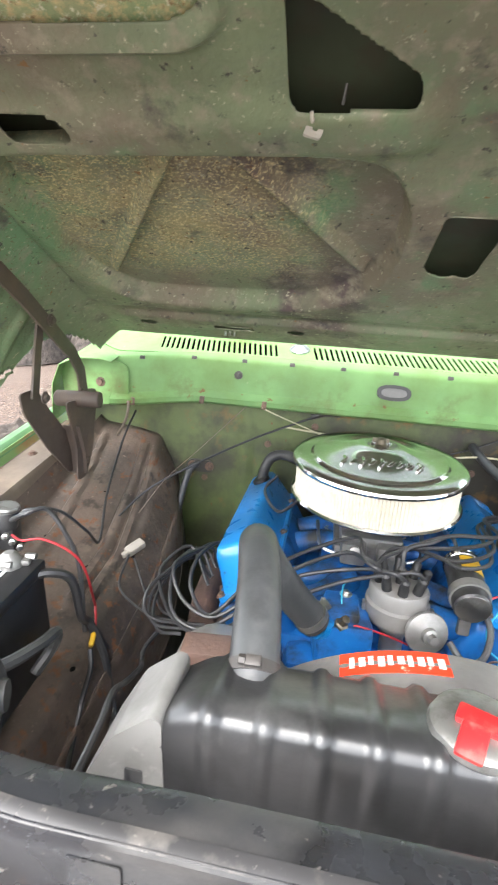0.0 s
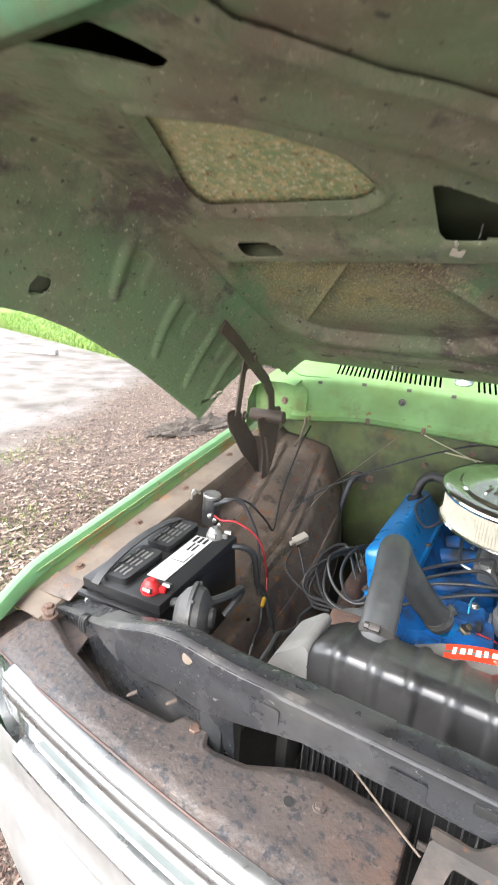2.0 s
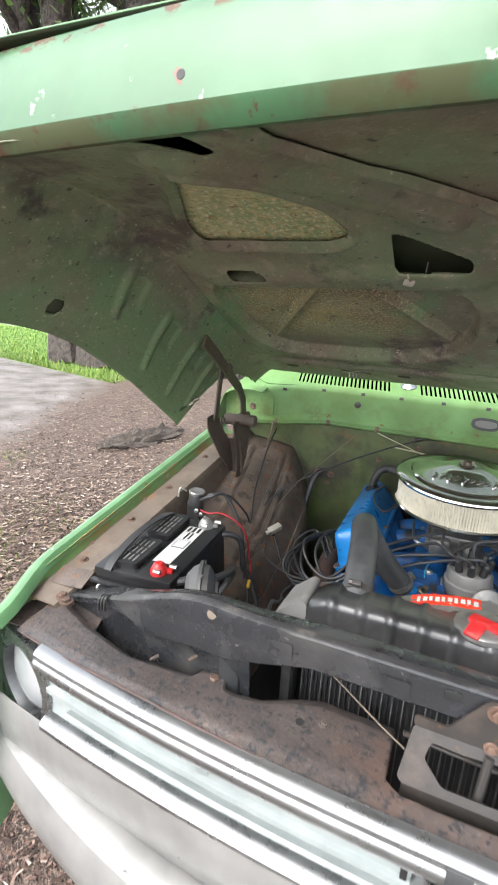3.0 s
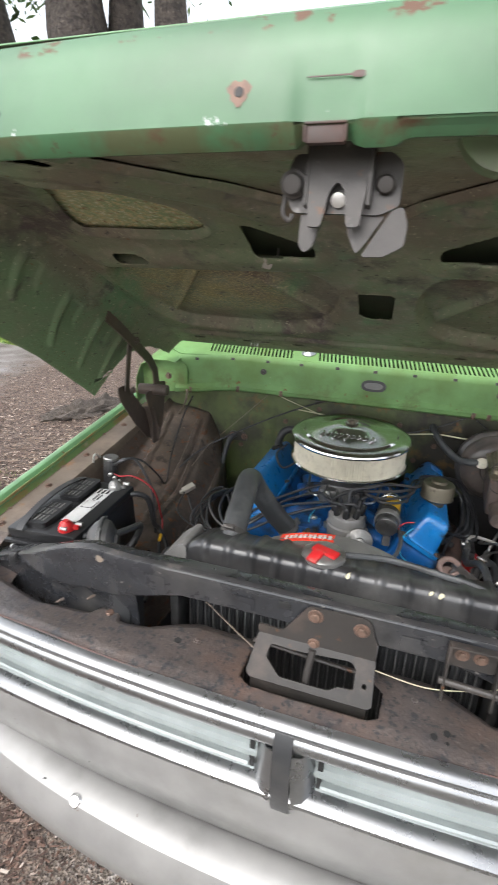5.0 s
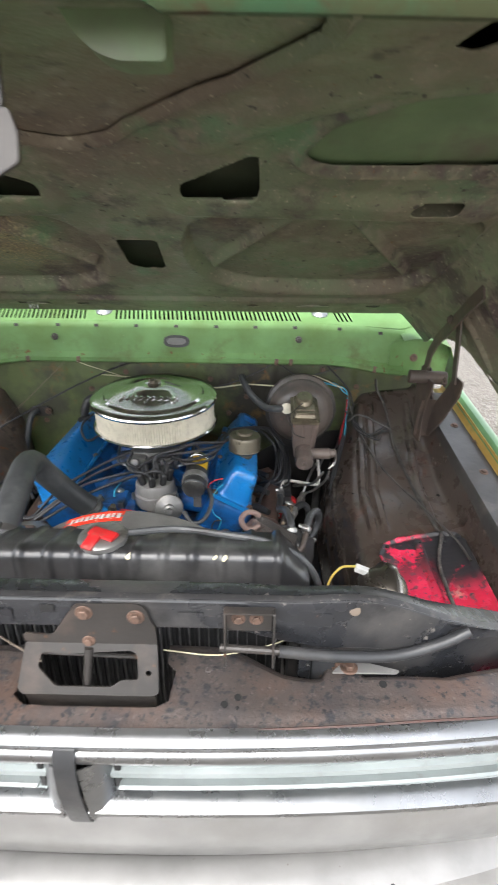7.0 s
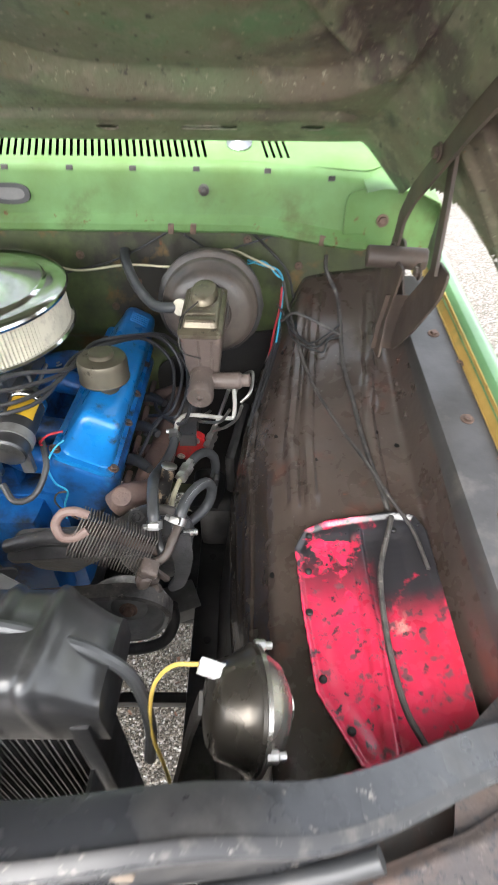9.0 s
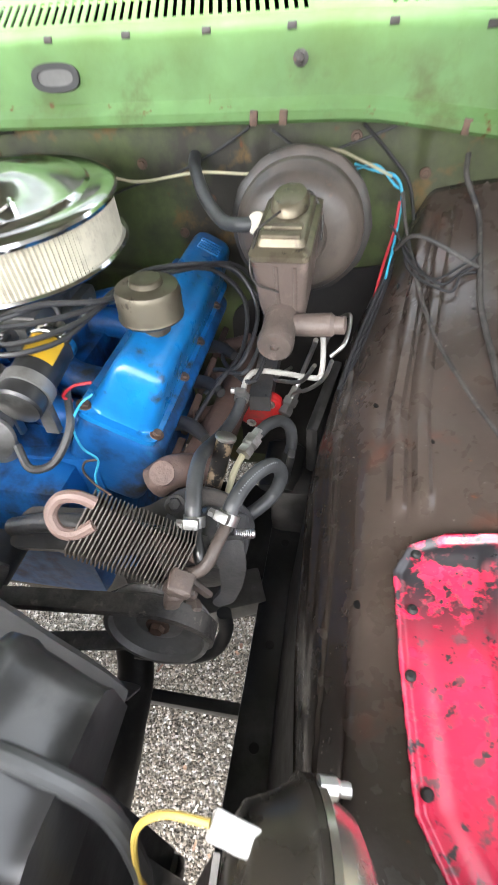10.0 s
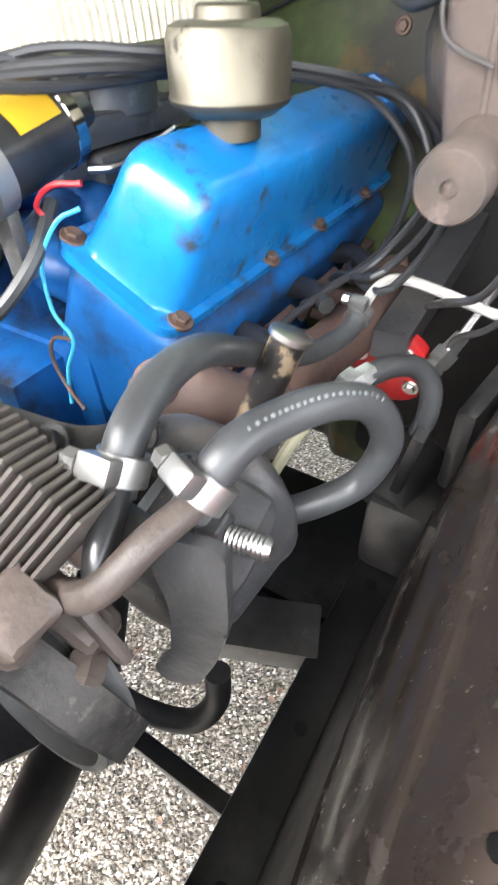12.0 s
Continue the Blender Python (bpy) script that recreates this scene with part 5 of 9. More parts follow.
# chamfered passenger end of the tank, its light put into a paler grey
bm = bmesh.new()
plate(bm, rounded([(0.080, 0.054), (0.070, 0.058), (0.034, 0.028), (0.004, -0.028), (0.0, -0.06), (0.085, -0.06)], 0.006), 0.088, Matrix.Translation((-0.345, 0.742, 1.112)) @ Matrix(((1, 0, 0, 0), (0, 0, 1, 0), (0, 1, 0, 0), (0, 0, 0, 1))))
part("end_shoulder", bm, "dustgrey", ra, "chamfered tank end in the light grey of its lit face")
bm = bmesh.new()
lathe(bm, [(0.024, -0.02), (0.024, 0.0), (0.030, 0.001), (0.030, 0.004)], (0.0, 0.780, 1.178), (0, 0.1, 1), 28)
part("filler_neck", bm, "steel", ra)
cap = bmesh.new()
lathe(cap, [(0.037, 0.0), (0.039, 0.003), (0.038, 0.010), (0.033, 0.014), (0.018, 0.016), (0.0, 0.0165)], (0.0, 0.778, 1.183), (0, -0.06, 1), 36, lambda a, h: 0.05 * (math.cos(2 * a) > 0.6))
cap = part("cap", cap, "potsteel", ra, "steel pressure cap")
bm = bmesh.new()
rbox(bm, (0.050, 0.020, 0.007), (0.004, 0.770, 1.2015), 0.003, (3, 0, -24))
rbox(bm, (0.022, 0.030, 0.007), (-0.012, 0.754, 1.197), 0.003, (24, 0, -24))
part("lever", bm, "redplastic", cap, "red safety lever")
bm = bmesh.new()
tube(bm, [(0.036, 0.800, 1.184), (0.12, 0.818, 1.181), (0.217, 0.803, 1.179), (0.257, 0.800, 1.175), (0.298, 0.797, 1.162), (0.335, 0.794, 1.140), (0.364, 0.788, 1.098), (0.374, 0.772, 1.03), (0.368, 0.762, 0.97)], 0.0065, 10)
part("overflow_hose", bm, "hose", ra, "thin black overflow hose")
# splashes of yellow marking paint
for x, y, r in ((0.052, 0.722, 0.006), (0.205, 0.72, 0.0055), (0.19, 0.722, 0.004), (0.036, 0.735, 0.004)):
    bm = bmesh.new()
    lathe(bm, [(r, 0), (r * 0.8, 0.0012), (0, 0.0015)], (x, y + 0.020, 1.179), (0, -0.8, 0.6), 9, lambda a, h: 0.3 * math.sin(2 * a))
    part("paint_spot", bm, "wirecream", ra)
# fan shroud
sh = thing("fan_shroud", (0.0, 0.90, 0.8), "dusty grey plastic fan shroud with a red label", "fan shroud")
bm = bmesh.new()


def arc_place(a, u, v):
    r = 0.317 + v - 0.030 * float(ease(abs(a), 0.55, 1.0))
    return V3(0.01 + 0.98 * r * math.sin(a), u, 0.838 + r * math.cos(a))


sweep(bm, strip([(0.822, -0.006), (0.850, 0.002), (0.885, 0.0055), (0.905, 0.0040), (0.914, -0.010), (0.917, -0.034)], 0.003), [radians(a) for a in range(-75, 76, 3)], arc_place)
part("shell", bm, "grime", sh)
bm = bmesh.new()
sweep(bm, [(0.870, 0.0070), (0.904, 0.0070), (0.904, 0.0082), (0.870, 0.0082)], [radians(a) for a in np.linspace(-22.0, -1.0, 15)], arc_place)
red_tag = part("label", bm, "redlabel", sh, "orange-red label with white lettering bars")
for i, a in enumerate(np.linspace(-20.0, -3.2, 10)):
    bm = bmesh.new()
    u0, u1 = 0.8790 + 0.0015 * (i % 3), 0.8955 - 0.0012 * (i % 2)
    sweep(bm, [(u0, 0.0080), (u1, 0.0080), (u1, 0.0088), (u0, 0.0088)], [radians(a), radians(a + 0.5), radians(a + 1.0 + 0.3 * (i % 2))], arc_place)
    part("letter_bar", bm, "whitebar", red_tag)

# ---- grille, headlamps and bumper ----
gr = thing("grille", (0, 0.55, 0.80), "bright aluminium grille with a black centre strip", "grille")


def nose_line(x, u, v):
    low = ease(1.0 - v, 0.06, 0.20)
    return V3(x, 0.540 + back_sweep(x) + u, v - 0.045 * low * (abs(x) / 0.7) ** 2 - 0.020 * (1 - low) * (abs(x) / 0.75) ** 2)


def moulding(name, prof, a, b, material="alu", label="", n=40):
    bm = bmesh.new()
    sweep(bm, prof, np.linspace(a, b, n), nose_line)
    return part(name, bm, material, gr, label)


for a, b in ((-0.722, -0.0135), (0.0135, 0.722)):
    moulding("top_moulding", strip([(0.012, 1.0325), (0.004, 1.0320), (-0.003, 1.0295), (-0.0065, 1.0275), (-0.0085, 1.0245), (-0.0080, 1.0205), (-0.0062, 1.0175), (-0.0075, 1.0130), (-0.0105, 1.0110), (-0.0125, 1.0070), (-0.0125, 1.0010), (-0.0105, 0.9930), (-0.004, 0.984), (0.006, 0.979), (0.020, 0.978)], -0.002), a, b)
    moulding("bottom_moulding", strip([(0.024, 0.887), (0.010, 0.885), (-0.002, 0.882), (-0.008, 0.877), (-0.007, 0.870), (0.000, 0.864), (0.010, 0.861)], -0.002), a, b)
    moulding("insert", strip([(0.020, 0.977), (0.021, 0.960), (0.023, 0.936), (0.015, 0.932), (0.015, 0.925), (0.023, 0.921), (0.023, 0.905), (0.020, 0.887)], -0.002), a, b, "grilleback", "pale grey grille insert")
    s = 1 if a > 0 else -1
    moulding("slat", [(0.004, 0.913), (0.008, 0.915), (0.022, 0.911), (0.022, 0.908), (0.006, 0.908)], s * 0.06, s * 0.66, "grilleback")
    bm = bmesh.new()
    rbox(bm, (0.009, 0.010, 0.074), (s * 0.057, 0.562, 0.932), 0.001)
    part("dark_slot", bm, "black", gr)
    bm = bmesh.new()
    sweep(bm, strip([(0.012, -0.022), (0.030, -0.016), (0.046, 0.004), (0.048, 0.030)], 0.002), [0.868, 0.890, 0.920, 0.955, 0.976], lambda z, u, v, s=s: V3(s * (u + 0.08 * (0.96 - z)), 0.5505 + v, z))
    part("centre_post", bm, "alu", gr)
    bm = bmesh.new()
    rbox(bm, (0.022, 0.018, 0.020), (s * 0.36, 0.562 + back_sweep(0.36), 0.950), 0.003)
    part("bracket", bm, "grilleback", gr)
moulding("top_cap", strip([(0.012, 1.0325), (0.004, 1.0320), (-0.003, 1.0295), (-0.0065, 1.0275), (-0.0085, 1.0245), (-0.0080, 1.0205)], -0.002), -0.0134, 0.0134, n=4)
bm = bmesh.new()
sweep(bm, strip([(0.000, 1.022), (-0.008, 1.018), (-0.014, 1.006), (-0.017, 0.985), (-0.018, 0.945), (-0.012, 0.900), (-0.002, 0.855), (0.006, 0.836)], -0.003), [-0.0150, -0.008, 0, 0.008, 0.0150], lambda x, u, v: V3(x, 0.5385 + u, v))
part("centre_strip", bm, "blacksteel", gr, "black painted centre strip")
for s in (-1, 1):
    hl = thing("headlamp", (s * 0.79, 0.64, 0.86), "round sealed-beam headlamp in a bright bezel", "headlamp", "headlamps")
    bm = bmesh.new()
    plate(bm, rounded([(-0.10, -0.115), (0.10, -0.115), (0.115, 0.0), (0.10, 0.105), (-0.10, 0.110)], 0.02), 0.03, Matrix.Translation((s * 0.815, 0.672, 0.865)) @ pose(0, 0, 0, 90, 0, s * 16), [ring2(0, 0, 0.082, 28)])
    part("bezel", bm, "alu", hl)
    bm = bmesh.new()
    lathe(bm, [(0.084, -0.02), (0.084, 0.0), (0.072, 0.010), (0.045, 0.020), (0.0, 0.024)], (s * 0.815, 0.670, 0.865), (s * 0.26, -1, 0), 32)
    part("lens", bm, "lens", hl, "ribbed glass lens")
va = thing("valance", (0, 0.58, 0.70), "silver painted valance panel behind the bumper", "valance")
bm = bmesh.new()
sweep(bm, strip([(0.012, 0.861), (0.008, 0.855), (0.008, 0.80), (0.012, 0.765), (0.022, 0.735), (0.032, 0.70), (0.046, 0.66), (0.06, 0.60)], -0.002), np.linspace(-0.90, 0.90, 50), nose_line)
part("panel", bm, "valance", va)
bm = bmesh.new()
for x in (-0.365, 0.365):
    rbox(bm, (0.085, 0.03, 0.020), (x, 0.590, 0.730), 0.008, (-50, 0, 8))
part("opening", bm, "black", va)
bu = thing("bumper", (0, 0.55, 0.52), "dull silver front bumper with bolts and scuffs", "bumper")
bm = bmesh.new()


def bumper_place(x, u, v):
    k = 0.16 * (abs(x) / 0.95) ** 2.4
    return V3(x, 0.535 + u + k, 0.630 + v + 0.012 * (abs(x) / 0.95) ** 2)


sweep(bm, strip([(0.050, 0.036), (0.036, 0.050), (0.018, 0.055), (-0.006, 0.053), (-0.030, 0.040), (-0.042, 0.012), (-0.046, -0.03), (-0.040, -0.072), (-0.025, -0.092), (0.01, -0.098)], -0.003), np.linspace(-0.96, 0.96, 70), bumper_place)
part("face_bar", bm, "bumper", bu)
for x in (-0.405, 0.405):
    bm = bmesh.new()
    p = bumper_place(x, -0.026, 0.043)
    lathe(bm, [(0.014, 0), (0.014, 0.002), (0.010, 0.007), (0.0, 0.009)], p, (0, -1, 0.85), 20)
    part("carriage_bolt", bm, "chrome", bu)
    bm = bmesh.new()
    p = bumper_place(x + math.copysign(-0.084, x), -0.026, 0.043)
    lathe(bm, [(0.0, 0.001), (0.006, 0.001), (0.006, -0.002)], p, (0, -1, 0.85), 14)
    part("hole", bm, "black", bu)
bm = bmesh.new()
p = bumper_place(0.215, -0.036, 0.03)
plate(bm, rounded([(-0.018, -0.02), (0.02, -0.024), (0.022, 0.004), (0.006, 0.022), (-0.016, 0.024)], 0.006), 0.004, turn_to((0, -1, 0.5), p), [ring2(0.004, -0.004, 0.005, 10)])
part("plate_clip", bm, "boltrust", bu, "rusty brown clip")
bolt(bu, p + V3(-0.008, -0.004, 0.010), (0, -1, 0.5), 0.007)
bolt(bu, p + V3(0.010, -0.004, -0.012), (0, -1, 0.5), 0.007)


# ---- engine ----
XC = -0.035
eng = thing("engine", (XC, 1.38, 0.45), "blue painted V8 engine, grimy with chipped paint", "engine")
bm = bmesh.new()
rbox(bm, (0.36, 0.46, 0.30), (XC, 1.41, 0.80), 0.03)
part("block", bm, "bluedark", eng)
for s in (-1, 1):
    bm = bmesh.new()
    rbox(bm, (0.128, 0.44, 0.15), (XC + s * 0.196, 1.41, 0.937), 0.026, (0, s * 27.6, 0), 4)
    part("cylinder_head", bm, "bluedark", eng)
bm = bmesh.new()
rbox(bm, (0.30, 0.09, 0.28), (XC, 1.165, 0.80), 0.03)
part("timing_cover", bm, "bluedark", eng)
bm = bmesh.new()
rbox(bm, (0.26, 0.44, 0.30), (XC, 1.42, 0.55), 0.03)
part("oil_pan", bm, "greycast", eng)
bm = bmesh.new()
rbox(bm, (0.20, 0.38, 0.10), (XC, 1.39, 0.945), 0.015)
rbox(bm, (0.15, 0.15, 0.05), (XC, 1.427, 1.005), 0.012)
for i, y in enumerate((1.23, 1.31, 1.47, 1.55)):
    for s in (-1, 1):
        rn_ = bmesh.new()
        tube(rn_, [(XC + s * 0.04, y * 0.6 + 1.427 * 0.4, 1.005), (XC + s * 0.10, y, 1.000), (XC + s * 0.155, y, 0.985)], 0.026, 12)
        part("intake_runner", rn_, "bluedark", eng)
rbox(bm, (0.09, 0.10, 0.10), (XC - 0.055, 1.160, 0.980), 0.014, (0, 0, 8))
rbox(bm, (0.06, 0.07, 0.035), (XC - 0.06, 1.155, 1.032), 0.01)
part("intake_manifold", bm, "bluedark", eng, "blue cast intake manifold with runners")
bm = bmesh.new()
lathe(bm, [(0.012, 0), (0.012, 0.010), (0.008, 0.012), (0.007, 0.025), (0.004, 0.026)], (-0.096, 1.122, 1.026), (0.35, -0.5, 0.9), 6)
part("temperature_sender", bm, "zinc", eng, "brass temperature sender")
bm = bmesh.new()
tube(bm, [(XC - 0.07, 1.155, 1.005), (-0.114, 1.135, 1.012), (-0.133, 1.120, 1.024)], 0.024, 16)
part("water_neck", bm, "blue", eng)
for x, y in ((-0.088, 1.178), (-0.13, 1.32), (0.06, 1.32), (-0.12, 1.52), (0.05, 1.52)):
    bolt(eng, (x, y, 1.012 if y > 1.2 else 1.050), (0, 0, 1), 0.007, "steel")


def valve_cover(s):
    """Sheet-metal valve cover on a leaning head: a flat flange and a tapering raised box."""
    u, w = V3(s * 0.886, 0, -0.464), V3(s * 0.464, 0, 0.886)
    mid = V3(XC + s * 0.227, 0, 1.0125)
    bm = bmesh.new()

    def at(y, a, h):
        return mid + u * a + w * h + V3(0, y, 0)

    y0, y1 = 1.180, 1.645
    # flange with rounded corners
    out = rounded([(-0.058, y0), (0.056, y0), (0.056, y1), (-0.058, y1)], 0.02)
    rings = [[bm.verts.new(at(y, a * k, h)) for a, y in out] for h, k in ((-0.002, 1.0), (0.004, 1.0), (0.0065, 0.985))]
    # raised body, eased from the flange to the crown
    steps = [(0.006, 0.0480, 0.012), (0.010, 0.0465, 0.014), (0.022, 0.0450, 0.017), (0.045, 0.0405, 0.023), (0.066, 0.0370, 0.028), (0.077, 0.0345, 0.0315), (0.084, 0.0310, 0.0355), (0.0880, 0.0265, 0.041), (0.0895, 0.020, 0.048)]
    for h, a, inset in steps:
        box = rounded([(-a, y0 + inset), (a, y0 + inset), (a, y1 - 0.5 * inset), (-a, y1 - 0.5 * inset)], 0.022 if h < 0.05 else 0.016)
        rings.append([bm.verts.new(at(y, b, h)) for b, y in box])
    for a, b in zip(rings, rings[1:]):
        for i in range(len(a)):
            j = (i + 1) % len(a)
            bm.faces.new((a[i], a[j], b[j], b[i]))
    bm.faces.new(rings[0][::-1])
    bm.faces.new(rings[-1])
    vc = thing("valve_cover", mid + V3(0, 1.4, 0), "glossy blue valve cover with rust chips" if s > 0 else "glossy blue valve cover with a ribbed rear end", "valve cover", "valve covers")
    part("cover", bm, "blue", vc, angle=62)
    for a, y in ((-0.051, 1.196), (0.050, 1.331), (0.050, 1.43), (0.050, 1.55), (-0.051, 1.40), (-0.051, 1.58), (0.050, 1.200)):
        bolt(vc, at(y, a, 0.006), w, 0.0065)
    # fine ribs pressed in the rear of the crown
    for i in range(5):
        bm = bmesh.new()
        rbox(bm, (0.040, 0.004, 0.004), (0, 0, 0), 0.0015)
        bmesh.ops.transform(bm, matrix=Matrix.Translation(at(1.560 + 0.009 * i, 0, 0.0897)) @ Matrix.Rotation(-s * math.asin(0.464) * -1, 4, "Y"), verts=bm.verts)
        part("rib", bm, "blue", vc)
    return vc, at, w


vcr, at_r, w_r = valve_cover(1)
vcl, at_l, w_l = valve_cover(-1)
# oil filler breather
ob = thing("oil_breather", (0.222, 1.303, 1.08), "dull gold oil filler breather cap on the valve cover", "breather cap")
bm = bmesh.new()
base = at_r(1.303, -0.012, 0.0885)
lathe(bm, [(0.022, -0.004), (0.022, 0.012), (0.026, 0.011), (0.026, 0.020), (0.022, 0.024)], base, (0.02, 0, 1), 24)
part("neck", bm, "zinc", ob)
bm = bmesh.new()
lathe(bm, [(0.032, 0.011), (0.0425, 0.018), (0.0437, 0.021), (0.0425, 0.024), (0.0425, 0.053), (0.040, 0.0595), (0.034, 0.062), (0.022, 0.0628), (0.021, 0.069), (0.019, 0.0705), (0.0, 0.071)], base, (0.02, 0, 1), 40)
part("cap", bm, "zinc", ob)
# elbow hose on the passenger side cover
el = thing("breather_elbow", (-0.262, 1.57, 1.06), "black rubber breather elbow on the valve cover", "elbow hose")
bm = bmesh.new()
p = at_l(1.555, -0.01, 0.0885)
tube(bm, [p, p + V3(0.004, 0, 0.030), p + V3(0.018, 0.004, 0.062), p + V3(0.05, 0.008, 0.072), p + V3(0.10, -0.02, 0.068)], 0.0125, 12)
part("hose", bm, "rubber", el)
bm = bmesh.new()
lathe(bm, [(0.021, 0), (0.021, 0.008), (0.015, 0.012)], p, w_l, 18)
part("grommet", bm, "black", el)
wire("vacuum_hose", [p + V3(0.04, -0.03, 0.03), p + V3(0.02, -0.09, 0.012), p + V3(0.06, -0.16, -0.005), p + V3(0.10, -0.12, 0.01)], 0.0035, "plughose", "thin black vacuum hose by the air cleaner", "hose")

# ---- carburettor ----
cb = thing("carburettor", (-0.038, 1.427, 1.02), "grey cast carburettor beneath the air cleaner", "carburettor")
bm = bmesh.new()
rbox(bm, (0.145, 0.16, 0.030), (-0.038, 1.427, 1.040), 0.008)
rbox(bm, (0.125, 0.19, 0.030), (-0.038, 1.425, 1.072), 0.010)
lathe(bm, [(0.062, 0), (0.066, 0.004), (0.064, 0.064)], (-0.037, 1.429, 1.076), (0, 0, 1), 32)
part("body", bm, "steelgrey", cb)
for s in (-1, 1):
    bm = bmesh.new()
    rbox(bm, (0.050, 0.035, 0.045), (-0.038 + s * 0.035, 1.322, 1.058), 0.008)
    lathe(bm, [(0.010, 0), (0.010, 0.03), (0.006, 0.032)], (-0.038 + s * 0.035, 1.312, 1.068), (0, -1, 0.3), 12)
    part("fuel_bowl", bm, "steelgrey", cb)
    bm = bmesh.new()
    tube(bm, [(-0.038 + s * 0.07, 1.33, 1.045), (-0.038 + s * 0.10, 1.35, 1.05), (-0.038 + s * 0.11, 1.42, 1.07)], 0.004, 8)
    part("linkage_rod", bm, "steel", cb)

# ---- air cleaner ----
ac = thing("air_cleaner", (-0.038, 1.427, 1.10), "round chrome-lid air cleaner with white pleated filter", "air cleaner")
AX_ = (0.0, -0.070, 1.0)
bm = bmesh.new()
lathe(bm, [(0.055, -0.012), (0.10, -0.012), (0.150, -0.010), (0.174, 0.0), (0.177, 0.004), (0.174, 0.008), (0.165, 0.006), (0.06, 0.004)], (-0.037, 1.430, 1.143), AX_, 96)
part("base", bm, "chrome", ac)
n = 150
bm = bmesh.new()
m = turn_to(AX_, (-0.037, 1.430, 1.143))
rings = []
for h in (0.004, 0.008, 0.036, 0.066, 0.072):
    rings.append([bm.verts.new(m @ V3((0.168 - 0.0045 * (i % 2) * (0.3 if h in (0.004, 0.072) else 1)) * math.cos(math.pi * i / n), (0.168 - 0.0045 * (i % 2) * (0.3 if h in (0.004, 0.072) else 1)) * math.sin(math.pi * i / n), h)) for i in range(2 * n)])
for a, b in zip(rings, rings[1:]):
    for i in range(2 * n):
        bm.faces.new((a[i], a[(i + 1) % (2 * n)], b[(i + 1) % (2 * n)], b[i]))
part("filter", bm, "paper", ac, "white pleated paper filter ring", angle=20)
bm = bmesh.new()
lathe(bm, [(0.172, 0.074), (0.1765, 0.076), (0.178, 0.081), (0.176, 0.0855), (0.170, 0.0885), (0.158, 0.0895), (0.141, 0.0890), (0.139, 0.0905), (0.136, 0.0945), (0.132, 0.0952), (0.125, 0.0940), (0.060, 0.112), (0.045, 0.1165), (0.030, 0.1175), (0.022, 0.1175), (0.018, 0.1150), (0.0, 0.1150)], (-0.037, 1.430, 1.139), AX_, 128)
lid = part("lid", bm, "chrome", ac, "polished chrome lid")
bm = bmesh.new()
lathe(bm, [(0.012, 0.114), (0.013, 0.118), (0.010, 0.121), (0.009, 0.130), (0.006, 0.132), (0.0, 0.132)], (-0.037, 1.430, 1.139), AX_, 20)
rbox(bm, (0.034, 0.006, 0.010), (-0.037, 1.434, 1.262), 0.002)
part("wing_nut", bm, "zinc", ac)
# raised maker's script as plain slanted strokes
for i, (du, hgt) in enumerate(((-0.058, 0.022), (-0.045, 0.016), (-0.032, 0.024), (-0.019, 0.013), (-0.006, 0.024), (0.007, 0.011), (0.020, 0.013), (0.033, 0.013), (0.047, 0.022))):
    bm = bmesh.new()
    x, y = -0.035 + 1.35 * du, 1.430 - 0.084 + 0.010 * (abs(du) / 0.05) ** 2
    r = math.hypot(x + 0.037, y - 1.430)
    zz = 1.139 + np.interp(r, [0.06, 0.125], [0.112, 0.094]) + 0.070 * (y - 1.430)
    tube(bm, [(x - 0.002, y - hgt * 0.65, zz - 0.002), (x + 0.006, y - hgt * 0.1, zz + 0.0025), (x + 0.003, y + hgt * 0.6, zz + 0.004), (x + 0.011, y + hgt * 0.05, zz + 0.002)], 0.0034, 6, 4)
    part("script_stroke", bm, "chrome", lid)
bm = bmesh.new()
tube(bm, [(-0.095, 1.341, 1.2275), (-0.04, 1.325, 1.2235), (0.025, 1.337, 1.2275)], 0.0016, 6)
part("script_stroke", bm, "chrome", lid)

# ---- distributor, coil ----
di = thing("distributor", (0.0, 1.185, 0.95), "grey distributor with black towers and vacuum can", "distributor")
bm = bmesh.new()
lathe(bm, [(0.020, -0.10), (0.020, -0.05), (0.030, -0.045), (0.034, -0.03), (0.050, -0.026), (0.052, -0.020)], (0.0, 1.190, 1.040), (0, 0, 1), 28)
part("body", bm, "steelgrey", di)
bm = bmesh.new()
lathe(bm, [(0.0525, -0.022), (0.054, -0.018), (0.054, 0.006), (0.050, 0.010), (0.050, 0.030), (0.046, 0.036), (0.030, 0.040), (0.0, 0.041)], (0.0, 1.190, 1.040), (0, 0, 1), 40)
capd = part("cap", bm, "distcap", di, "grey plastic distributor cap")
towers = []
for i in range(9):
    a = 2 * math.pi * i / 8
    c = V3(0.034 * math.cos(a), 0.034 * math.sin(a), 0) if i < 8 else V3(0, 0, 0)
    bm = bmesh.new()
    lathe(bm, [(0.0085, 0), (0.0085, 0.016), (0.0075, 0.018), (0.0075, 0.030), (0.004, 0.034)], V3(0.0, 1.190, 1.076) + c, (c.x * 8, c.y * 8, 1), 12)
    part("tower", bm, "rubber", capd)
    towers.append(V3(0.0, 1.190, 1.108) + 1.25 * c)
for s in (-1, 1):
    bm = bmesh.new()
    rbox(bm, (0.006, 0.012, 0.045), (s * 0.056, 1.178, 1.022), 0.002)
    part("spring_clip", bm, "steel", di)
bm = bmesh.new()
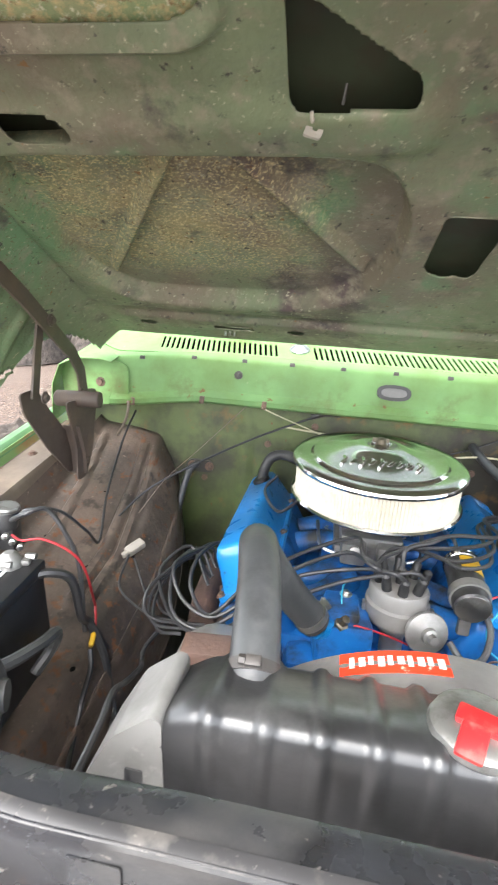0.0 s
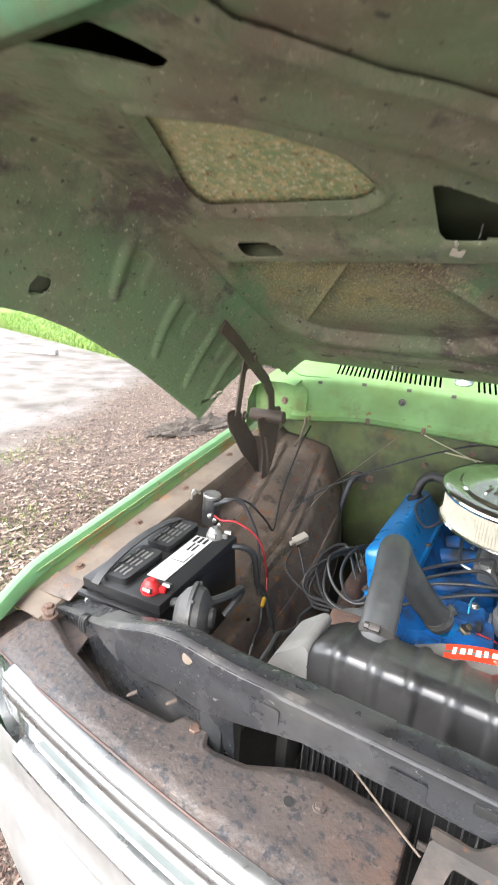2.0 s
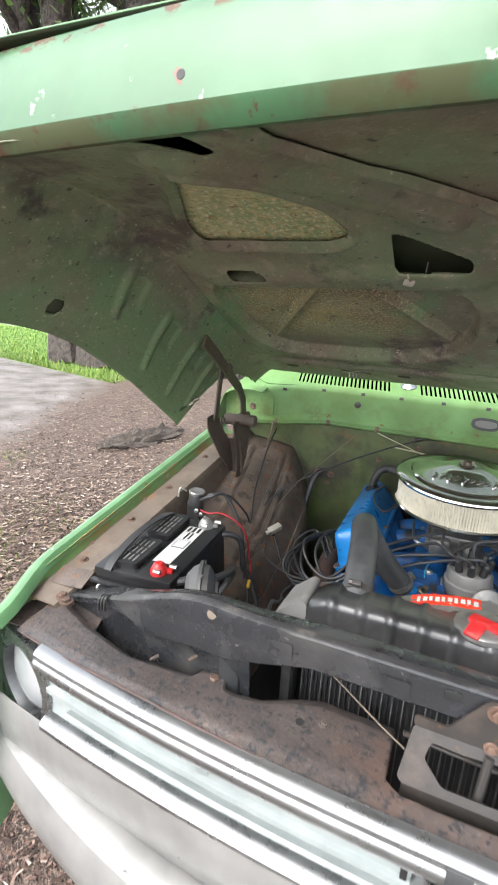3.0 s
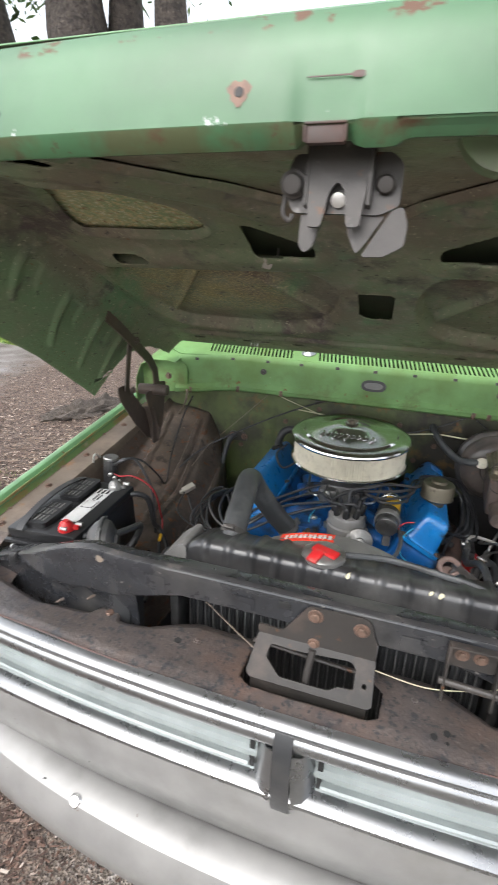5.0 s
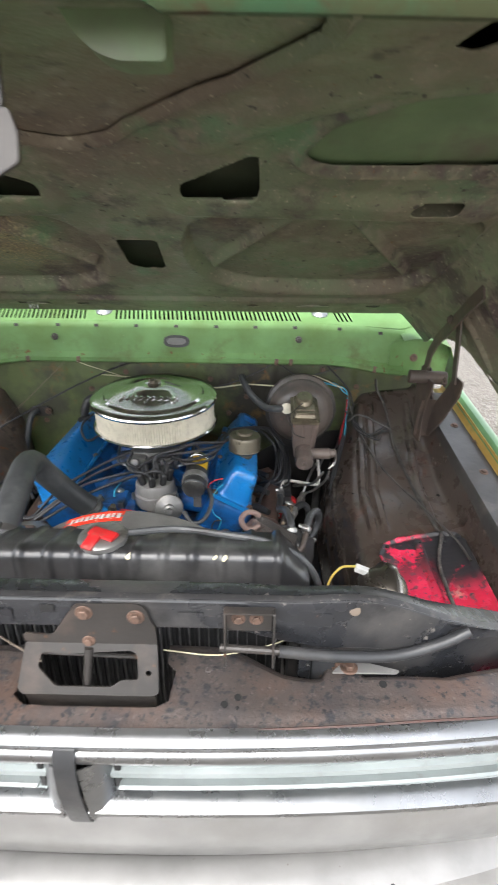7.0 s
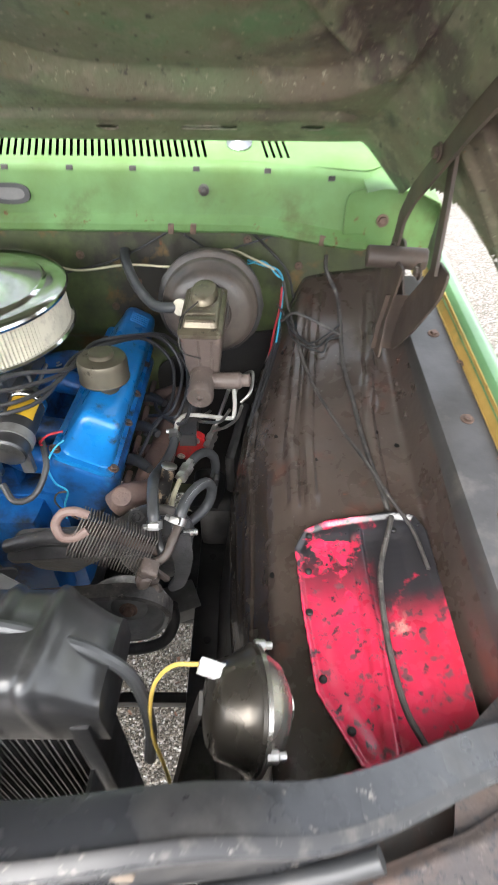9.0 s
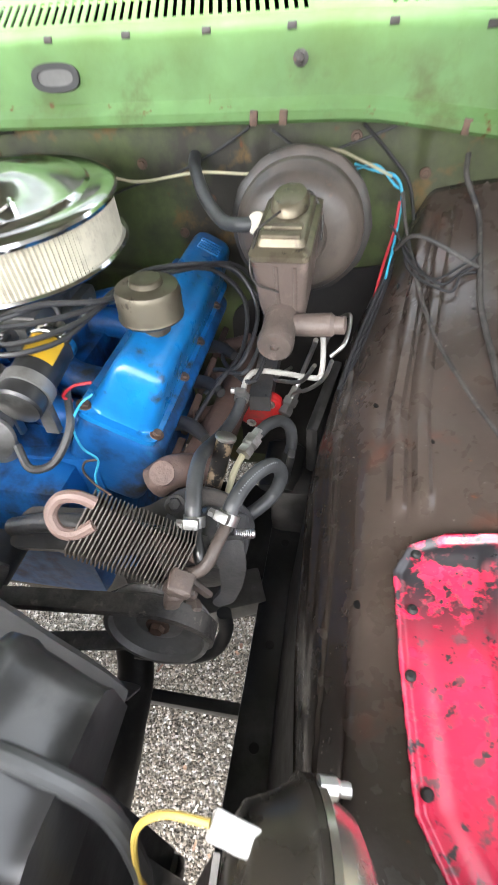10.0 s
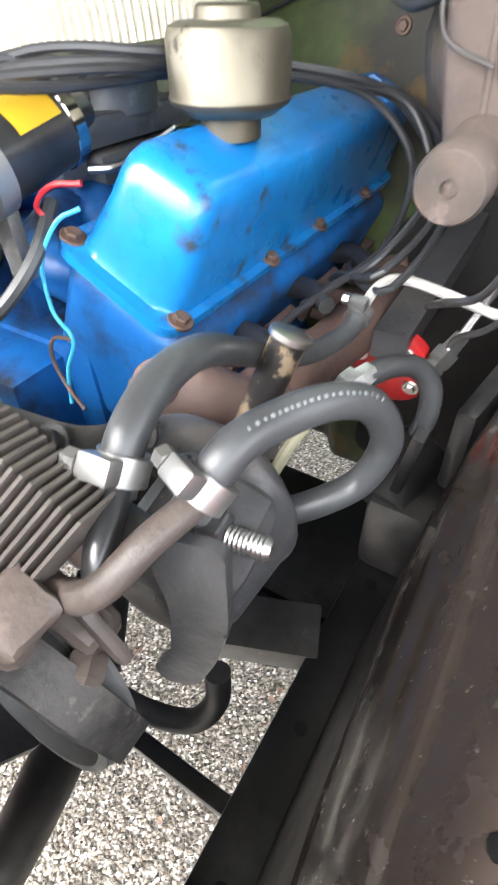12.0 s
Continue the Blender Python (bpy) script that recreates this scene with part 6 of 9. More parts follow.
lathe(bm, [(0.012, 0.0), (0.012, 0.018), (0.026, 0.022), (0.034, 0.026), (0.0355, 0.030), (0.034, 0.034), (0.026, 0.038), (0.014, 0.042), (0.013, 0.050), (0.008, 0.052), (0.007, 0.062), (0.0, 0.062)], (0.036, 1.164, 1.022), (0.20, -1, 0.22), 32)
part("vacuum_can", bm, "steelgrey", di, "round grey vacuum advance can")
co = thing("ignition_coil", (0.105, 1.24, 1.0), "black ignition coil with yellow label and chrome clamp", "ignition coil")
cax = V3(0.02, 0.98, 0.20)
bm = bmesh.new()
lathe(bm, [(0.0, -0.062), (0.026, -0.062), (0.029, -0.058), (0.029, 0.046), (0.026, 0.050), (0.016, 0.052), (0.012, 0.075), (0.009, 0.076), (0.0, 0.076)], (0.105, 1.197, 1.094), cax, 32)
part("can", bm, "rad", co)
bm = bmesh.new()
lathe(bm, [(0.0295, 0.038), (0.0305, 0.039), (0.0305, 0.049), (0.0295, 0.050)], (0.105, 1.197, 1.094), cax, 32)
part("top_ring", bm, "chrome", co)
bm = bmesh.new()
lathe(bm, [(0.0, -0.0632), (0.025, -0.0632), (0.027, -0.062)], (0.105, 1.197, 1.094), cax, 32)
part("end_disc", bm, "steel", co)
bm = bmesh.new()
mm = turn_to(cax, (0.105, 1.197, 1.094))
front = 0.35 + sorted((-(mm @ V3(0.0298 * math.cos(t), 0.0298 * math.sin(t), 0)).z, t) for t in np.linspace(0, 2 * math.pi, 60))[0][1]
rows_ = []
for h in (-0.004, 0.034):
    rows_.append([bm.verts.new(mm @ V3(0.0297 * math.cos(front + t), 0.0297 * math.sin(front + t), h)) for t in np.linspace(-0.75, 0.75, 12)])
for i in range(11):
    bm.faces.new((rows_[0][i], rows_[0][i + 1], rows_[1][i + 1], rows_[1][i]))
part("label", bm, "yellow", co, "yellow printed label")
bm = bmesh.new()
lathe(bm, [(0.030, -0.040), (0.0325, -0.040), (0.0325, -0.024), (0.030, -0.024)], (0.105, 1.197, 1.094), cax, 32)
rbox(bm, (0.02, 0.012, 0.06), (0.108, 1.175, 1.040), 0.003)
part("clamp", bm, "steelgrey", co)

# ---- plug wires ----
prng = random.Random(11)


def stray(pts, k):
    """Loosens the middle points of a cable."""
    return [pts[0], pts[1]] + [V3(*q) + V3(prng.uniform(-k, k), prng.uniform(-k, k), prng.uniform(-0.3 * k, 0.9 * k)) for q in pts[2:-1]] + [pts[-1]]


PW = []
for i in range(4):
    d = 0.015 * i
    PW.append(stray([towers[(1 + i) % 8], towers[(1 + i) % 8] + V3(0.025, 0.01 + 0.004 * i, 0.011), (0.085, 1.165 + 2.0 * d, 1.128 + 0.006 * i), (0.145 + 0.6 * d, 1.215 + 1.8 * d, 1.126 + 0.005 * i), (0.164 + 0.5 * d, 1.36 + d, 1.122), (0.205 + d, 1.43 + d, 1.116 - 0.004 * i), (0.268 + 0.9 * d, 1.475 + d, 1.092 - 0.006 * i), (0.318 + 0.7 * d, 1.470 + 0.6 * d, 1.040 - 0.010 * i), (0.312 + 0.9 * d, 1.420 - 1.5 * d, 0.990 - 0.004 * i), (0.288, 1.350 + 1.5 * d, 0.962), (0.262, 1.285 + 4.5 * d, 0.945)], 0.008))
for i in range(4):
    d = 0.010 * i
    k = (7 - i) % 8
    PW.append(stray([towers[k], towers[k] + V3(-0.025, -0.006 + 0.004 * i, 0.012), (-0.080, 1.165 + 3.4 * d, 1.082 + 0.009 * i), (-0.170, 1.145 + 3.2 * d, 1.052 + 0.008 * i), (-0.255, 1.130 + 2.0 * d, 1.005 + 0.008 * i), (-0.325, 1.105 + 1.5 * d, 0.985 - 0.004 * i), (-0.395 + 0.7 * d, 1.125 + 2 * d, 0.985 + 0.008 * i), (-0.425 + 1.6 * d, 1.205 + d, 1.01 + d), (-0.388 + 1.2 * d, 1.275 + 1.4 * d, 1.030), (-0.345, 1.24 + 3.5 * d, 0.985)], 0.012))
PW.append([towers[8], towers[8] + V3(0.004, 0.012, 0.030), (0.05, 1.235, 1.140), (0.092, 1.282, 1.135), (0.106, 1.276, 1.113)])
for i, pts in enumerate(PW):
    wire("plug_wire", pts, 0.0037, "plughose", "black ignition plug wire draped over the engine", "plug wire", "plug wires", 8, 5)
wire("loop_hose", [(0.078, 1.135, 1.018), (0.10, 1.115, 1.000), (0.13, 1.125, 1.005), (0.145, 1.16, 1.035), (0.130, 1.20, 1.062)], 0.0055, "hose", "grey vacuum hose looping from the vacuum can", "hose")
wire("sender_wire", [(-0.085, 1.125, 1.028), (-0.06, 1.120, 1.030), (-0.02, 1.135, 1.012), (0.02, 1.15, 0.99)], 0.0018, "wirered", "thin pink-red sender wire", "wire")
wire("choke_wire", [(-0.092, 1.135, 1.030), (-0.096, 1.16, 1.060), (-0.090, 1.20, 1.062)], 0.0016, "wireblue", "thin pale blue wire", "wire")
wire("coil_wire", [(0.172, 1.190, 1.066), (0.158, 1.178, 1.058), (0.143, 1.168, 1.030), (0.150, 1.160, 0.998), (0.168, 1.157, 0.981), (0.160, 1.150, 0.955), (0.158, 1.145, 0.925)], 0.0017, "wireblue", "thin pale blue wire by the valve cover", "wire")
wire("ground_wire", [(0.168, 1.157, 0.981), (0.152, 1.152, 0.980), (0.145, 1.150, 0.962), (0.158, 1.146, 0.942), (0.180, 1.140, 0.930)], 0.0017, "cast", "thin brown wire by the blue wire", "wire")
wire("coil_lead", [(0.172, 1.196, 1.080), (0.150, 1.188, 1.078), (0.134, 1.184, 1.064), (0.140, 1.190, 1.052)], 0.0020, "wirered", "red wire looping from the coil", "wire")

# ---- exhaust manifold, driver's side ----
em = thing("exhaust_manifold", (0.29, 1.40, 0.85), "rusty brown cast exhaust manifold with plug boots", "exhaust manifold")
bm = bmesh.new()
tube(bm, [(0.275, 1.20, 0.915), (0.292, 1.30, 0.910), (0.300, 1.42, 0.905), (0.302, 1.54, 0.895), (0.305, 1.60, 0.86), (0.300, 1.62, 0.78)], 0.029, 14, radii=([0, 0.15, 0.3, 0.45, 0.6, 0.8, 1], [0.9, 1.1, 0.95, 1.12, 0.96, 1.1, 1.0]))
part("log", bm, "cast", em)
for y in (1.23, 1.335, 1.44, 1.545):
    bm = bmesh.new()
    tube(bm, [(0.238, y, 0.905), (0.266, y + 0.004, 0.905), (0.298, y + 0.018, 0.902)], 0.021, 12, radii=([0, 0.6, 1], [0.9, 1.0, 1.25]))
    part("runner", bm, "cast", em)
    bm = bmesh.new()
    rbox(bm, (0.012, 0.055, 0.05), (0.240, y, 0.915), 0.004, (0, 25, 0))
    part("flange", bm, "cast", em)
for y in (1.28, 1.385, 1.49):
    bm = bmesh.new()
    tube(bm, [(0.232, y, 0.945), (0.262, y - 0.012, 0.952), (0.292, y - 0.040, 0.955)], 0.0105, 12, radii=([0, 0.7, 1], [1.15, 1.0, 0.75]))
    part("plug_boot", bm, "rubber", em)
for y in (1.20, 1.31, 1.41, 1.51):
    bolt(em, (0.258, y, 0.935), (0.8, 0, 0.6), 0.007)
bm = bmesh.new()
tube(bm, [(0.245, 1.150, 0.955), (0.268, 1.160, 0.968), (0.290, 1.195, 0.940), (0.300, 1.24, 0.91)], 0.023, 14)
lathe(bm, [(0.016, 0), (0.016, 0.012), (0.010, 0.013)], (0.262, 1.146, 0.978), (0.2, -0.6, 0.8), 16)
part("front_runner", bm, "pink", em, "pink-brown front end of the manifold")
# left manifold hinted behind the wires
eml = thing("exhaust_manifold", (-0.36, 1.40, 0.85), "rusty brown cast exhaust manifold on the passenger side", "exhaust manifold")
bm = bmesh.new()
tube(bm, [(-0.345, 1.20, 0.915), (-0.362, 1.30, 0.910), (-0.370, 1.42, 0.905), (-0.372, 1.56, 0.89)], 0.029, 14)
part("log", bm, "cast", eml)
for y in (1.23, 1.335, 1.44, 1.545):
    bm = bmesh.new()
    tube(bm, [(-0.308, y, 0.905), (-0.336, y, 0.905), (-0.366, y + 0.01, 0.902)], 0.021, 12)
    part("runner", bm, "cast", eml)

# ---- upper radiator hose ----
uh = thing("radiator_hose", (-0.2, 0.95, 1.0), "thick grey rubber upper radiator hose, sharply bent", "radiator hose")
bm = bmesh.new()
tube(bm, [(-0.196, 0.815, 1.150), (-0.200, 0.850, 1.172), (-0.212, 0.940, 1.200), (-0.224, 1.005, 1.205), (-0.228, 1.045, 1.192), (-0.216, 1.066, 1.155), (-0.180, 1.092, 1.090), (-0.136, 1.118, 1.028)], 0.0265, 20, 8)
part("hose", bm, "hose", uh)
hose_clamp(uh, (-0.198, 0.830, 1.161), (-0.03, 0.75, 0.5), 0.0265, "potmetal")
hose_clamp(uh, (-0.144, 1.113, 1.040), (0.45, 0.27, -0.85), 0.027)

# ---- alternator and brown block on the passenger side ----
al = thing("alternator", (-0.29, 1.05, 0.85), "dusty aluminium alternator with a rusty bracket", "alternator")
bm = bmesh.new()
lathe(bm, [(0.030, -0.06), (0.066, -0.055), (0.070, -0.04), (0.070, 0.03), (0.060, 0.05), (0.025, 0.06)], (-0.285, 1.055, 0.945), (0.0, 1, 0.0), 28)
part("case", bm, "steelgrey", al)
bm = bmesh.new()
rbox(bm, (0.080, 0.050, 0.026), (-0.287, 1.015, 1.022), 0.006, (0, 0, 6))
part("bracket", bm, "cast", al, "rusty brown bracket block")
bm = bmesh.new()
rbox(bm, (0.070, 0.055, 0.020), (-0.292, 1.025, 1.002), 0.005, (0, 0, 6))
part("spacer", bm, "tag", al)

# ---- water pump, fan and belts hidden behind the shroud ----
fn = thing("cooling_fan", (0.0, 0.93, 0.83), "dark steel cooling fan behind the radiator", "fan")
bm = bmesh.new()
lathe(bm, [(0.06, -0.02), (0.065, 0.0), (0.03, 0.03), (0.03, 0.16)], (0.0, 0.95, 0.83), (0, 1, 0), 24)
part("hub", bm, "greycast", fn)
for i in range(5):
    bm = bmesh.new()
    plate(bm, rounded([(-0.04, 0.05), (0.04, 0.05), (0.06, 0.255), (-0.06, 0.255)], 0.02), 0.003, Matrix.Translation((0, 0.945, 0.83)) @ Matrix.Rotation(2 * math.pi * i / 5 + 0.5, 4, "Y") @ pose(0, 0, 0, 90, 0, 0) @ Matrix.Rotation(0.45, 4, "Y"))
    part("blade", bm, "greycast", fn)

# ---- power steering pump, cooler and hoses ----
ps = thing("steering_pump", (0.32, 1.05, 0.78), "oily grey power steering pump with pulley and bracket", "power steering pump")
bm = bmesh.new()
lathe(bm, [(0.030, -0.036), (0.044, -0.034), (0.053, -0.026), (0.056, -0.016), (0.057, 0.030), (0.0585, 0.033), (0.0585, 0.037), (0.056, 0.041), (0.046, 0.050), (0.028, 0.056), (0.0, 0.057)], (0.338, 1.076, 0.926), (0.04, 1, 0.02), 36)
part("reservoir", bm, "greycast", ps)
bm = bmesh.new()
rbox(bm, (0.060, 0.060, 0.050), (0.368, 1.062, 0.962), 0.016, (8, 20, 8), 3)
part("neck_block", bm, "greycast", ps)
bm = bmesh.new()
slab = Matrix.Translation((0.262, 1.086, 0.974)) @ pose(0, 0, 0, 20, 4, 6)
plate(bm, rounded([(-0.14, -0.060), (0.085, -0.055), (0.112, -0.020), (0.095, 0.012), (0.040, 0.018), (0.010, -0.004), (-0.05, -0.008), (-0.13, -0.010)], 0.015), -0.012, slab, [ring2(-0.055, -0.028, 0.012, 14, 0.007), ring2(0.005, -0.024, 0.012, 14, 0.007), ring2(0.052, -0.006, 0.011, 14, 0.006)])
part("bracket", bm, "greycast", ps, "flat grey mounting bracket")
bm = bmesh.new()
plate(bm, rounded([(0.120, 0.965), (0.150, 0.988), (0.230, 1.012), (0.310, 1.000), (0.365, 0.975), (0.362, 0.925), (0.290, 0.940), (0.240, 0.905), (0.190, 0.850), (0.135, 0.870)], 0.016), 0.014, Matrix.Translation((0, 1.045, 0)) @ Matrix(((1, 0, 0, 0), (0, -0.30, -1, 0.30), (0, 1, 0, 0), (0, 0, 0, 1))), [ring2(0.205, 0.925, 0.010, 12)])
part("apron_plate", bm, "greycast", ps, "oily dark grey cast bracket plate")
bm = bmesh.new()
tube(bm, [(0.125, 1.040, 0.968), (0.20, 1.032, 1.000), (0.300, 1.030, 1.002), (0.36, 1.036, 0.982)], 0.011, 12)
part("bracket_rim", bm, "greycast", ps)
bm = bmesh.new()
plate(bm, rounded([(-0.018, 0.045), (0.018, 0.050), (0.019, 0.000), (0.012, -0.032), (0.000, -0.062), (-0.020, -0.070), (-0.026, -0.060), (-0.013, -0.040), (-0.010, 0.000), (-0.016, 0.020)], 0.008), 0.006, Matrix.Translation((0.384, 1.036, 0.950)) @ pose(0, 0, 0, 84, 0, 10))
part("front_bracket", bm, "greycast", ps)
bm = bmesh.new()
rbox(bm, (0.036, 0.024, 0.028), (0.336, 1.008, 0.938), 0.009, (10, 20, 0), 3)
rbox(bm, (0.010, 0.007, 0.034), (0.358, 1.004, 0.950), 0.003, (0, -35, 0))
lathe(bm, [(0.008, 0), (0.010, 0.003), (0.010, 0.012), (0.007, 0.015)], (0.346, 1.000, 0.928), (0.4, -0.8, -0.2), 6)
part("valve_block", bm, "master", ps, "brown rusty valve block")
bm = bmesh.new()
lathe(bm, [(0.010, -0.02), (0.010, 0.0), (0.028, 0.002), (0.033, 0.006), (0.046, 0.004), (0.056, 0.0), (0.0615, 0.001), (0.062, 0.004), (0.055, 0.010), (0.055, 0.011), (0.062, 0.020), (0.0615, 0.023), (0.056, 0.0235), (0.053, 0.016), (0.028, 0.010), (0.024, 0.012), (0.014, 0.013), (0.0, 0.014)], (0.305, 0.998, 0.884), (0.02, -1, 0.16), 40)
part("pulley", bm, "dustgrey", ps, "dark grey drive pulley")
bolt(ps, (0.305, 0.984, 0.887), (0.02, -1, 0.16), 0.009, "boltrust")
bm = bmesh.new()
bw = []
for i in range(0, 41):
    t = -math.pi / 2 + math.pi * i / 40
    bw.append((0.305 + 0.0605 * math.cos(t), 0.987 - 0.16 * 0.0605 * math.sin(t), 0.886 + 0.0605 * math.sin(t)))
loop = [(0.02, 0.965, 0.925), *bw[::-1], (0.02, 0.965, 0.790)]
sweep(bm, [(-0.012, -0.002), (0.012, -0.002), (0.011, 0.006), (-0.011, 0.006)], range(len(loop)), lambda i, u, v: V3(*loop[i]) + V3(0, u, 0) + v * V3(loop[i][0] - 0.305, 0, loop[i][2] - 0.886).normalized() if 0 < i < len(loop) - 1 else V3(*loop[i]) + V3(0, u, v if i == 0 else -v))
part("belt", bm, "loomtape", ps, "black rubber drive belt")
# studs and nuts
bm = bmesh.new()
lathe(bm, [(0.0055, -0.03)] + [(0.0058 if i % 2 else 0.0050, -0.028 + 0.0011 * i) for i in range(42)] + [(0.004, 0.020)], (0.390, 1.058, 0.979), (0.95, 0.12, 0.04), 14)
part("stud", bm, "steel", ps, "threaded steel stud")
bm = bmesh.new()
lathe(bm, [(0.0125, 0), (0.0125, 0.009), (0.011, 0.010)], (0.379, 1.055, 0.9785), (0.95, 0.12, 0.04), 6)
part("nut", bm, "greycast", ps)
for x, y, z in ((0.262, 1.066, 0.970), (0.312, 1.086, 0.982), (0.215, 1.050, 0.966), (0.30, 1.046, 0.966)):
    bolt(ps, (x, y, z), (0.1, -0.5, 0.8), 0.008, "greycast")
# metal pipes rising from the pump
bm = bmesh.new()
tube(bm, [(0.366, 1.006, 0.985), (0.362, 1.014, 1.000), (0.351, 1.040, 1.012)], 0.0066, 12)
part("return_pipe", bm, "rad", ps)
bm = bmesh.new()
tube(bm, [(0.330, 1.002, 0.982), (0.354, 0.998, 0.988), (0.370, 1.004, 0.996), (0.379, 1.024, 1.008), (0.3845, 1.050, 1.010)], 0.0066, 12)
part("feed_pipe", bm, "master", ps)
hcool = thing("fluid_cooler", (0.30, 1.02, 0.98), "finned grey fluid cooler with a looped handle", "cooler")
ca, cb2 = V3(0.260, 1.000, 1.100), V3(0.350, 1.010, 1.036)
ax = (cb2 - ca).normalized()
bm = bmesh.new()
tube(bm, [ca + V3(-0.008, 0.006, -0.030), cb2 + V3(-0.006, 0.006, -0.030)], 0.009, 12, 2)
part("core_tube", bm, "cast", hcool)
for i in range(27):
    c = ca + (cb2 - ca) * ((i + 0.3) / 26.6)
    bm = bmesh.new()
    top = [V3(-0.020, -0.032, -0.032), V3(0, 0, 0), V3(-0.004, 0.020, -0.006)]
    ring = [c + q for q in top] + [c + q + V3(-0.006, 0.002, -0.016) for q in top[::-1]]
    vs_ = [[bm.verts.new(q + ax * k) for q in ring] for k in (-0.0007, 0.0007)]
    bm.faces.new(vs_[0])
    bm.faces.new(vs_[1][::-1])
    for j in range(6):
        bm.faces.new((vs_[0][j], vs_[0][(j + 1) % 6], vs_[1][(j + 1) % 6], vs_[1][j]))
    part("fin", bm, "finbrown", hcool)
bm = bmesh.new()
tube(bm, [(0.264, 0.990, 1.080), (0.248, 0.982, 1.074), (0.233, 0.980, 1.078), (0.225, 0.989, 1.091), (0.234, 0.998, 1.103), (0.250, 1.002, 1.103), (0.264, 1.003, 1.094)], 0.0062, 10)
part("handle", bm, "pink", hcool)
bm = bmesh.new()
rbox(bm, (0.026, 0.026, 0.012), (0.338, 0.980, 1.012), 0.005, (0, 32, 0), 3)
rbox(bm, (0.018, 0.022, 0.026), (0.328, 0.978, 0.988), 0.008, (0, 24, 12), 3)
lathe(bm, [(0.008, 0), (0.009, 0.004), (0.009, 0.013), (0.006, 0.015)], (0.326, 0.984, 1.000), (0.4, -0.6, 0.6), 14)
grit = random.Random(8)
bmesh.ops.subdivide_edges(bm, edges=[e for e in bm.edges if e.calc_length() > 0.006], cuts=2, use_grid_fill=True)
for v in bm.verts:
    v.co += V3(grit.uniform(-1, 1), grit.uniform(-1, 1), grit.uniform(-1, 1)) * 0.0007
part("end_block", bm, "master", hcool)

nudge(ps, -0.012, -0.002, 0.016)

h1 = thing("steering_hose", (0.34, 1.2, 0.95), "grey rubber hose with steel clamp running to a white pipe", "hose", "steering hoses")
bm = bmesh.new()
tube(bm, [(0.339, 1.034, 1.022), (0.337, 1.050, 1.043), (0.332, 1.080, 1.050), (0.326, 1.116, 1.041), (0.319, 1.160, 1.014), (0.318, 1.213, 0.982), (0.321, 1.264, 0.960), (0.326, 1.312, 0.953), (0.328, 1.342, 0.962)], 0.0088, 14, 8)
part("hose", bm, "hose", h1)
hose_clamp(h1, (0.339, 1.041, 1.032), (-0.05, 0.62, 0.78), 0.0100)
hose_clamp(h1, (0.3275, 1.334, 0.959), (0.05, 1, 0.3), 0.0100)
h2 = thing("steering_hose", (0.40, 1.15, 0.95), "grey rubber hose making a tight loop beside the pump", "hose", "steering hoses")
bm = bmesh.new()
LOOP = [(0.369, 1.043, 1.020), (0.377, 1.063, 1.041), (0.385, 1.090, 1.041), (0.397, 1.114, 1.038), (0.408, 1.136, 1.024), (0.414, 1.152, 0.992), (0.406, 1.145, 0.964), (0.389, 1.128, 0.953), (0.370, 1.115, 0.944), (0.350, 1.105, 0.93)]
tube(bm, LOOP, 0.0087, 14, 8)
loop_hose = part("hose", bm, "hose", h2)
run = glide(LOOP, 24)
for i in range(30, 92, 3):
    a = run[i]
    along = (run[i + 1] - run[i - 1]).normalized()
    over = (V3(0.25, -0.55, 0.8) - along * along.dot(V3(0.25, -0.55, 0.8))).normalized()
    bm = bmesh.new()
    rbox(bm, (0.0010 + 0.0006 * (i % 2), 0.0016 + 0.0006 * (i % 3), 0.0004), (0, 0, 0), 0)
    side_ = along.cross(over)
    bmesh.ops.transform(bm, matrix=Matrix.Translation(a + over * 0.00885) @ Matrix((along, side_, over)).transposed().to_4x4(), verts=bm.verts)
    part("print_bar", bm, "hoseprint", loop_hose)
hose_clamp(h2, (0.3725, 1.051, 1.029), (0.30, 0.72, 0.62), 0.0100)
wp = thing("white_pipe", (0.40, 1.38, 0.94), "cream painted metal pipe with square bends", "pipe")
bm = bmesh.new()
tube(bm, [(0.3275, 1.336, 0.961), (0.332, 1.358, 0.976), (0.346, 1.374, 0.981), (0.380, 1.386, 0.972), (0.432, 1.400, 0.955), (0.444, 1.406, 0.958), (0.446, 1.420, 0.985), (0.442, 1.440, 1.020)], 0.0046, 10, 6)
part("pipe", bm, "whitepipe", wp)
h3 = thing("steering_hose", (0.385, 1.32, 0.90), "short black pressure hose with steel fittings", "hose", "steering hoses")
bm = bmesh.new()
tube(bm, [(0.364, 1.262, 0.950), (0.376, 1.284, 0.951), (0.392, 1.303, 0.944), (0.405, 1.310, 0.926), (0.409, 1.306, 0.900), (0.406, 1.302, 0.880)], 0.0092, 12, 8)
part("hose", bm, "hose", h3)
for a, b in (((0.348, 1.226, 0.942), (0.366, 1.267, 0.953)), ((0.386, 1.385, 0.884), (0.404, 1.425, 0.914))):
    bm = bmesh.new()
    d = V3(*b) - V3(*a)
    lathe(bm, [(0.008, 0), (0.0125, 0.002), (0.0125, 0.011), (0.010, 0.016), (0.0135, 0.020), (0.0135, 0.032), (0.010, 0.034), (0.009, d.length)], a, d, 6)
    part("fitting", bm, "steel", h3, "zinc-plated fitting")
bm = bmesh.new()
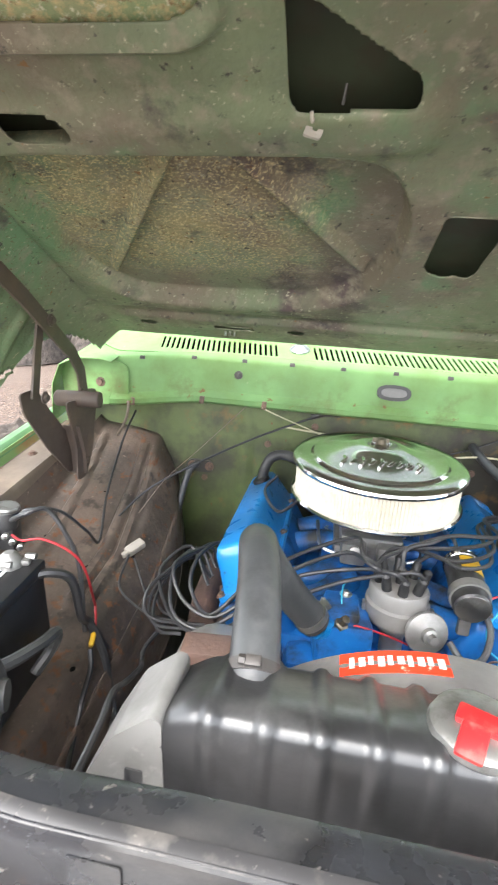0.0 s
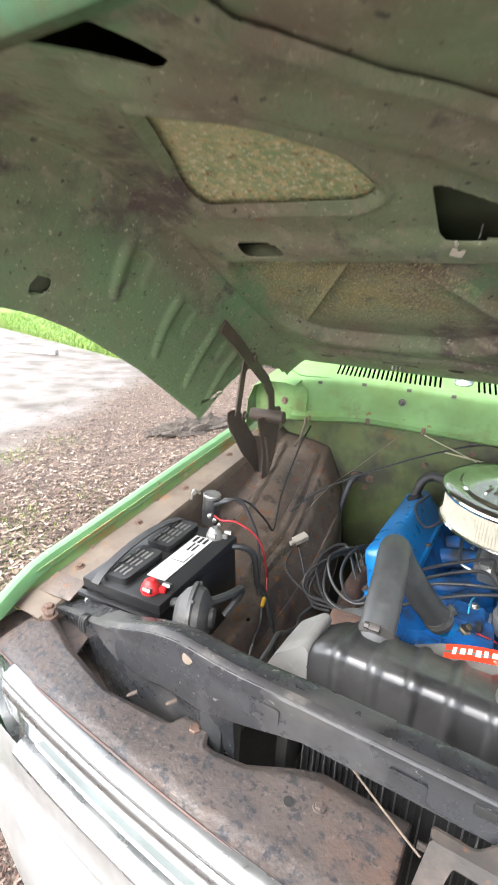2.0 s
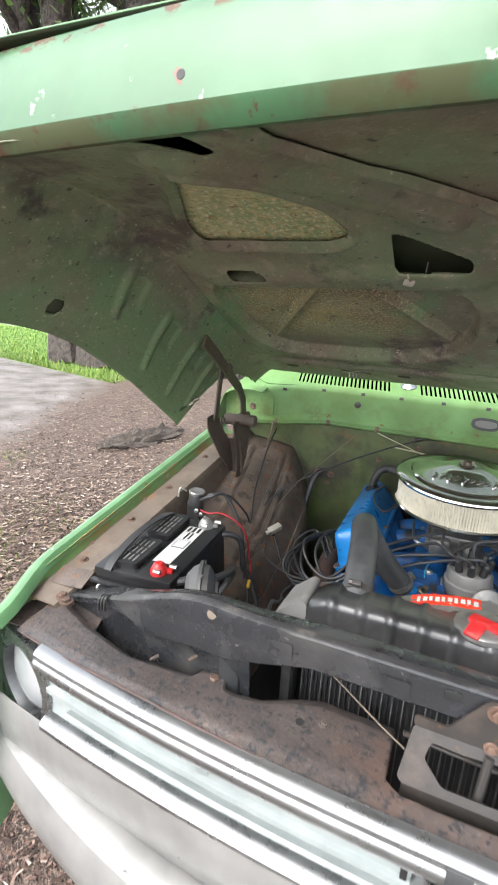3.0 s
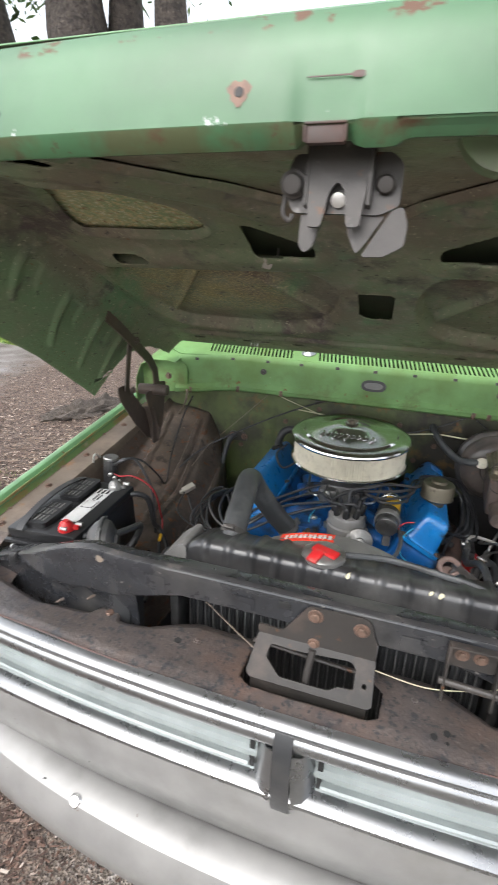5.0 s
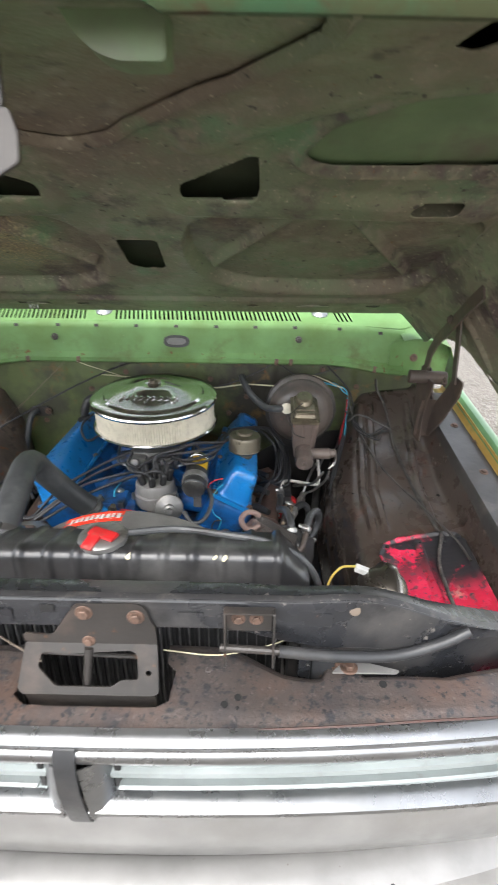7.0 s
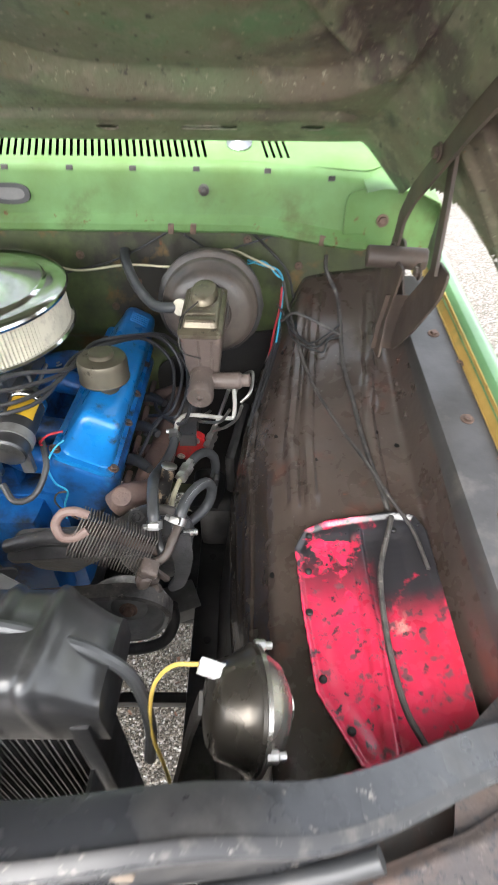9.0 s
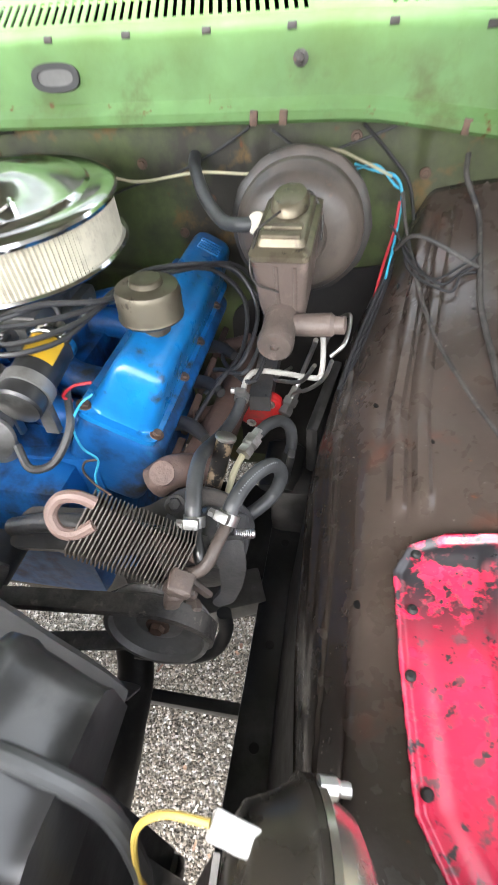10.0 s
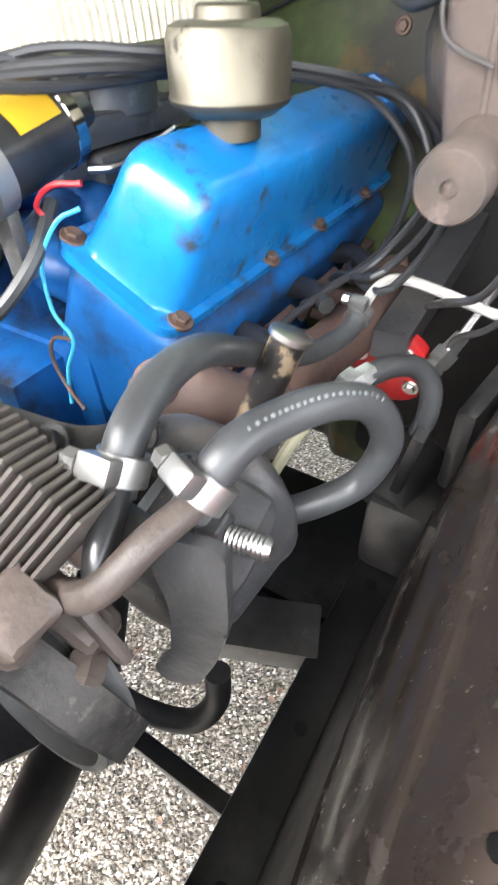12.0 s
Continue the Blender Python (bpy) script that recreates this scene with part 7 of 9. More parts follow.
tube(bm, [(0.349, 1.229, 0.943), (0.338, 1.20, 0.926), (0.330, 1.16, 0.896)], 0.0048, 10)
part("pipe", bm, "wirecream", h3)
bm = bmesh.new()
tube(bm, [(0.403, 1.424, 0.913), (0.414, 1.440, 0.942), (0.428, 1.440, 0.985), (0.434, 1.41, 1.02)], 0.0042, 8)
part("pipe", bm, "steel", h3)
ft = thing("filler_tube", (0.335, 1.17, 0.85), "rusty filler tube with flaking dark paint", "tube")
bm = bmesh.new()
lathe(bm, [(0.0112, -0.17), (0.0112, 0.0), (0.0128, 0.002), (0.0128, 0.005), (0.0105, 0.006), (0.0098, -0.05), (0.0, -0.05)], (0.3415, 1.175, 1.020), (0.24, 0.32, 0.88), 20)
part("tube", bm, "flaky", ft)
bm = bmesh.new()
lathe(bm, [(0.0114, 0.0005), (0.0134, 0.002), (0.0134, 0.0055), (0.0108, 0.0065)], (0.3415, 1.175, 1.020), (0.24, 0.32, 0.88), 20)
part("rim", bm, "steel", ft)
# low pressure hose under the pump
wire("pump_hose", [(0.336, 1.078, 0.760), (0.336, 1.070, 0.715), (0.315, 1.055, 0.675), (0.27, 1.04, 0.672), (0.20, 1.03, 0.69)], 0.011, "rubber", "black hose hanging under the steering pump", "hose", "", 12)
wire("lower_radiator_hose", [(0.165, 0.83, 0.45), (0.173, 0.90, 0.50), (0.178, 0.96, 0.55), (0.180, 1.035, 0.61), (0.15, 1.12, 0.70)], 0.030, "rubber", "thick black lower radiator hose", "radiator hose", "", 18)

# ---- steering shaft and box ----
sb = thing("steering_box", (0.36, 1.45, 0.62), "black steering box with a red coupling", "steering box")
bm = bmesh.new()
rbox(bm, (0.09, 0.13, 0.13), (0.405, 1.41, 0.66), 0.02)
lathe(bm, [(0.040, 0), (0.040, 0.09), (0.026, 0.10)], (0.375, 1.37, 0.70), (0.1, 0.85, 0.45), 20)
part("housing", bm, "rad", sb)
# added black plate for the bay's shade before the firewall, and a strap
bm = bmesh.new()
rbox(bm, (0.024, 0.20, 0.12), (0.452, 1.49, 0.800), 0.010, (4, 0, -10))
rbox(bm, (0.012, 0.016, 0.13), (0.404, 1.302, 0.842), 0.004, (22, 8, 0))
part("fill_plate_and_strap", bm, "rad", sb)
SAX = (0.04, 0.95, 0.16)
sm = turn_to(SAX, (0.342, 1.412, 0.870))
bm = bmesh.new()
lathe(bm, [(0.010, -0.010), (0.040, -0.010), (0.047, -0.006), (0.048, 0.0), (0.047, 0.008), (0.040, 0.012), (0.010, 0.012)], sm @ V3(0, 0, 0), SAX, 28, lambda a, h: -0.10 * (math.cos(2 * a) > 0.3))
part("coupling", bm, "redplastic", sb, "red steering coupling")
for a in (0.4, 2.2, 3.6, 5.3):
    bolt(sb, sm @ V3(0.033 * math.cos(a), 0.033 * math.sin(a), -0.010), -V3(*SAX), 0.006, "steel")
bm = bmesh.new()
sweep(bm, [(-0.018, -0.015), (0.018, -0.015), (0.018, 0.015), (-0.018, 0.015)], [0, 1], lambda i, u, v: V3((0.345, 0.350)[i] + u, (1.384, 1.660)[i], (0.906, 0.945)[i] + v))
part("shaft", bm, "greycast", sb, "dark grey square steering shaft")

# ---- brake booster and master cylinder ----
bb = thing("brake_booster", (0.393, 1.60, 1.01), "dusty black vacuum brake booster on the firewall", "brake booster")
bm = bmesh.new()
BAX = (0.0, -1.0, 0.06)
lathe(bm, [(0.080, -0.03), (0.104, -0.02), (0.110, 0.0), (0.108, 0.016), (0.110, 0.018), (0.111, 0.026), (0.106, 0.030), (0.093, 0.031)], (0.393, 1.605, 1.120), BAX, 64, lambda a, h: 0.016 * (math.cos(12 * a) > 0.55) * (0.017 < h < 0.028))
part("rear_shell", bm, "booster", bb)
bm = bmesh.new()
lathe(bm, [(0.100, 0.026), (0.0995, 0.046), (0.096, 0.053), (0.092, 0.056), (0.090, 0.062), (0.080, 0.071), (0.062, 0.077), (0.046, 0.079), (0.042, 0.086), (0.0, 0.087)], (0.393, 1.605, 1.120), BAX, 64)
part("front_shell", bm, "boosterface", bb, "dusty brown dished front shell")
bm = bmesh.new()
lathe(bm, [(0.016, 0.0), (0.016, 0.010), (0.013, 0.011), (0.0, 0.015)], (0.345, 1.487, 1.158), (-0.35, -0.85, 0.3), 18)
part("check_valve", bm, "paper", bb, "cream plastic check valve")
bm = bmesh.new()
tube(bm, [(0.340, 1.488, 1.158), (0.312, 1.490, 1.155), (0.280, 1.520, 1.150), (0.240, 1.580, 1.165), (0.212, 1.640, 1.190), (0.205, 1.672, 1.200)], 0.0105, 12)
part("vacuum_hose", bm, "hose", bb, "grey vacuum hose")
nudge(bb, 0.0, -0.022, 0.016)
mc = thing("master_cylinder", (0.393, 1.42, 1.02), "brown-grey cast master cylinder with a wire-clipped lid", "master cylinder")
MT = Matrix.Translation((0.391, 1.424, 1.148)) @ pose(0, 0, 0, 7, 0, -2)
bm = bmesh.new()
rings = []
for v, a, b in ((-0.085, 0.026, 0.060), (-0.04, 0.032, 0.070), (0.0, 0.035, 0.078), (0.030, 0.037, 0.082), (0.036, 0.038, 0.084)):
    rings.append([bm.verts.new(MT @ V3(p, q, v)) for p, q in rounded([(-a, -b), (a, -b), (a, b * 0.9), (-a, b * 0.9)], 0.011)])
for a, b in zip(rings, rings[1:]):
    for i in range(len(a)):
        bm.faces.new((a[i], a[(i + 1) % len(a)], b[(i + 1) % len(a)], b[i]))
bm.faces.new(rings[0][::-1])
bm.faces.new(rings[-1])
lathe(bm, [(0.025, -0.02), (0.0235, 0.140), (0.023, 0.155), (0.0245, 0.157), (0.0245, 0.171), (0.022, 0.175), (0.006, 0.175), (0.005, 0.171), (0.0, 0.171)], MT @ V3(0, 0.04, -0.055), MT.to_3x3() @ V3(0, -1, 0.0), 28)
part("casting", bm, "master", mc)
for p in (-0.004, 0.020):
    bm = bmesh.new()
    tube(bm, [MT @ V3(p * k, q, v) for k, q, v in ((0.8, -0.0600, -0.080), (0.9, -0.0690, -0.040), (1.0, -0.0770, 0.0), (1.0, -0.0810, 0.030))], 0.0030, 10)
    part("casting_rib", bm, "master", mc)
bm = bmesh.new()
rings = []
for v, k in ((0.0365, 0.98), (0.043, 0.98), (0.045, 0.94), (0.048, 0.80), (0.056, 0.74), (0.058, 0.68)):
    rings.append([bm.verts.new(MT @ V3(p * k, q * k, v)) for p, q in rounded([(-0.040, -0.085), (0.040, -0.085), (0.040, 0.077), (-0.040, 0.077)], 0.011)])
for a, b in zip(rings, rings[1:]):
    for i in range(len(a)):
        bm.faces.new((a[i], a[(i + 1) % len(a)], b[(i + 1) % len(a)], b[i]))
bm.faces.new(rings[-1])
bm.faces.new(rings[0][::-1])
part("lid", bm, "mclid", mc, "stamped gold-brown lid")
bm = bmesh.new()
got = []
for v, k in ((0.0585, 1.0), (0.068, 0.94), (0.073, 0.80), (0.0745, 0.5)):
    got.append([bm.verts.new(MT @ V3(0.026 * k * math.cos(t), 0.022 + 0.040 * k * math.sin(t), v)) for t in ang])
for a, b in zip(got, got[1:]):
    for i in range(40):
        bm.faces.new((a[i], a[(i + 1) % 40], b[(i + 1) % 40], b[i]))
bm.faces.new(got[-1])
bm.faces.new(got[0][::-1])
part("lid_dome", bm, "mclid", mc)
for q in (-0.058, -0.036):
    bm = bmesh.new()
    rbox(bm, (0.050, 0.012, 0.006), (0, 0, 0), 0.003)
    bmesh.ops.transform(bm, matrix=MT @ pose(0, q, 0.0585), verts=bm.verts)
    part("lid_rib", bm, "mclid", mc)
bm = bmesh.new()
tube(bm, [MT @ V3(*q) for q in ((-0.040, -0.02, 0.0), (-0.041, -0.03, 0.035), (-0.030, -0.045, 0.060), (0.0, 0.0, 0.067), (0.020, 0.050, 0.064), (0.040, 0.045, 0.035), (0.041, 0.03, 0.005))], 0.0016, 8)
tube(bm, [MT @ V3(*q) for q in ((-0.030, -0.045, 0.060), (-0.036, -0.082, 0.035), (-0.03, -0.088, 0.010), (0.0, -0.086, -0.004))], 0.0016, 8)
part("wire_bail", bm, "potmetal", mc)
bm = bmesh.new()
lathe(bm, [(0.015, 0), (0.016, 0.05), (0.012, 0.055), (0.012, 0.068), (0.007, 0.07)], MT @ V3(0.020, -0.085, -0.055), (1, -0.1, 0.1), 18)
part("switch_port", bm, "master", mc)
for pts in (((0.460, 1.338, 1.040), (0.478, 1.345, 1.060), (0.482, 1.39, 1.075), (0.462, 1.42, 1.045), (0.445, 1.45, 0.98)), ((0.462, 1.335, 1.035), (0.452, 1.34, 1.00), (0.428, 1.37, 0.955), (0.405, 1.39, 0.93), (0.395, 1.41, 0.90)), ((0.44, 1.30, 1.05), (0.420, 1.33, 1.00), (0.39, 1.36, 0.975), (0.37, 1.40, 0.95), (0.39, 1.46, 0.93))):
    wire("brake_line", pts, 0.0032, "steel", "bent steel brake line below the master cylinder", "brake line", "brake lines")

# ---- frame and crossmembers below ----
for s in (-1, 1):
    fr = thing("frame_rail", (s * 0.40, 1.2, 0.35), "black steel chassis rail", "frame rail", "frame rails")
    bm = bmesh.new()
    rbox(bm, (0.075, 2.1, 0.15), (s * 0.383, 1.70, 0.405), 0.006)
    part("rail", bm, "rad", fr)
    for y in (0.98, 1.16, 1.40):
        bm = bmesh.new()
        lathe(bm, [(0.0, 0.001), (0.009, 0.001), (0.009, -0.003)], (s * 0.383, y, 0.481), (0, 0, 1), 14)
        part("rail_hole", bm, "black", fr)
cm = thing("crossmember", (0, 1.2, 0.35), "black steel axle crossmember under the engine", "crossmember")
bm = bmesh.new()
rbox(bm, (0.74, 0.10, 0.09), (0.0, 1.32, 0.40), 0.012)
part("beam", bm, "rad", cm)
bm = bmesh.new()
rbox(bm, (0.70, 0.27, 0.06), (0.0, 1.455, 0.43), 0.015)
part("rear_beam", bm, "rad", cm)
bm = bmesh.new()
rbox(bm, (0.15, 0.085, 0.05), (0.278, 1.262, 0.458), 0.006, (0, 0, 22))
part("spring_seat", bm, "dustgrey", cm, "dusty grey box bracket")
bm = bmesh.new()
rbox(bm, (0.70, 0.024, 0.026), (0.0, 1.052, 0.415), 0.004)
part("drag_link", bm, "rad", cm)


# ---- battery and passenger side ----
ba = thing("battery", (-0.637, 0.90, 0.875), "black car battery with white label and red terminal clamp", "battery")
BM = Matrix.Translation((-0.640, 0.905, 1.012)) @ pose(0, 0, 0, 3, -2, 2)


def on_battery(bm):
    bmesh.ops.transform(bm, matrix=BM, verts=bm.verts)
    return bm


bm = bmesh.new()
rbox(bm, (0.176, 0.262, 0.165), (0, 0, -0.005), 0.006)
part("case", on_battery(bm), "plastic", ba)
bm = bmesh.new()
rbox(bm, (0.182, 0.268, 0.022), (0, 0, 0.086), 0.005)
part("lid", on_battery(bm), "plastic", ba)
for y in (-0.062, 0.066):
    bm = bmesh.new()
    plate(bm, rounded([(-0.030, -0.056), (0.030, -0.056), (0.030, 0.056), (-0.030, 0.056)], 0.012), 0.013, pose(-0.028, y, 0.097))
    vent = part("vent_cap", on_battery(bm), "plastic", ba, "black vent cap with raised white lettering bars")
    for k in range(4):
        for j in range(3):
            bm = bmesh.new()
            rbox(bm, (0.004, 0.020 + 0.004 * ((j + k) % 2), 0.0012), (-0.045 + 0.011 * k, y - 0.032 + 0.030 * j, 0.1106), 0)
            part("letter_bar", on_battery(bm), "grime", vent)
bm = bmesh.new()
rbox(bm, (0.042, 0.165, 0.0012), (0.034, 0.010, 0.0982), 0)
lab = part("label", on_battery(bm), "white", ba, "white paper label with black print")
for x, y, w_, h_ in ((0.022, 0.078, 0.006, 0.022), (0.034, 0.078, 0.006, 0.022), (0.046, 0.078, 0.006, 0.020), (0.030, 0.048, 0.004, 0.030), (0.040, 0.048, 0.004, 0.028)):
    bm = bmesh.new()
    rbox(bm, (w_, h_, 0.0008), (x, y, 0.0992), 0)
    part("print_bar", on_battery(bm), "black", lab)
bm = bmesh.new()
rbox(bm, (0.030, 0.036, 0.0008), (0.036, 0.010, 0.0992), 0)
part("print_box", on_battery(bm), "black", lab)
bm = bmesh.new()
rbox(bm, (0.027, 0.033, 0.0008), (0.036, 0.010, 0.0996), 0)
part("print_blank", on_battery(bm), "white", lab)
for s, y, material, label in ((1, -0.105, "redplastic", "red positive terminal clamp"), (-1, 0.108, "steelgrey", "grey negative terminal clamp")):
    bm = bmesh.new()
    lathe(bm, [(0.018, 0), (0.019, 0.004), (0.018, 0.012), (0.014, 0.018), (0.012, 0.022), (0.007, 0.026), (0.0, 0.026)], (0.050, y, 0.094), (0, 0, 1), 20)
    rbox(bm, (0.030, 0.012, 0.010), (0.064, y + 0.004, 0.102), 0.004, (0, 0, 10))
    te = part("terminal", on_battery(bm), material, ba, label)
    for k in (-1, 1):
        bm = bmesh.new()
        lathe(bm, [(0.0, -0.008), (0.0052, -0.008), (0.0052, 0.008), (0.0, 0.008)], (0.050 + 0.022 * (k > 0) + 0.004, y + k * 0.014, 0.107), (1, 0, 0), 6)
        part("clamp_bolt", on_battery(bm), "potsteel", te)
bm = bmesh.new()
sweep(bm, [(-0.009, 0), (0.009, 0), (0.009, 0.003), (-0.009, 0.003)], np.linspace(0, 1, 20), lambda t, u, v: BM @ V3(-0.052 + u, -0.140 + 0.28 * t, 0.096 + 0.030 * math.sin(math.pi * t) ** 0.6 + v))
part("carry_strap", bm, "rubber", ba, "black carrying strap")
bm = bmesh.new()
rbox(bm, (0.15, 0.010, 0.020), (-0.005, -0.139, 0.045), 0.003)
rbox(bm, (0.19, 0.012, 0.008), (0, -0.140, 0.068), 0.002)
part("front_ledge", on_battery(bm), "plastic", ba)
bm = bmesh.new()
lathe(bm, [(0.010, 0), (0.010, 0.002), (0.006, 0.004), (0, 0.004)], (-0.080, -0.134, 0.045), (0, -1, 0), 16)
part("plug", on_battery(bm), "white", ba)
bm = bmesh.new()
lathe(bm, [(0.010, 0), (0.009, 0.001), (0, 0.001)], (-0.066, -0.085, 0.0972), (0, 0, 1), 16)
part("sticker", on_battery(bm), "white", ba)
tr = thing("battery_tray", (-0.64, 0.90, 0.86), "rusty steel battery tray on the inner fender", "battery tray")
bm = bmesh.new()
rbox(bm, (0.22, 0.31, 0.008), (-0.640, 0.900, 0.893), 0.002)
rbox(bm, (0.22, 0.006, 0.04), (-0.640, 0.745, 0.908), 0.002)
part("tray", bm, "brown", tr)

so = thing("starter_relay", (-0.684, 1.12, 1.07), "black starter relay with chrome cap on the inner fender", "relay")
bm = bmesh.new()
lathe(bm, [(0.020, -0.03), (0.022, 0.0), (0.020, 0.004)], (-0.684, 1.12, 1.128), (0.1, 0.0, 1), 24)
rbox(bm, (0.040, 0.030, 0.06), (-0.696, 1.135, 1.075), 0.006)
part("body", bm, "rad", so)
bm = bmesh.new()
lathe(bm, [(0.0225, 0.002), (0.023, 0.007), (0.021, 0.010), (0.0, 0.011)], (-0.684, 1.12, 1.129), (0.1, 0.0, 1), 24)
part("cap", bm, "potsteel", so, "bright metal cap")
for k in range(3):
    bm = bmesh.new()
    lathe(bm, [(0.006, 0), (0.006, 0.012), (0.003, 0.013), (0.003, 0.02)], (-0.668 + 0.014 * k, 1.092, 1.095 - 0.008 * k), (0.4, -1, 0.2), 6)
    part("terminal", bm, "steel", so)
bm = bmesh.new()
tube(bm, [(-0.705, 1.10, 1.14), (-0.718, 1.09, 1.15), (-0.722, 1.085, 1.125)], 0.003, 8)
part("tab", bm, "steel", so)

hl_ = thing("horn", (-0.475, 0.78, 1.03), "dusty black round horn beside the battery", "horn", "horns")
bm = bmesh.new()
HA, HB = (0.92, 0.36, 0.02), (-0.486, 0.785, 1.102)
lathe(bm, [(0.010, -0.030), (0.030, -0.028), (0.044, -0.016), (0.050, -0.004), (0.056, -0.002), (0.056, 0.004), (0.050, 0.006), (0.046, 0.016), (0.030, 0.026), (0.018, 0.028), (0.016, 0.034), (0.0, 0.034)], HB, HA, 40)
part("body", bm, "hornblack", hl_)
for k in range(6):
    a = 2 * math.pi * k / 6
    bolt(hl_, turn_to(HA, HB) @ V3(0.0525 * math.cos(a), 0.0525 * math.sin(a), 0.004), HA, 0.004, "hornblack", False)
bm = bmesh.new()
sweep(bm, [(-0.011, -0.002), (0.011, -0.002), (0.011, 0.002), (-0.011, 0.002)], [0, 1, 2], lambda i, u, v: V3((-0.470, -0.455, -0.45)[i] + u, (0.80, 0.75, 0.70)[i] + v, (1.085, 1.05, 1.02)[i]))
part("bracket", bm, "blacksteel", hl_)

hr = thing("horn", (0.475, 0.775, 1.0), "shiny grey round horn with a white connector", "horn", "horns")
HR, HC = (0.86, 0.10, -0.22), (0.482, 0.778, 1.085)
bm = bmesh.new()
lathe(bm, [(0.012, -0.042), (0.032, -0.040), (0.042, -0.033), (0.049, -0.015), (0.054, -0.006), (0.058, -0.004), (0.058, 0.000)], HC, HR, 44)
part("back_shell", bm, "hornback", hr, "dark bronze horn back")
bm = bmesh.new()
lathe(bm, [(0.0585, 0.0005), (0.0585, 0.005), (0.053, 0.007), (0.048, 0.015), (0.042, 0.025), (0.027, 0.034), (0.015, 0.036), (0.013, 0.041), (0.0, 0.042)], HC, HR, 44)
part("front_shell", bm, "hornchrome", hr, "bright scuffed horn front")
tm = turn_to(HR, HC)
for k in range(3):
    bm = bmesh.new()
    lathe(bm, [(0.006, 0), (0.006, 0.010), (0.004, 0.012), (0.004, 0.018)], tm @ V3(0.056 * math.cos(2.1 * k + 0.6), 0.056 * math.sin(2.1 * k + 0.6), 0.002), HR, 8)
    part("rivet", bm, "steel", hr)
bm = bmesh.new()
sweep(bm, [(-0.010, -0.002), (0.010, -0.002), (0.010, 0.002), (-0.010, 0.002)], [0, 1, 2, 3], lambda i, u, v: V3((0.435, 0.425, 0.405, 0.40)[i] + v, (0.78, 0.77, 0.735, 0.70)[i] + u, (1.09, 1.06, 0.98, 0.93)[i] + u * 0.3))
part("bracket", bm, "bracket", hr)
bm = bmesh.new()
rbox(bm, (0.030, 0.014, 0.010), (0.448, 0.795, 1.126), 0.002, (0, 18, -10))
part("connector", bm, "white", hr, "white plastic connector")
bm = bmesh.new()
tube(bm, [(0.434, 0.797, 1.133), (0.408, 0.797, 1.128), (0.388, 0.79, 1.095), (0.382, 0.775, 1.03), (0.395, 0.755, 0.96), (0.40, 0.73, 0.90)], 0.0021, 8)
part("lead", bm, "wireyellow", hr, "yellow horn wire")

nudge(hr, -0.006, -0.008, -0.002)

nudge(so, -0.022, 0.035, 0.0)

# ---- passenger side wiring ----
def on_shelf(x, y, up=0.008):
    return (x, y, shelf_height(x, y) + up)


wire("battery_cable", [(-0.572, 1.012, 1.098), (-0.545, 1.030, 1.100), (-0.525, 1.055, 1.075), on_shelf(-0.525, 1.08, 0.05), on_shelf(-0.52, 1.10, 0.02), on_shelf(-0.49, 1.09), on_shelf(-0.455, 1.05), (-0.43, 0.99, 0.86)], 0.0075, "plughose", "thick black battery cable", "cable")
wire("battery_cable", [(-0.560, 0.800, 1.088), (-0.535, 0.815, 1.092), (-0.510, 0.86, 1.075), (-0.498, 0.92, 1.062), (-0.503, 0.97, 1.045), (-0.520, 0.985, 1.005), (-0.535, 0.96, 0.975)], 0.0085, "hose", "thick grey battery cable beside the battery", "cable")
wire("relay_wire", [(-0.674, 1.122, 1.10), (-0.630, 1.085, 1.115), (-0.595, 1.09, 1.120), (-0.555, 1.10, 1.10), (-0.535, 1.115, 1.06), on_shelf(-0.53, 1.14, 0.02)], 0.0022, "wirered", "thin red wire from the starter relay", "wire")
wire("relay_wire", [(-0.680, 1.130, 1.125), (-0.640, 1.11, 1.150), (-0.61, 1.13, 1.155), (-0.575, 1.13, 1.11), (-0.548, 1.12, 1.06), on_shelf(-0.525, 1.09, 0.01)], 0.0042, "plughose", "black wires from the starter relay", "wire")
wire("relay_wire", [(-0.680, 1.140, 1.12), (-0.645, 1.13, 1.150), (-0.61, 1.17, 1.135), (-0.585, 1.22, 1.075), on_shelf(-0.60, 1.30, 0.02), on_shelf(-0.64, 1.42, 0.02), (-0.655, 1.55, 1.17), (-0.66, 1.64, 1.22)], 0.003, "plughose", "black wire running up the inner fender", "wire")
wire("relay_wire", [on_shelf(-0.53, 1.14, 0.02), on_shelf(-0.515, 1.11, 0.014), on_shelf(-0.512, 1.092, 0.012)], 0.0022, "wirered", "thin red wire with a yellow connector", "wire")
cy = thing("yellow_connector", (-0.511, 1.085, 0.96), "yellow crimp connector with black leads", "connector")
bm = bmesh.new()
p0, p1 = V3(*on_shelf(-0.512, 1.098, 0.012)), V3(*on_shelf(-0.505, 1.070, 0.012))
lathe(bm, [(0.0035, 0), (0.0048, 0.003), (0.0048, 0.022), (0.0035, 0.026)], p0, p1 - p0, 12)
part("sleeve", bm, "yellow", cy)
wire("relay_wire", [p1, on_shelf(-0.495, 1.05, 0.010), on_shelf(-0.488, 1.01, 0.010), on_shelf(-0.478, 0.96, 0.008), (-0.455, 0.90, 0.87)], 0.0045, "plughose", "black taped wire pair", "wire")
tg = thing("white_plug", (-0.531, 1.32, 0.98), "dirty white wiring plug lying on the inner fender", "plug")
bm = bmesh.new()
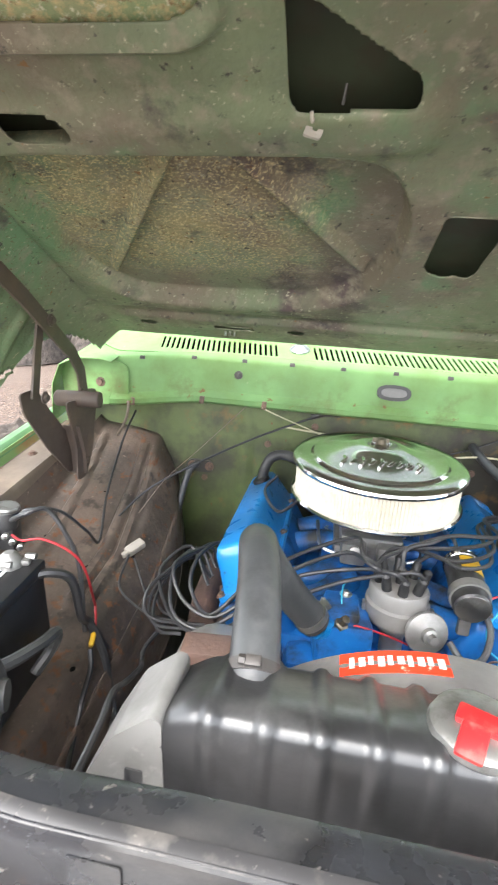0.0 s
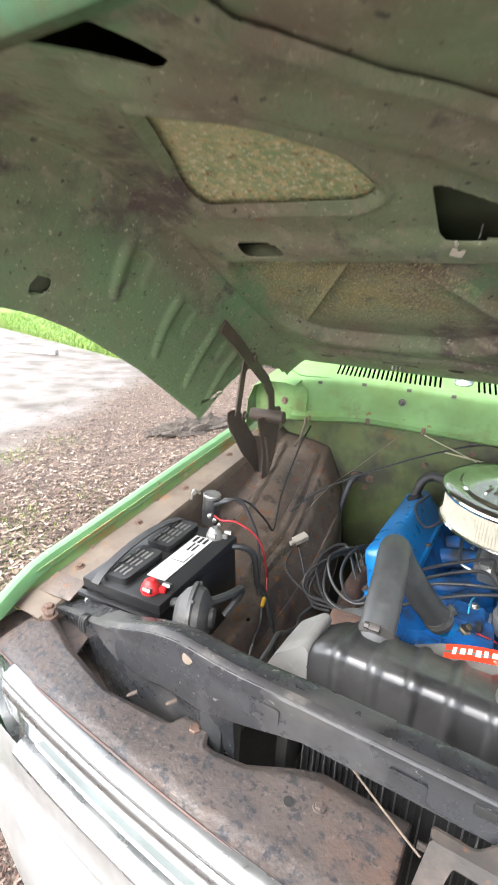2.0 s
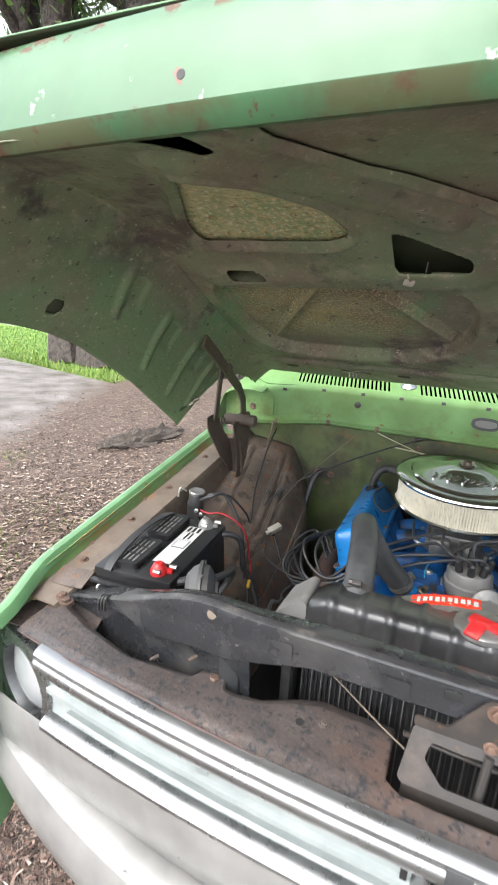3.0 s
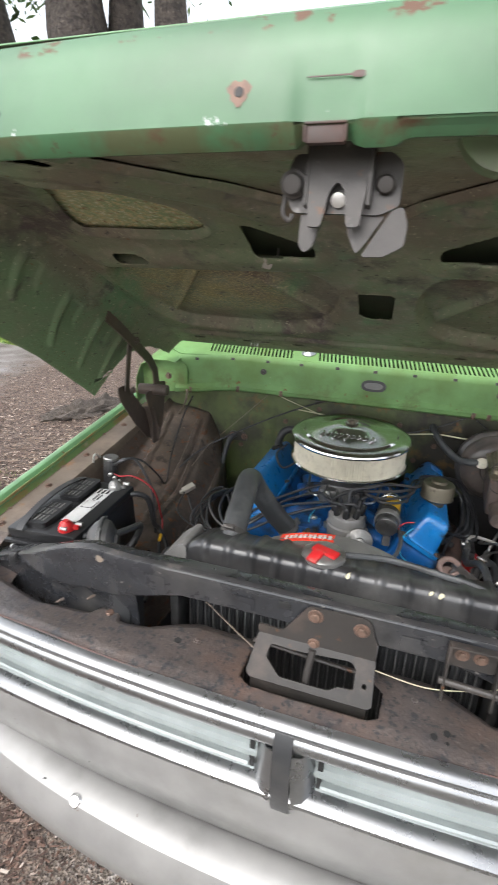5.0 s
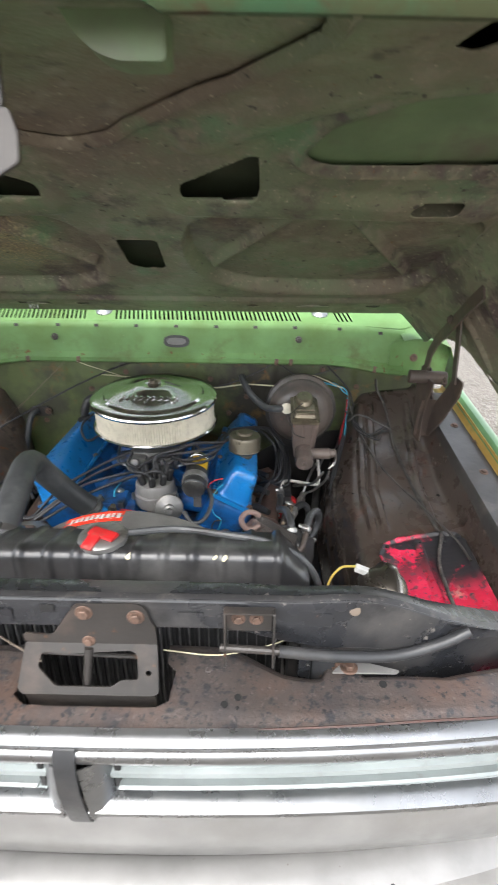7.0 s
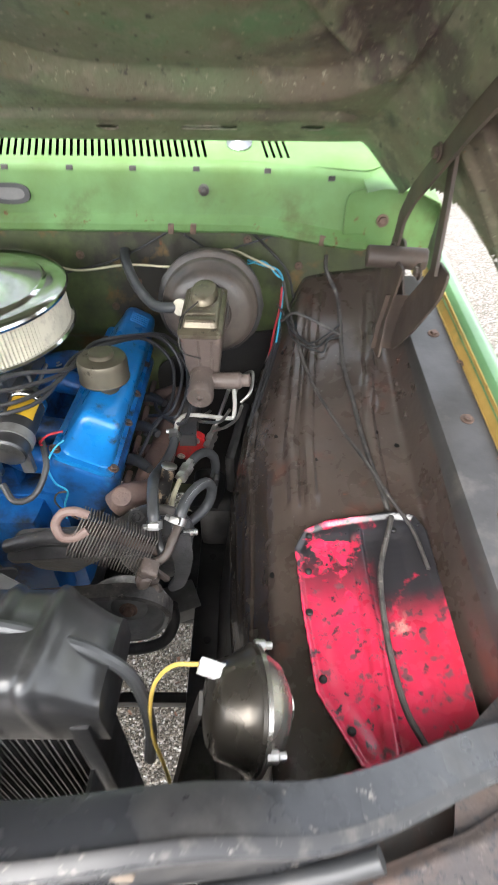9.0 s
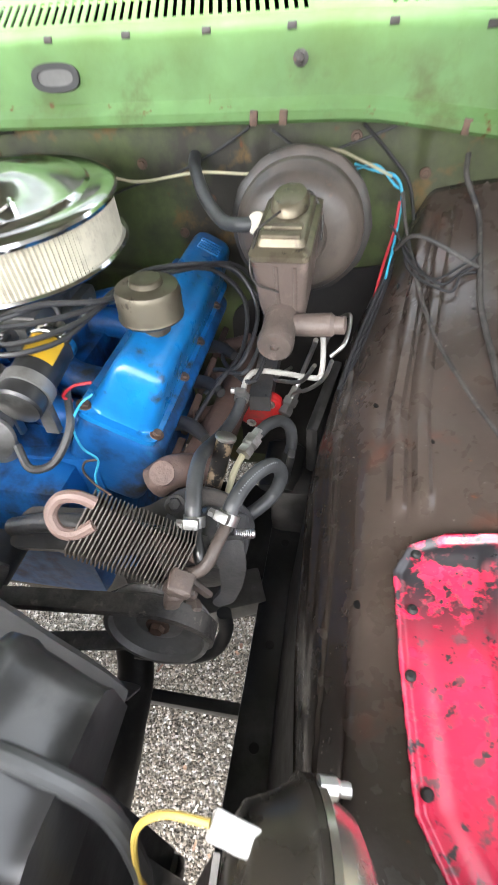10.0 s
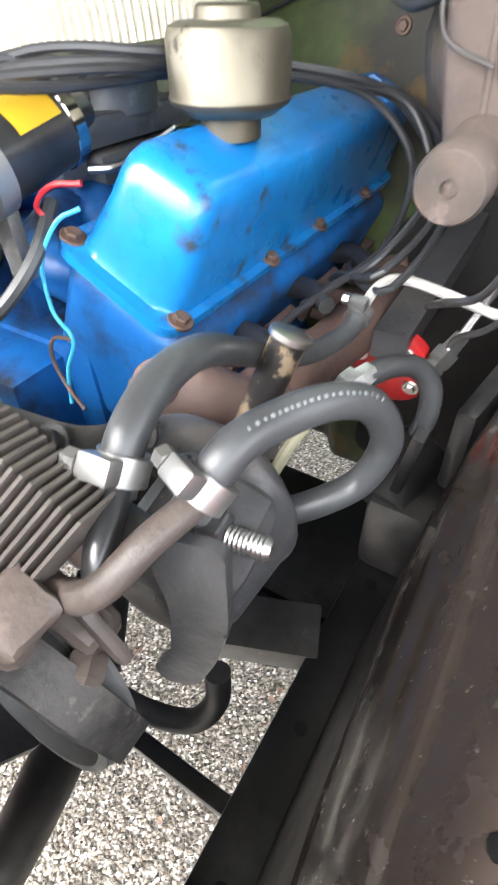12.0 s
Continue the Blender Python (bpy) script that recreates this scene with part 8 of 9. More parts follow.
rbox(bm, (0.022, 0.044, 0.016), on_shelf(-0.531, 1.325, 0.012), 0.004, (14, 12, -28))
rbox(bm, (0.010, 0.016, 0.012), on_shelf(-0.541, 1.298, 0.012), 0.003, (14, 12, -28))
part("shell", bm, "tag", tg)
for k in (-1, 1):
    wire("plug_lead", [on_shelf(-0.528 + 0.006 * k, 1.30, 0.012), on_shelf(-0.500 + 0.02 * k, 1.24 + 0.02 * k, 0.010), (-0.455 + 0.012 * k, 1.19 + 0.02 * k, 0.965), (-0.41, 1.155 + 0.01 * k, 0.965), (-0.36, 1.14, 0.97)], 0.0026, "plughose", "thin grey wire from the white plug", "wire")
for k in range(3):
    d = 0.016 * k
    wire("wire_coil", [(-0.355 + d, 1.100 + d, 0.975), (-0.40 - 0.6 * d, 1.11 + 0.5 * d, 0.968 + 0.3 * d), (-0.430 - 0.2 * d, 1.175 - 0.6 * d, 0.978 + d), (-0.418 + 0.4 * d, 1.245 - d, 1.005 + 0.9 * d), (-0.385 + 0.8 * d, 1.285 + 1.5 * d, 1.015 + 0.4 * d), (-0.345, 1.26 + 2.5 * d, 0.99)], 0.0032, "plughose", "black wires looped beside the engine", "wire", "wire loops")
wire("wiring_loom", [(-0.40, 1.15, 0.95), (-0.415, 1.09, 0.945), (-0.405, 1.05, 0.95), (-0.38, 0.98, 1.0), (-0.375, 0.92, 1.03), (-0.365, 0.86, 1.07), (-0.352, 0.80, 1.085), (-0.345, 0.735, 1.09)], 0.004, "plughose", "black wiring to the radiator end", "wire")
# heater pipe on the firewall
hp_ = thing("heater_pipe", (-0.47, 1.62, 0.9), "grey heater hose stub hanging at the firewall", "heater hose")
bm = bmesh.new()
tube(bm, [(-0.470, 1.662, 1.105), (-0.480, 1.640, 1.098), (-0.488, 1.622, 1.070), (-0.496, 1.605, 1.02), (-0.504, 1.585, 0.955)], 0.0095, 14)
part("hose", bm, "hose", hp_)
bm = bmesh.new()
plate(bm, rounded([(-0.034, -0.016), (0.034, -0.016), (0.040, 0.0), (0.030, 0.018), (-0.026, 0.018), (-0.040, 0.004)], 0.008), 0.006, upright(-0.462, 1.670, 1.10))
part("flange", bm, "bracket", hp_)
for dx in (-0.02, 0.028):
    bolt(hp_, (-0.462 + dx, 1.664, 1.102), (0, -1, 0), 0.008)
nudge(hp_, -0.022, 0.0, -0.022)
# thin rods and wires across the firewall
wire("cable", [(-0.355, 1.615, 1.268), (-0.44, 1.50, 1.18), (-0.50, 1.43, 1.12), (-0.545, 1.38, 1.05)], 0.0009, "ledge", "thin slack wire across the inner fender", "wire")
wire("cable", [(-0.17, 1.655, 1.255), (-0.32, 1.60, 1.195), (-0.46, 1.52, 1.13), (-0.55, 1.45, 1.08), on_shelf(-0.60, 1.38, 0.006)], 0.0028, "plughose", "thin black cable across the firewall", "cable")
wire("cable", [(-0.315, 1.608, 1.270), (-0.28, 1.612, 1.255), (-0.20, 1.625, 1.225), (-0.12, 1.63, 1.195)], 0.0016, "wirecream", "thin cream wire from the cowl clip", "wire")
wire("hood_cable_end", [(-0.120, 1.655, 1.262), (-0.155, 1.65, 1.262), (-0.19, 1.652, 1.25)], 0.008, "bracket", "short black cable stub under the cowl", "cable")
wire("bent_rod", [(-0.648, 1.50, 1.19), (-0.645, 1.54, 1.22), (-0.655, 1.58, 1.255), (-0.675, 1.59, 1.262)], 0.0036, "ledge", "bent grey rod by the hinge", "rod")

# ---- driver's side wiring ----
wire("cable", [(-0.26, 1.655, 1.215), (-0.08, 1.64, 1.205), (0.06, 1.615, 1.194), (0.12, 1.605, 1.190), (0.22, 1.605, 1.203), (0.32, 1.60, 1.202), (0.36, 1.625, 1.215), (0.43, 1.64, 1.225), (0.48, 1.625, 1.212), (0.53, 1.62, 1.19)], 0.0024, "wirecream", "cream cable along the firewall", "cable")
for k in range(3):
    wire("loom_wire", [(0.470, 1.635, 1.205 - 0.004 * k), (0.505, 1.628, 1.196 + 0.004 * k), (0.535, 1.62, 1.190 - 0.006 * k), (0.548, 1.61, 1.165), (0.545, 1.59, 1.11 - 0.01 * k), (0.535, 1.54, 1.06)], 0.0022, ("wireblue", "plughose", "wireblue")[k], "thin blue and black loom wires by the booster", "wire", "loom wires")
wire("loom_wire", [(0.545, 1.60, 1.16), (0.542, 1.585, 1.12), (0.530, 1.56, 1.075), (0.52, 1.53, 1.03)], 0.0025, "wirered", "red loom wire by the booster", "wire", "loom wires")
lm = [(0.640, 1.640, 1.215), (0.640, 1.615, 1.190)] + [(0.667, 1.598, 1.140), (0.668, 1.509, 1.095), (0.666, 1.439, 1.068), (0.676, 1.351, 1.039), (0.682, 1.277, 1.019), (0.688, 1.215, 1.008), (0.697, 1.151, 0.997), (0.703, 1.102, 0.987)] + [(0.696, 1.078, 1.000), (0.668, 1.002, 0.983), (0.659, 0.927, 0.976), (0.659, 0.874, 0.968), (0.665, 0.817, 0.961), (0.680, 0.775, 0.959)]
wire("wiring_loom", lm, 0.0042, "loomtape", "dusty taped wiring loom along the inner fender", "wiring loom", "", 9, 6)
wire("loom_branch", [(0.668, 1.509, 1.095), (0.575, 1.525, 1.135), (0.545, 1.56, 1.10)], 0.0034, "loomtape", "taped branch of the wiring loom", "wire")
wire("speed_cable", [(0.548, 1.61, 1.17)] + [(0.563, 1.568, 1.115), (0.595, 1.414, 1.055), (0.639, 1.296, 1.026), (0.679, 1.195, 1.015), (0.707, 1.115, 1.006), (0.727, 1.062, 0.999), (0.735, 0.997, 0.991)], 0.0030, "loomtape", "straight grey cable crossing the inner fender", "cable")
for k in range(3):
    d = 0.012 * k
    wire("loom_wire", [(0.535 + d, 1.58, 1.13 - d), (0.565, 1.535 - 1.5 * d, 1.105 - 0.5 * d), on_shelf(0.60 + d, 1.50 - 1.2 * d, 0.016), on_shelf(0.64, 1.515 - 0.8 * d, 0.012), on_shelf(0.667, 1.53 - d, 0.010)], 0.0020, "plughose", "tangle of black loom wires by the booster", "wire", "loom wires")
for k in range(3):
    d = 0.014 * k
    wire("loom_wire", [(0.545, 1.57, 1.08 - d), (0.52, 1.52 - d, 1.03 - d), (0.495, 1.45 - d, 0.985 - d), (0.475, 1.38 - d, 0.95 - d)], 0.0034, "plughose", "black wires hanging along the inner fender edge", "wire", "loom wires")
wire("cable", [(0.30, 1.655, 1.255), (0.24, 1.665, 1.22), (0.16, 1.667, 1.185), (0.06, 1.665, 1.16), (-0.08, 1.66, 1.10), (-0.12, 1.655, 1.02)], 0.0022, "plughose", "thin dark cable hanging on the firewall", "cable")
wire("cable", [(0.335, 1.655, 1.250), (0.40, 1.667, 1.21), (0.46, 1.667, 1.225), (0.53, 1.66, 1.25)], 0.0022, "plughose", "thin dark cable hanging on the firewall", "cable")
wire("cable", [(0.48, 1.655, 1.255), (0.52, 1.665, 1.215), (0.56, 1.66, 1.17), (0.575, 1.63, 1.12)], 0.0028, "plughose", "dark cable hanging beside the booster", "cable")
wire("grille_wire", [(-0.30, 0.700, 1.12), (-0.22, 0.695, 1.10), (-0.13, 0.675, 1.055), (-0.08, 0.66, 1.035)], 0.0015, "ledge", "thin brown wire across the radiator", "wire")
wire("grille_wire", [(0.115, 0.66, 1.065), (0.20, 0.655, 1.062), (0.28, 0.66, 1.08), (0.315, 0.665, 1.095)], 0.0011, "wirecream", "thin yellow wire across the radiator", "wire")


# ---- ground ----
def ground_mat():
    m = bpy.data.materials.new("ground_surface")
    m.use_nodes = True
    n, l = m.node_tree.nodes, m.node_tree.links
    b = n["Principled BSDF"]
    geo = n.new("ShaderNodeNewGeometry")
    pos = geo.outputs["Position"]
    sep = n.new("ShaderNodeSeparateXYZ")
    l.new(pos, sep.inputs[0])

    def noise_tex(scale, detail=8.0):
        t = n.new("ShaderNodeTexNoise")
        t.inputs["Scale"].default_value, t.inputs["Detail"].default_value = scale, detail
        l.new(pos, t.inputs["Vector"])
        return t.outputs[0]

    def ramp(fac, stops):
        r = n.new("ShaderNodeValToRGB")
        e = r.color_ramp.elements
        while len(e) < len(stops):
            e.new(0.5)
        for k, (p, c) in zip(e, stops):
            k.position, k.color = p, (*c, 1)
        l.new(fac, r.inputs[0])
        return r.outputs[0]

    def math_node(op, a, b2):
        k = n.new("ShaderNodeMath")
        k.operation = op
        for i, v in enumerate((a, b2)):
            if isinstance(v, (int, float)):
                k.inputs[i].default_value = v
            else:
                l.new(v, k.inputs[i])
        return k.outputs[0]

    def step(v, lo, hi):
        k = n.new("ShaderNodeMapRange")
        k.inputs["From Min"].default_value, k.inputs["From Max"].default_value = lo, hi
        l.new(v, k.inputs[0])
        return k.outputs[0]

    def mix(f, a, b2):
        k = n.new("ShaderNodeMix")
        k.data_type = "RGBA"
        l.new(f, k.inputs["Factor"])
        l.new(a, k.inputs["A"])
        l.new(b2, k.inputs["B"])
        return k.outputs["Result"]

    vor = n.new("ShaderNodeTexVoronoi")
    vor.inputs["Scale"].default_value = 120.0
    l.new(pos, vor.inputs["Vector"])
    sv = n.new("ShaderNodeSeparateXYZ")
    l.new(vor.outputs["Color"], sv.inputs[0])
    pebble = ramp(sv.outputs[0], [(0.0, (0.05, 0.045, 0.035)), (0.4, (0.14, 0.12, 0.095)), (0.75, (0.27, 0.24, 0.205)), (1.0, (0.46, 0.43, 0.40))])
    mulch = ramp(noise_tex(55), [(0.25, (0.025, 0.017, 0.013)), (0.45, (0.085, 0.06, 0.048)), (0.62, (0.20, 0.145, 0.112)), (0.8, (0.36, 0.29, 0.24))])
    asphalt = ramp(noise_tex(2.2), [(0.3, (0.09, 0.075, 0.064)), (0.5, (0.18, 0.162, 0.147)), (0.75, (0.27, 0.258, 0.25))])
    grass = ramp(noise_tex(3), [(0.3, (0.07, 0.16, 0.02)), (0.55, (0.15, 0.30, 0.035)), (0.8, (0.28, 0.42, 0.07))])
    wob = math_node("MULTIPLY", math_node("SUBTRACT", noise_tex(1.3), 0.5), 1.6)
    side = math_node("ADD", sep.outputs[0], wob)
    wob2 = math_node("MULTIPLY", math_node("SUBTRACT", noise_tex(4.0), 0.5), 0.9)
    c = mix(step(math_node("ADD", sep.outputs[0], wob2), -0.35, -0.85), pebble, mulch)
    ragged = math_node("MULTIPLY", math_node("SUBTRACT", noise_tex(3.5), 0.5), 1.1)
    way = math_node("ADD", sep.outputs[0], math_node("MULTIPLY", sep.outputs[1], 0.45))
    way = math_node("ADD", math_node("ADD", way, math_node("MULTIPLY", wob, 0.5)), ragged)
    across = math_node("ADD", sep.outputs[1], math_node("MULTIPLY", sep.outputs[0], 0.29))
    across = math_node("ADD", across, math_node("MULTIPLY", ragged, 0.35))
    far = mix(step(across, 5.9, 6.1), asphalt, grass)
    far = mix(step(across, 12.4, 12.6), far, asphalt)
    far = mix(step(across, 19.0, 19.4), far, grass)
    c = mix(step(way, -2.75, -3.35), c, far)
    c = mix(step(sep.outputs[1], 40.0, 41.0), c, grass)
    l.new(c, b.inputs["Base Color"])
    b.inputs["Roughness"].default_value = 0.75
    bn = n.new("ShaderNodeBump")
    bn.inputs["Strength"].default_value, bn.inputs["Distance"].default_value = 0.8, 0.012
    l.new(vor.outputs["Distance"], bn.inputs["Height"])
    l.new(bn.outputs[0], b.inputs["Normal"])
    return m


M["ground"] = ground_mat()
bm = bmesh.new()
vs = [bm.verts.new((x, y, 0)) for x, y in ((-900, -900), (900, -900), (900, 900), (-900, 900))]
bm.faces.new(vs)
ground = solid("ground", bm, "ground", "gravel and bark mulch with a driveway and lawn beyond", "ground", kind="structure")


def island_mat(name, stops, rough=0.8):
    """Colour picked piece by piece from a ramp."""
    m = bpy.data.materials.new(name)
    m.use_nodes = True
    n, l = m.node_tree.nodes, m.node_tree.links
    g = n.new("ShaderNodeNewGeometry")
    r = n.new("ShaderNodeValToRGB")
    while len(r.color_ramp.elements) < len(stops):
        r.color_ramp.elements.new(0.5)
    for e, (q, c) in zip(r.color_ramp.elements, stops):
        e.position, e.color = q, (*c, 1)
    l.new(g.outputs["Random Per Island"], r.inputs[0])
    b = n["Principled BSDF"]
    l.new(r.outputs[0], b.inputs["Base Color"])
    b.inputs["Roughness"].default_value = rough
    return m


M["chips"] = island_mat("bark_chips", [(0.0, (0.02, 0.013, 0.010)), (0.3, (0.075, 0.048, 0.038)), (0.55, (0.145, 0.096, 0.070)), (0.80, (0.235, 0.170, 0.130)), (1.0, (0.40, 0.335, 0.28))])
M["darkchips"] = island_mat("dark_bark_chips", [(0.0, (0.02, 0.012, 0.009)), (0.4, (0.06, 0.034, 0.025)), (0.75, (0.13, 0.075, 0.055)), (0.93, (0.22, 0.15, 0.12)), (1.0, (0.42, 0.36, 0.31))])
M["pebbles"] = island_mat("river_pebbles", [(0.0, (0.040, 0.033, 0.026)), (0.35, (0.115, 0.093, 0.068)), (0.65, (0.225, 0.19, 0.15)), (0.9, (0.36, 0.325, 0.285)), (1.0, (0.60, 0.57, 0.53))], 0.55)
M["leaf"] = island_mat("green_leaves", [(0.0, (0.03, 0.07, 0.015)), (0.5, (0.07, 0.14, 0.03)), (1.0, (0.14, 0.22, 0.05))], 0.5)
M["grassblade"] = island_mat("grass_blades", [(0.0, (0.06, 0.13, 0.02)), (0.5, (0.14, 0.24, 0.04)), (1.0, (0.28, 0.32, 0.08))], 0.6)
M["deadleaf"] = island_mat("dead_leaves", [(0.0, (0.09, 0.042, 0.027)), (0.6, (0.19, 0.098, 0.064)), (1.0, (0.30, 0.19, 0.13))], 0.7)
M["bark"] = mat("dark_oak_bark", (0.06, 0.048, 0.04), 0.85, layers=[((0.025, 0.02, 0.017), 9, 0.45, 0.6), ((0.12, 0.10, 0.085), 16, 0.58, 0.72)], bump=(14, 1.0, 0.05))
M["soil"] = mat("dark_wet_soil", (0.080, 0.064, 0.052), 0.9, layers=[((0.13, 0.11, 0.095), 45, 0.50, 0.66), ((0.02, 0.016, 0.014), 25, 0.55, 0.68)], bump=(60, 1.0, 0.03))
M["concrete"] = mat("weathered_concrete", (0.34, 0.33, 0.31), 0.8, layers=[((0.2, 0.19, 0.17), 8, 0.5, 0.7)], bump=(60, 0.4, 0.004))
M["plaster"] = mat("tan_house_wall", (0.42, 0.33, 0.28), 0.8, layers=[((0.34, 0.26, 0.22), 2, 0.5, 0.7)])
M["shingle"] = mat("grey_brown_roof", (0.10, 0.085, 0.08), 0.85, layers=[((0.06, 0.05, 0.05), 3, 0.5, 0.7)])


def stuff_mesh(name, co, faces, material, label, category):
    me = bpy.data.meshes.new(name)
    me.from_pydata(co.reshape(-1, 3).tolist(), [], faces.tolist())
    me.materials.append(M[material])
    ob = new(name, me)
    return tagged(ob, label, category, kind="stuff")


rng = np.random.default_rng(5)


def chips(n, x, y, z, length, width, curl=0.3):
    """Bent four-cornered flakes: five points each, tilted at random."""
    a = rng.uniform(0, 2 * np.pi, n)
    ln, wd = rng.uniform(*length, n), rng.uniform(*width, n)
    tx, ty = rng.normal(0, 0.35, n), rng.normal(0, 0.35, n)
    base = np.array([[-0.5, -0.4], [0.5, -0.5], [0.55, 0.35], [-0.45, 0.5]])
    u = base[None, :, 0] * ln[:, None]
    v = base[None, :, 1] * wd[:, None]
    px = x[:, None] + u * np.cos(a)[:, None] - v * np.sin(a)[:, None]
    py = y[:, None] + u * np.sin(a)[:, None] + v * np.cos(a)[:, None]
    pz = z[:, None] + np.abs(u * tx[:, None] + v * ty[:, None]) + 0.002 + curl * np.abs(u) * rng.uniform(0, 0.4, n)[:, None]
    co = np.stack([px, py, pz], -1)
    return co, np.arange(4 * n).reshape(n, 4)


# bark mulch and leaf litter along the passenger side
n = 52000
r = rng.uniform(0, 1, n) ** 1.7
ang = rng.uniform(0.30, 1.22, n)
d = 0.9 + 8.6 * r
x = 0.1 - d * np.cos(ang) - 0.0
y = -0.2 + d * np.sin(ang)
keep = (x < -0.62 - 0.25 * rng.uniform(0, 1, n)) & (x + 0.45 * y > -3.0 + rng.normal(0, 0.35, n))
x, y = x[keep], y[keep]
dist = np.hypot(x, y - 0.2)
far_ = dist > 2.6
co, fa = chips(int(far_.sum()), x[far_], y[far_], rng.uniform(0, 0.012, int(far_.sum())), (0.018, 0.060), (0.006, 0.020))
stuff_mesh("bark_mulch", co, fa, "chips", "loose bark chips and dry leaf litter on the ground", "mulch")
n = 9000
x, y = rng.uniform(-1.7, -0.15, n), rng.uniform(-0.35, 1.3, n)
keep = rng.uniform(0, 1, n) < np.clip((-x - 0.15) / 0.7, 0.05, 1)
x, y = x[keep], y[keep]
co, fa = chips(len(x), x, y, rng.uniform(0, 0.010, len(x)), (0.007, 0.026), (0.003, 0.009))
stuff_mesh("bark_mulch", co, fa, "darkchips", "bark chips scattered beside the front bumper", "mulch")
x, y = -rng.uniform(0.75, 3.2, 15000), rng.uniform(-0.6, 3.0, 15000)
co, fa = chips(len(x), x, y, rng.uniform(0, 0.010, len(x)), (0.010, 0.034), (0.004, 0.011))
stuff_mesh("bark_mulch", co, fa, "darkchips", "dark bark chips close to the truck", "mulch")
# pebbles of the exposed aggregate under the engine
n = 26000
x, y = rng.uniform(-0.20, 0.46, n), rng.uniform(0.60, 2.2, n)
rad = rng.uniform(0.0018, 0.0044, n)
t = (1 + 5 ** 0.5) / 2
ico = np.array([[-1, t, 0], [1, t, 0], [-1, -t, 0], [1, -t, 0], [0, -1, t], [0, 1, t], [0, -1, -t], [0, 1, -t], [t, 0, -1], [t, 0, 1], [-t, 0, -1], [-t, 0, 1]]) / math.hypot(1, t)
tri_f = np.array([[0, 11, 5], [0, 5, 1], [0, 1, 7], [0, 7, 10], [0, 10, 11], [1, 5, 9], [5, 11, 4], [11, 10, 2], [10, 7, 6], [7, 1, 8], [3, 9, 4], [3, 4, 2], [3, 2, 6], [3, 6, 8], [3, 8, 9], [4, 9, 5], [2, 4, 11], [6, 2, 10], [8, 6, 7], [9, 8, 1]])
sc = np.stack([rad * rng.uniform(0.8, 1.5, n), rad * rng.uniform(0.8, 1.3, n), rad * 0.7], -1)
spin = rng.uniform(0, 6.28, n)
c, s_ = np.cos(spin)[:, None], np.sin(spin)[:, None]
px = ico[None, :, 0] * sc[:, :1]
py = ico[None, :, 1] * sc[:, 1:2]
co = np.stack([x[:, None] + px * c - py * s_, y[:, None] + px * s_ + py * c, ico[None, :, 2] * sc[:, 2:3] + 0.001], -1)
stuff_mesh("pebbles", co, (tri_f[None] + 12 * np.arange(n)[:, None, None]).reshape(-1, 3), "pebbles", "small rounded pebbles of exposed aggregate paving", "pebbles")
n = 34
co, fa = chips(n, rng.uniform(-0.1, 0.45, n), rng.uniform(0.7, 1.7, n), np.full(n, 0.005), (0.008, 0.030), (0.004, 0.011), 0.6)
stuff_mesh("dead_leaves", co, fa, "deadleaf", "dry reddish dead leaves on the pebbles", "leaves")

# low tufts of grass in the mulch
n = 2600
cx = np.array([-2.6, -3.0, -2.2, -4.2, -1.9])[rng.integers(0, 5, n)]
cy_ = cx * -0.62 + np.array([0.3, 0.9, -0.1, 0.4, 0.2])[rng.integers(0, 5, n)]
x, y = cx + rng.normal(0, 0.16, n), cy_ + rng.normal(0, 0.12, n)
hgt = rng.uniform(0.015, 0.05, n)
a = rng.uniform(0, 6.28, n)
lean = rng.normal(0, 0.018, (n, 2))
co = np.stack([np.stack([x - 0.0025 * np.cos(a), y - 0.0025 * np.sin(a), 0 * x], -1), np.stack([x + 0.0025 * np.cos(a), y + 0.0025 * np.sin(a), 0 * x], -1), np.stack([x + lean[:, 0], y + lean[:, 1], hgt], -1)], 1)
stuff_mesh("grass_tufts", co, np.arange(3 * n).reshape(n, 3), "grassblade", "sparse low grass growing through the mulch", "grass")
# lawn blades along the far edge of the drive
n = 14000
x = rng.uniform(-22, -6.3, n)
y = 6.0 - 0.29 * x + rng.uniform(0, 1, n) ** 2 * 6
hgt = rng.uniform(0.05, 0.12, n)
a = rng.uniform(0, 6.28, n)
lean = rng.normal(0, 0.04, (n, 2))
co = np.stack([np.stack([x - 0.015 * np.cos(a), y - 0.015 * np.sin(a), 0 * x], -1), np.stack([x + 0.015 * np.cos(a), y + 0.015 * np.sin(a), 0 * x], -1), np.stack([x + lean[:, 0], y + lean[:, 1], hgt], -1)], 1)
stuff_mesh("lawn_grass", co, np.arange(3 * n).reshape(n, 3), "grassblade", "bright green lawn beyond the driveway", "grass")

# heap of dark soil
bm = bmesh.new()
bmesh.ops.create_icosphere(bm, subdivisions=4, radius=1.0)
for v in bm.verts:
    k = 1 + 0.35 * noise.noise(v.co * 2.3) + 0.2 * noise.noise(v.co * 6)
    v.co = V3(v.co.x * 0.60 * k, v.co.y * 0.20 * k, max(-0.01, v.co.z * 0.13 * k * (1 + 0.6 * noise.noise(v.co * 11))))
bmesh.ops.transform(bm, matrix=pose(-3.45, 4.75, 0.0, 0, 0, 76), verts=bm.verts)
solid("soil_mound", bm, "soil", "low heap of dark wet soil on the mulch", "soil")
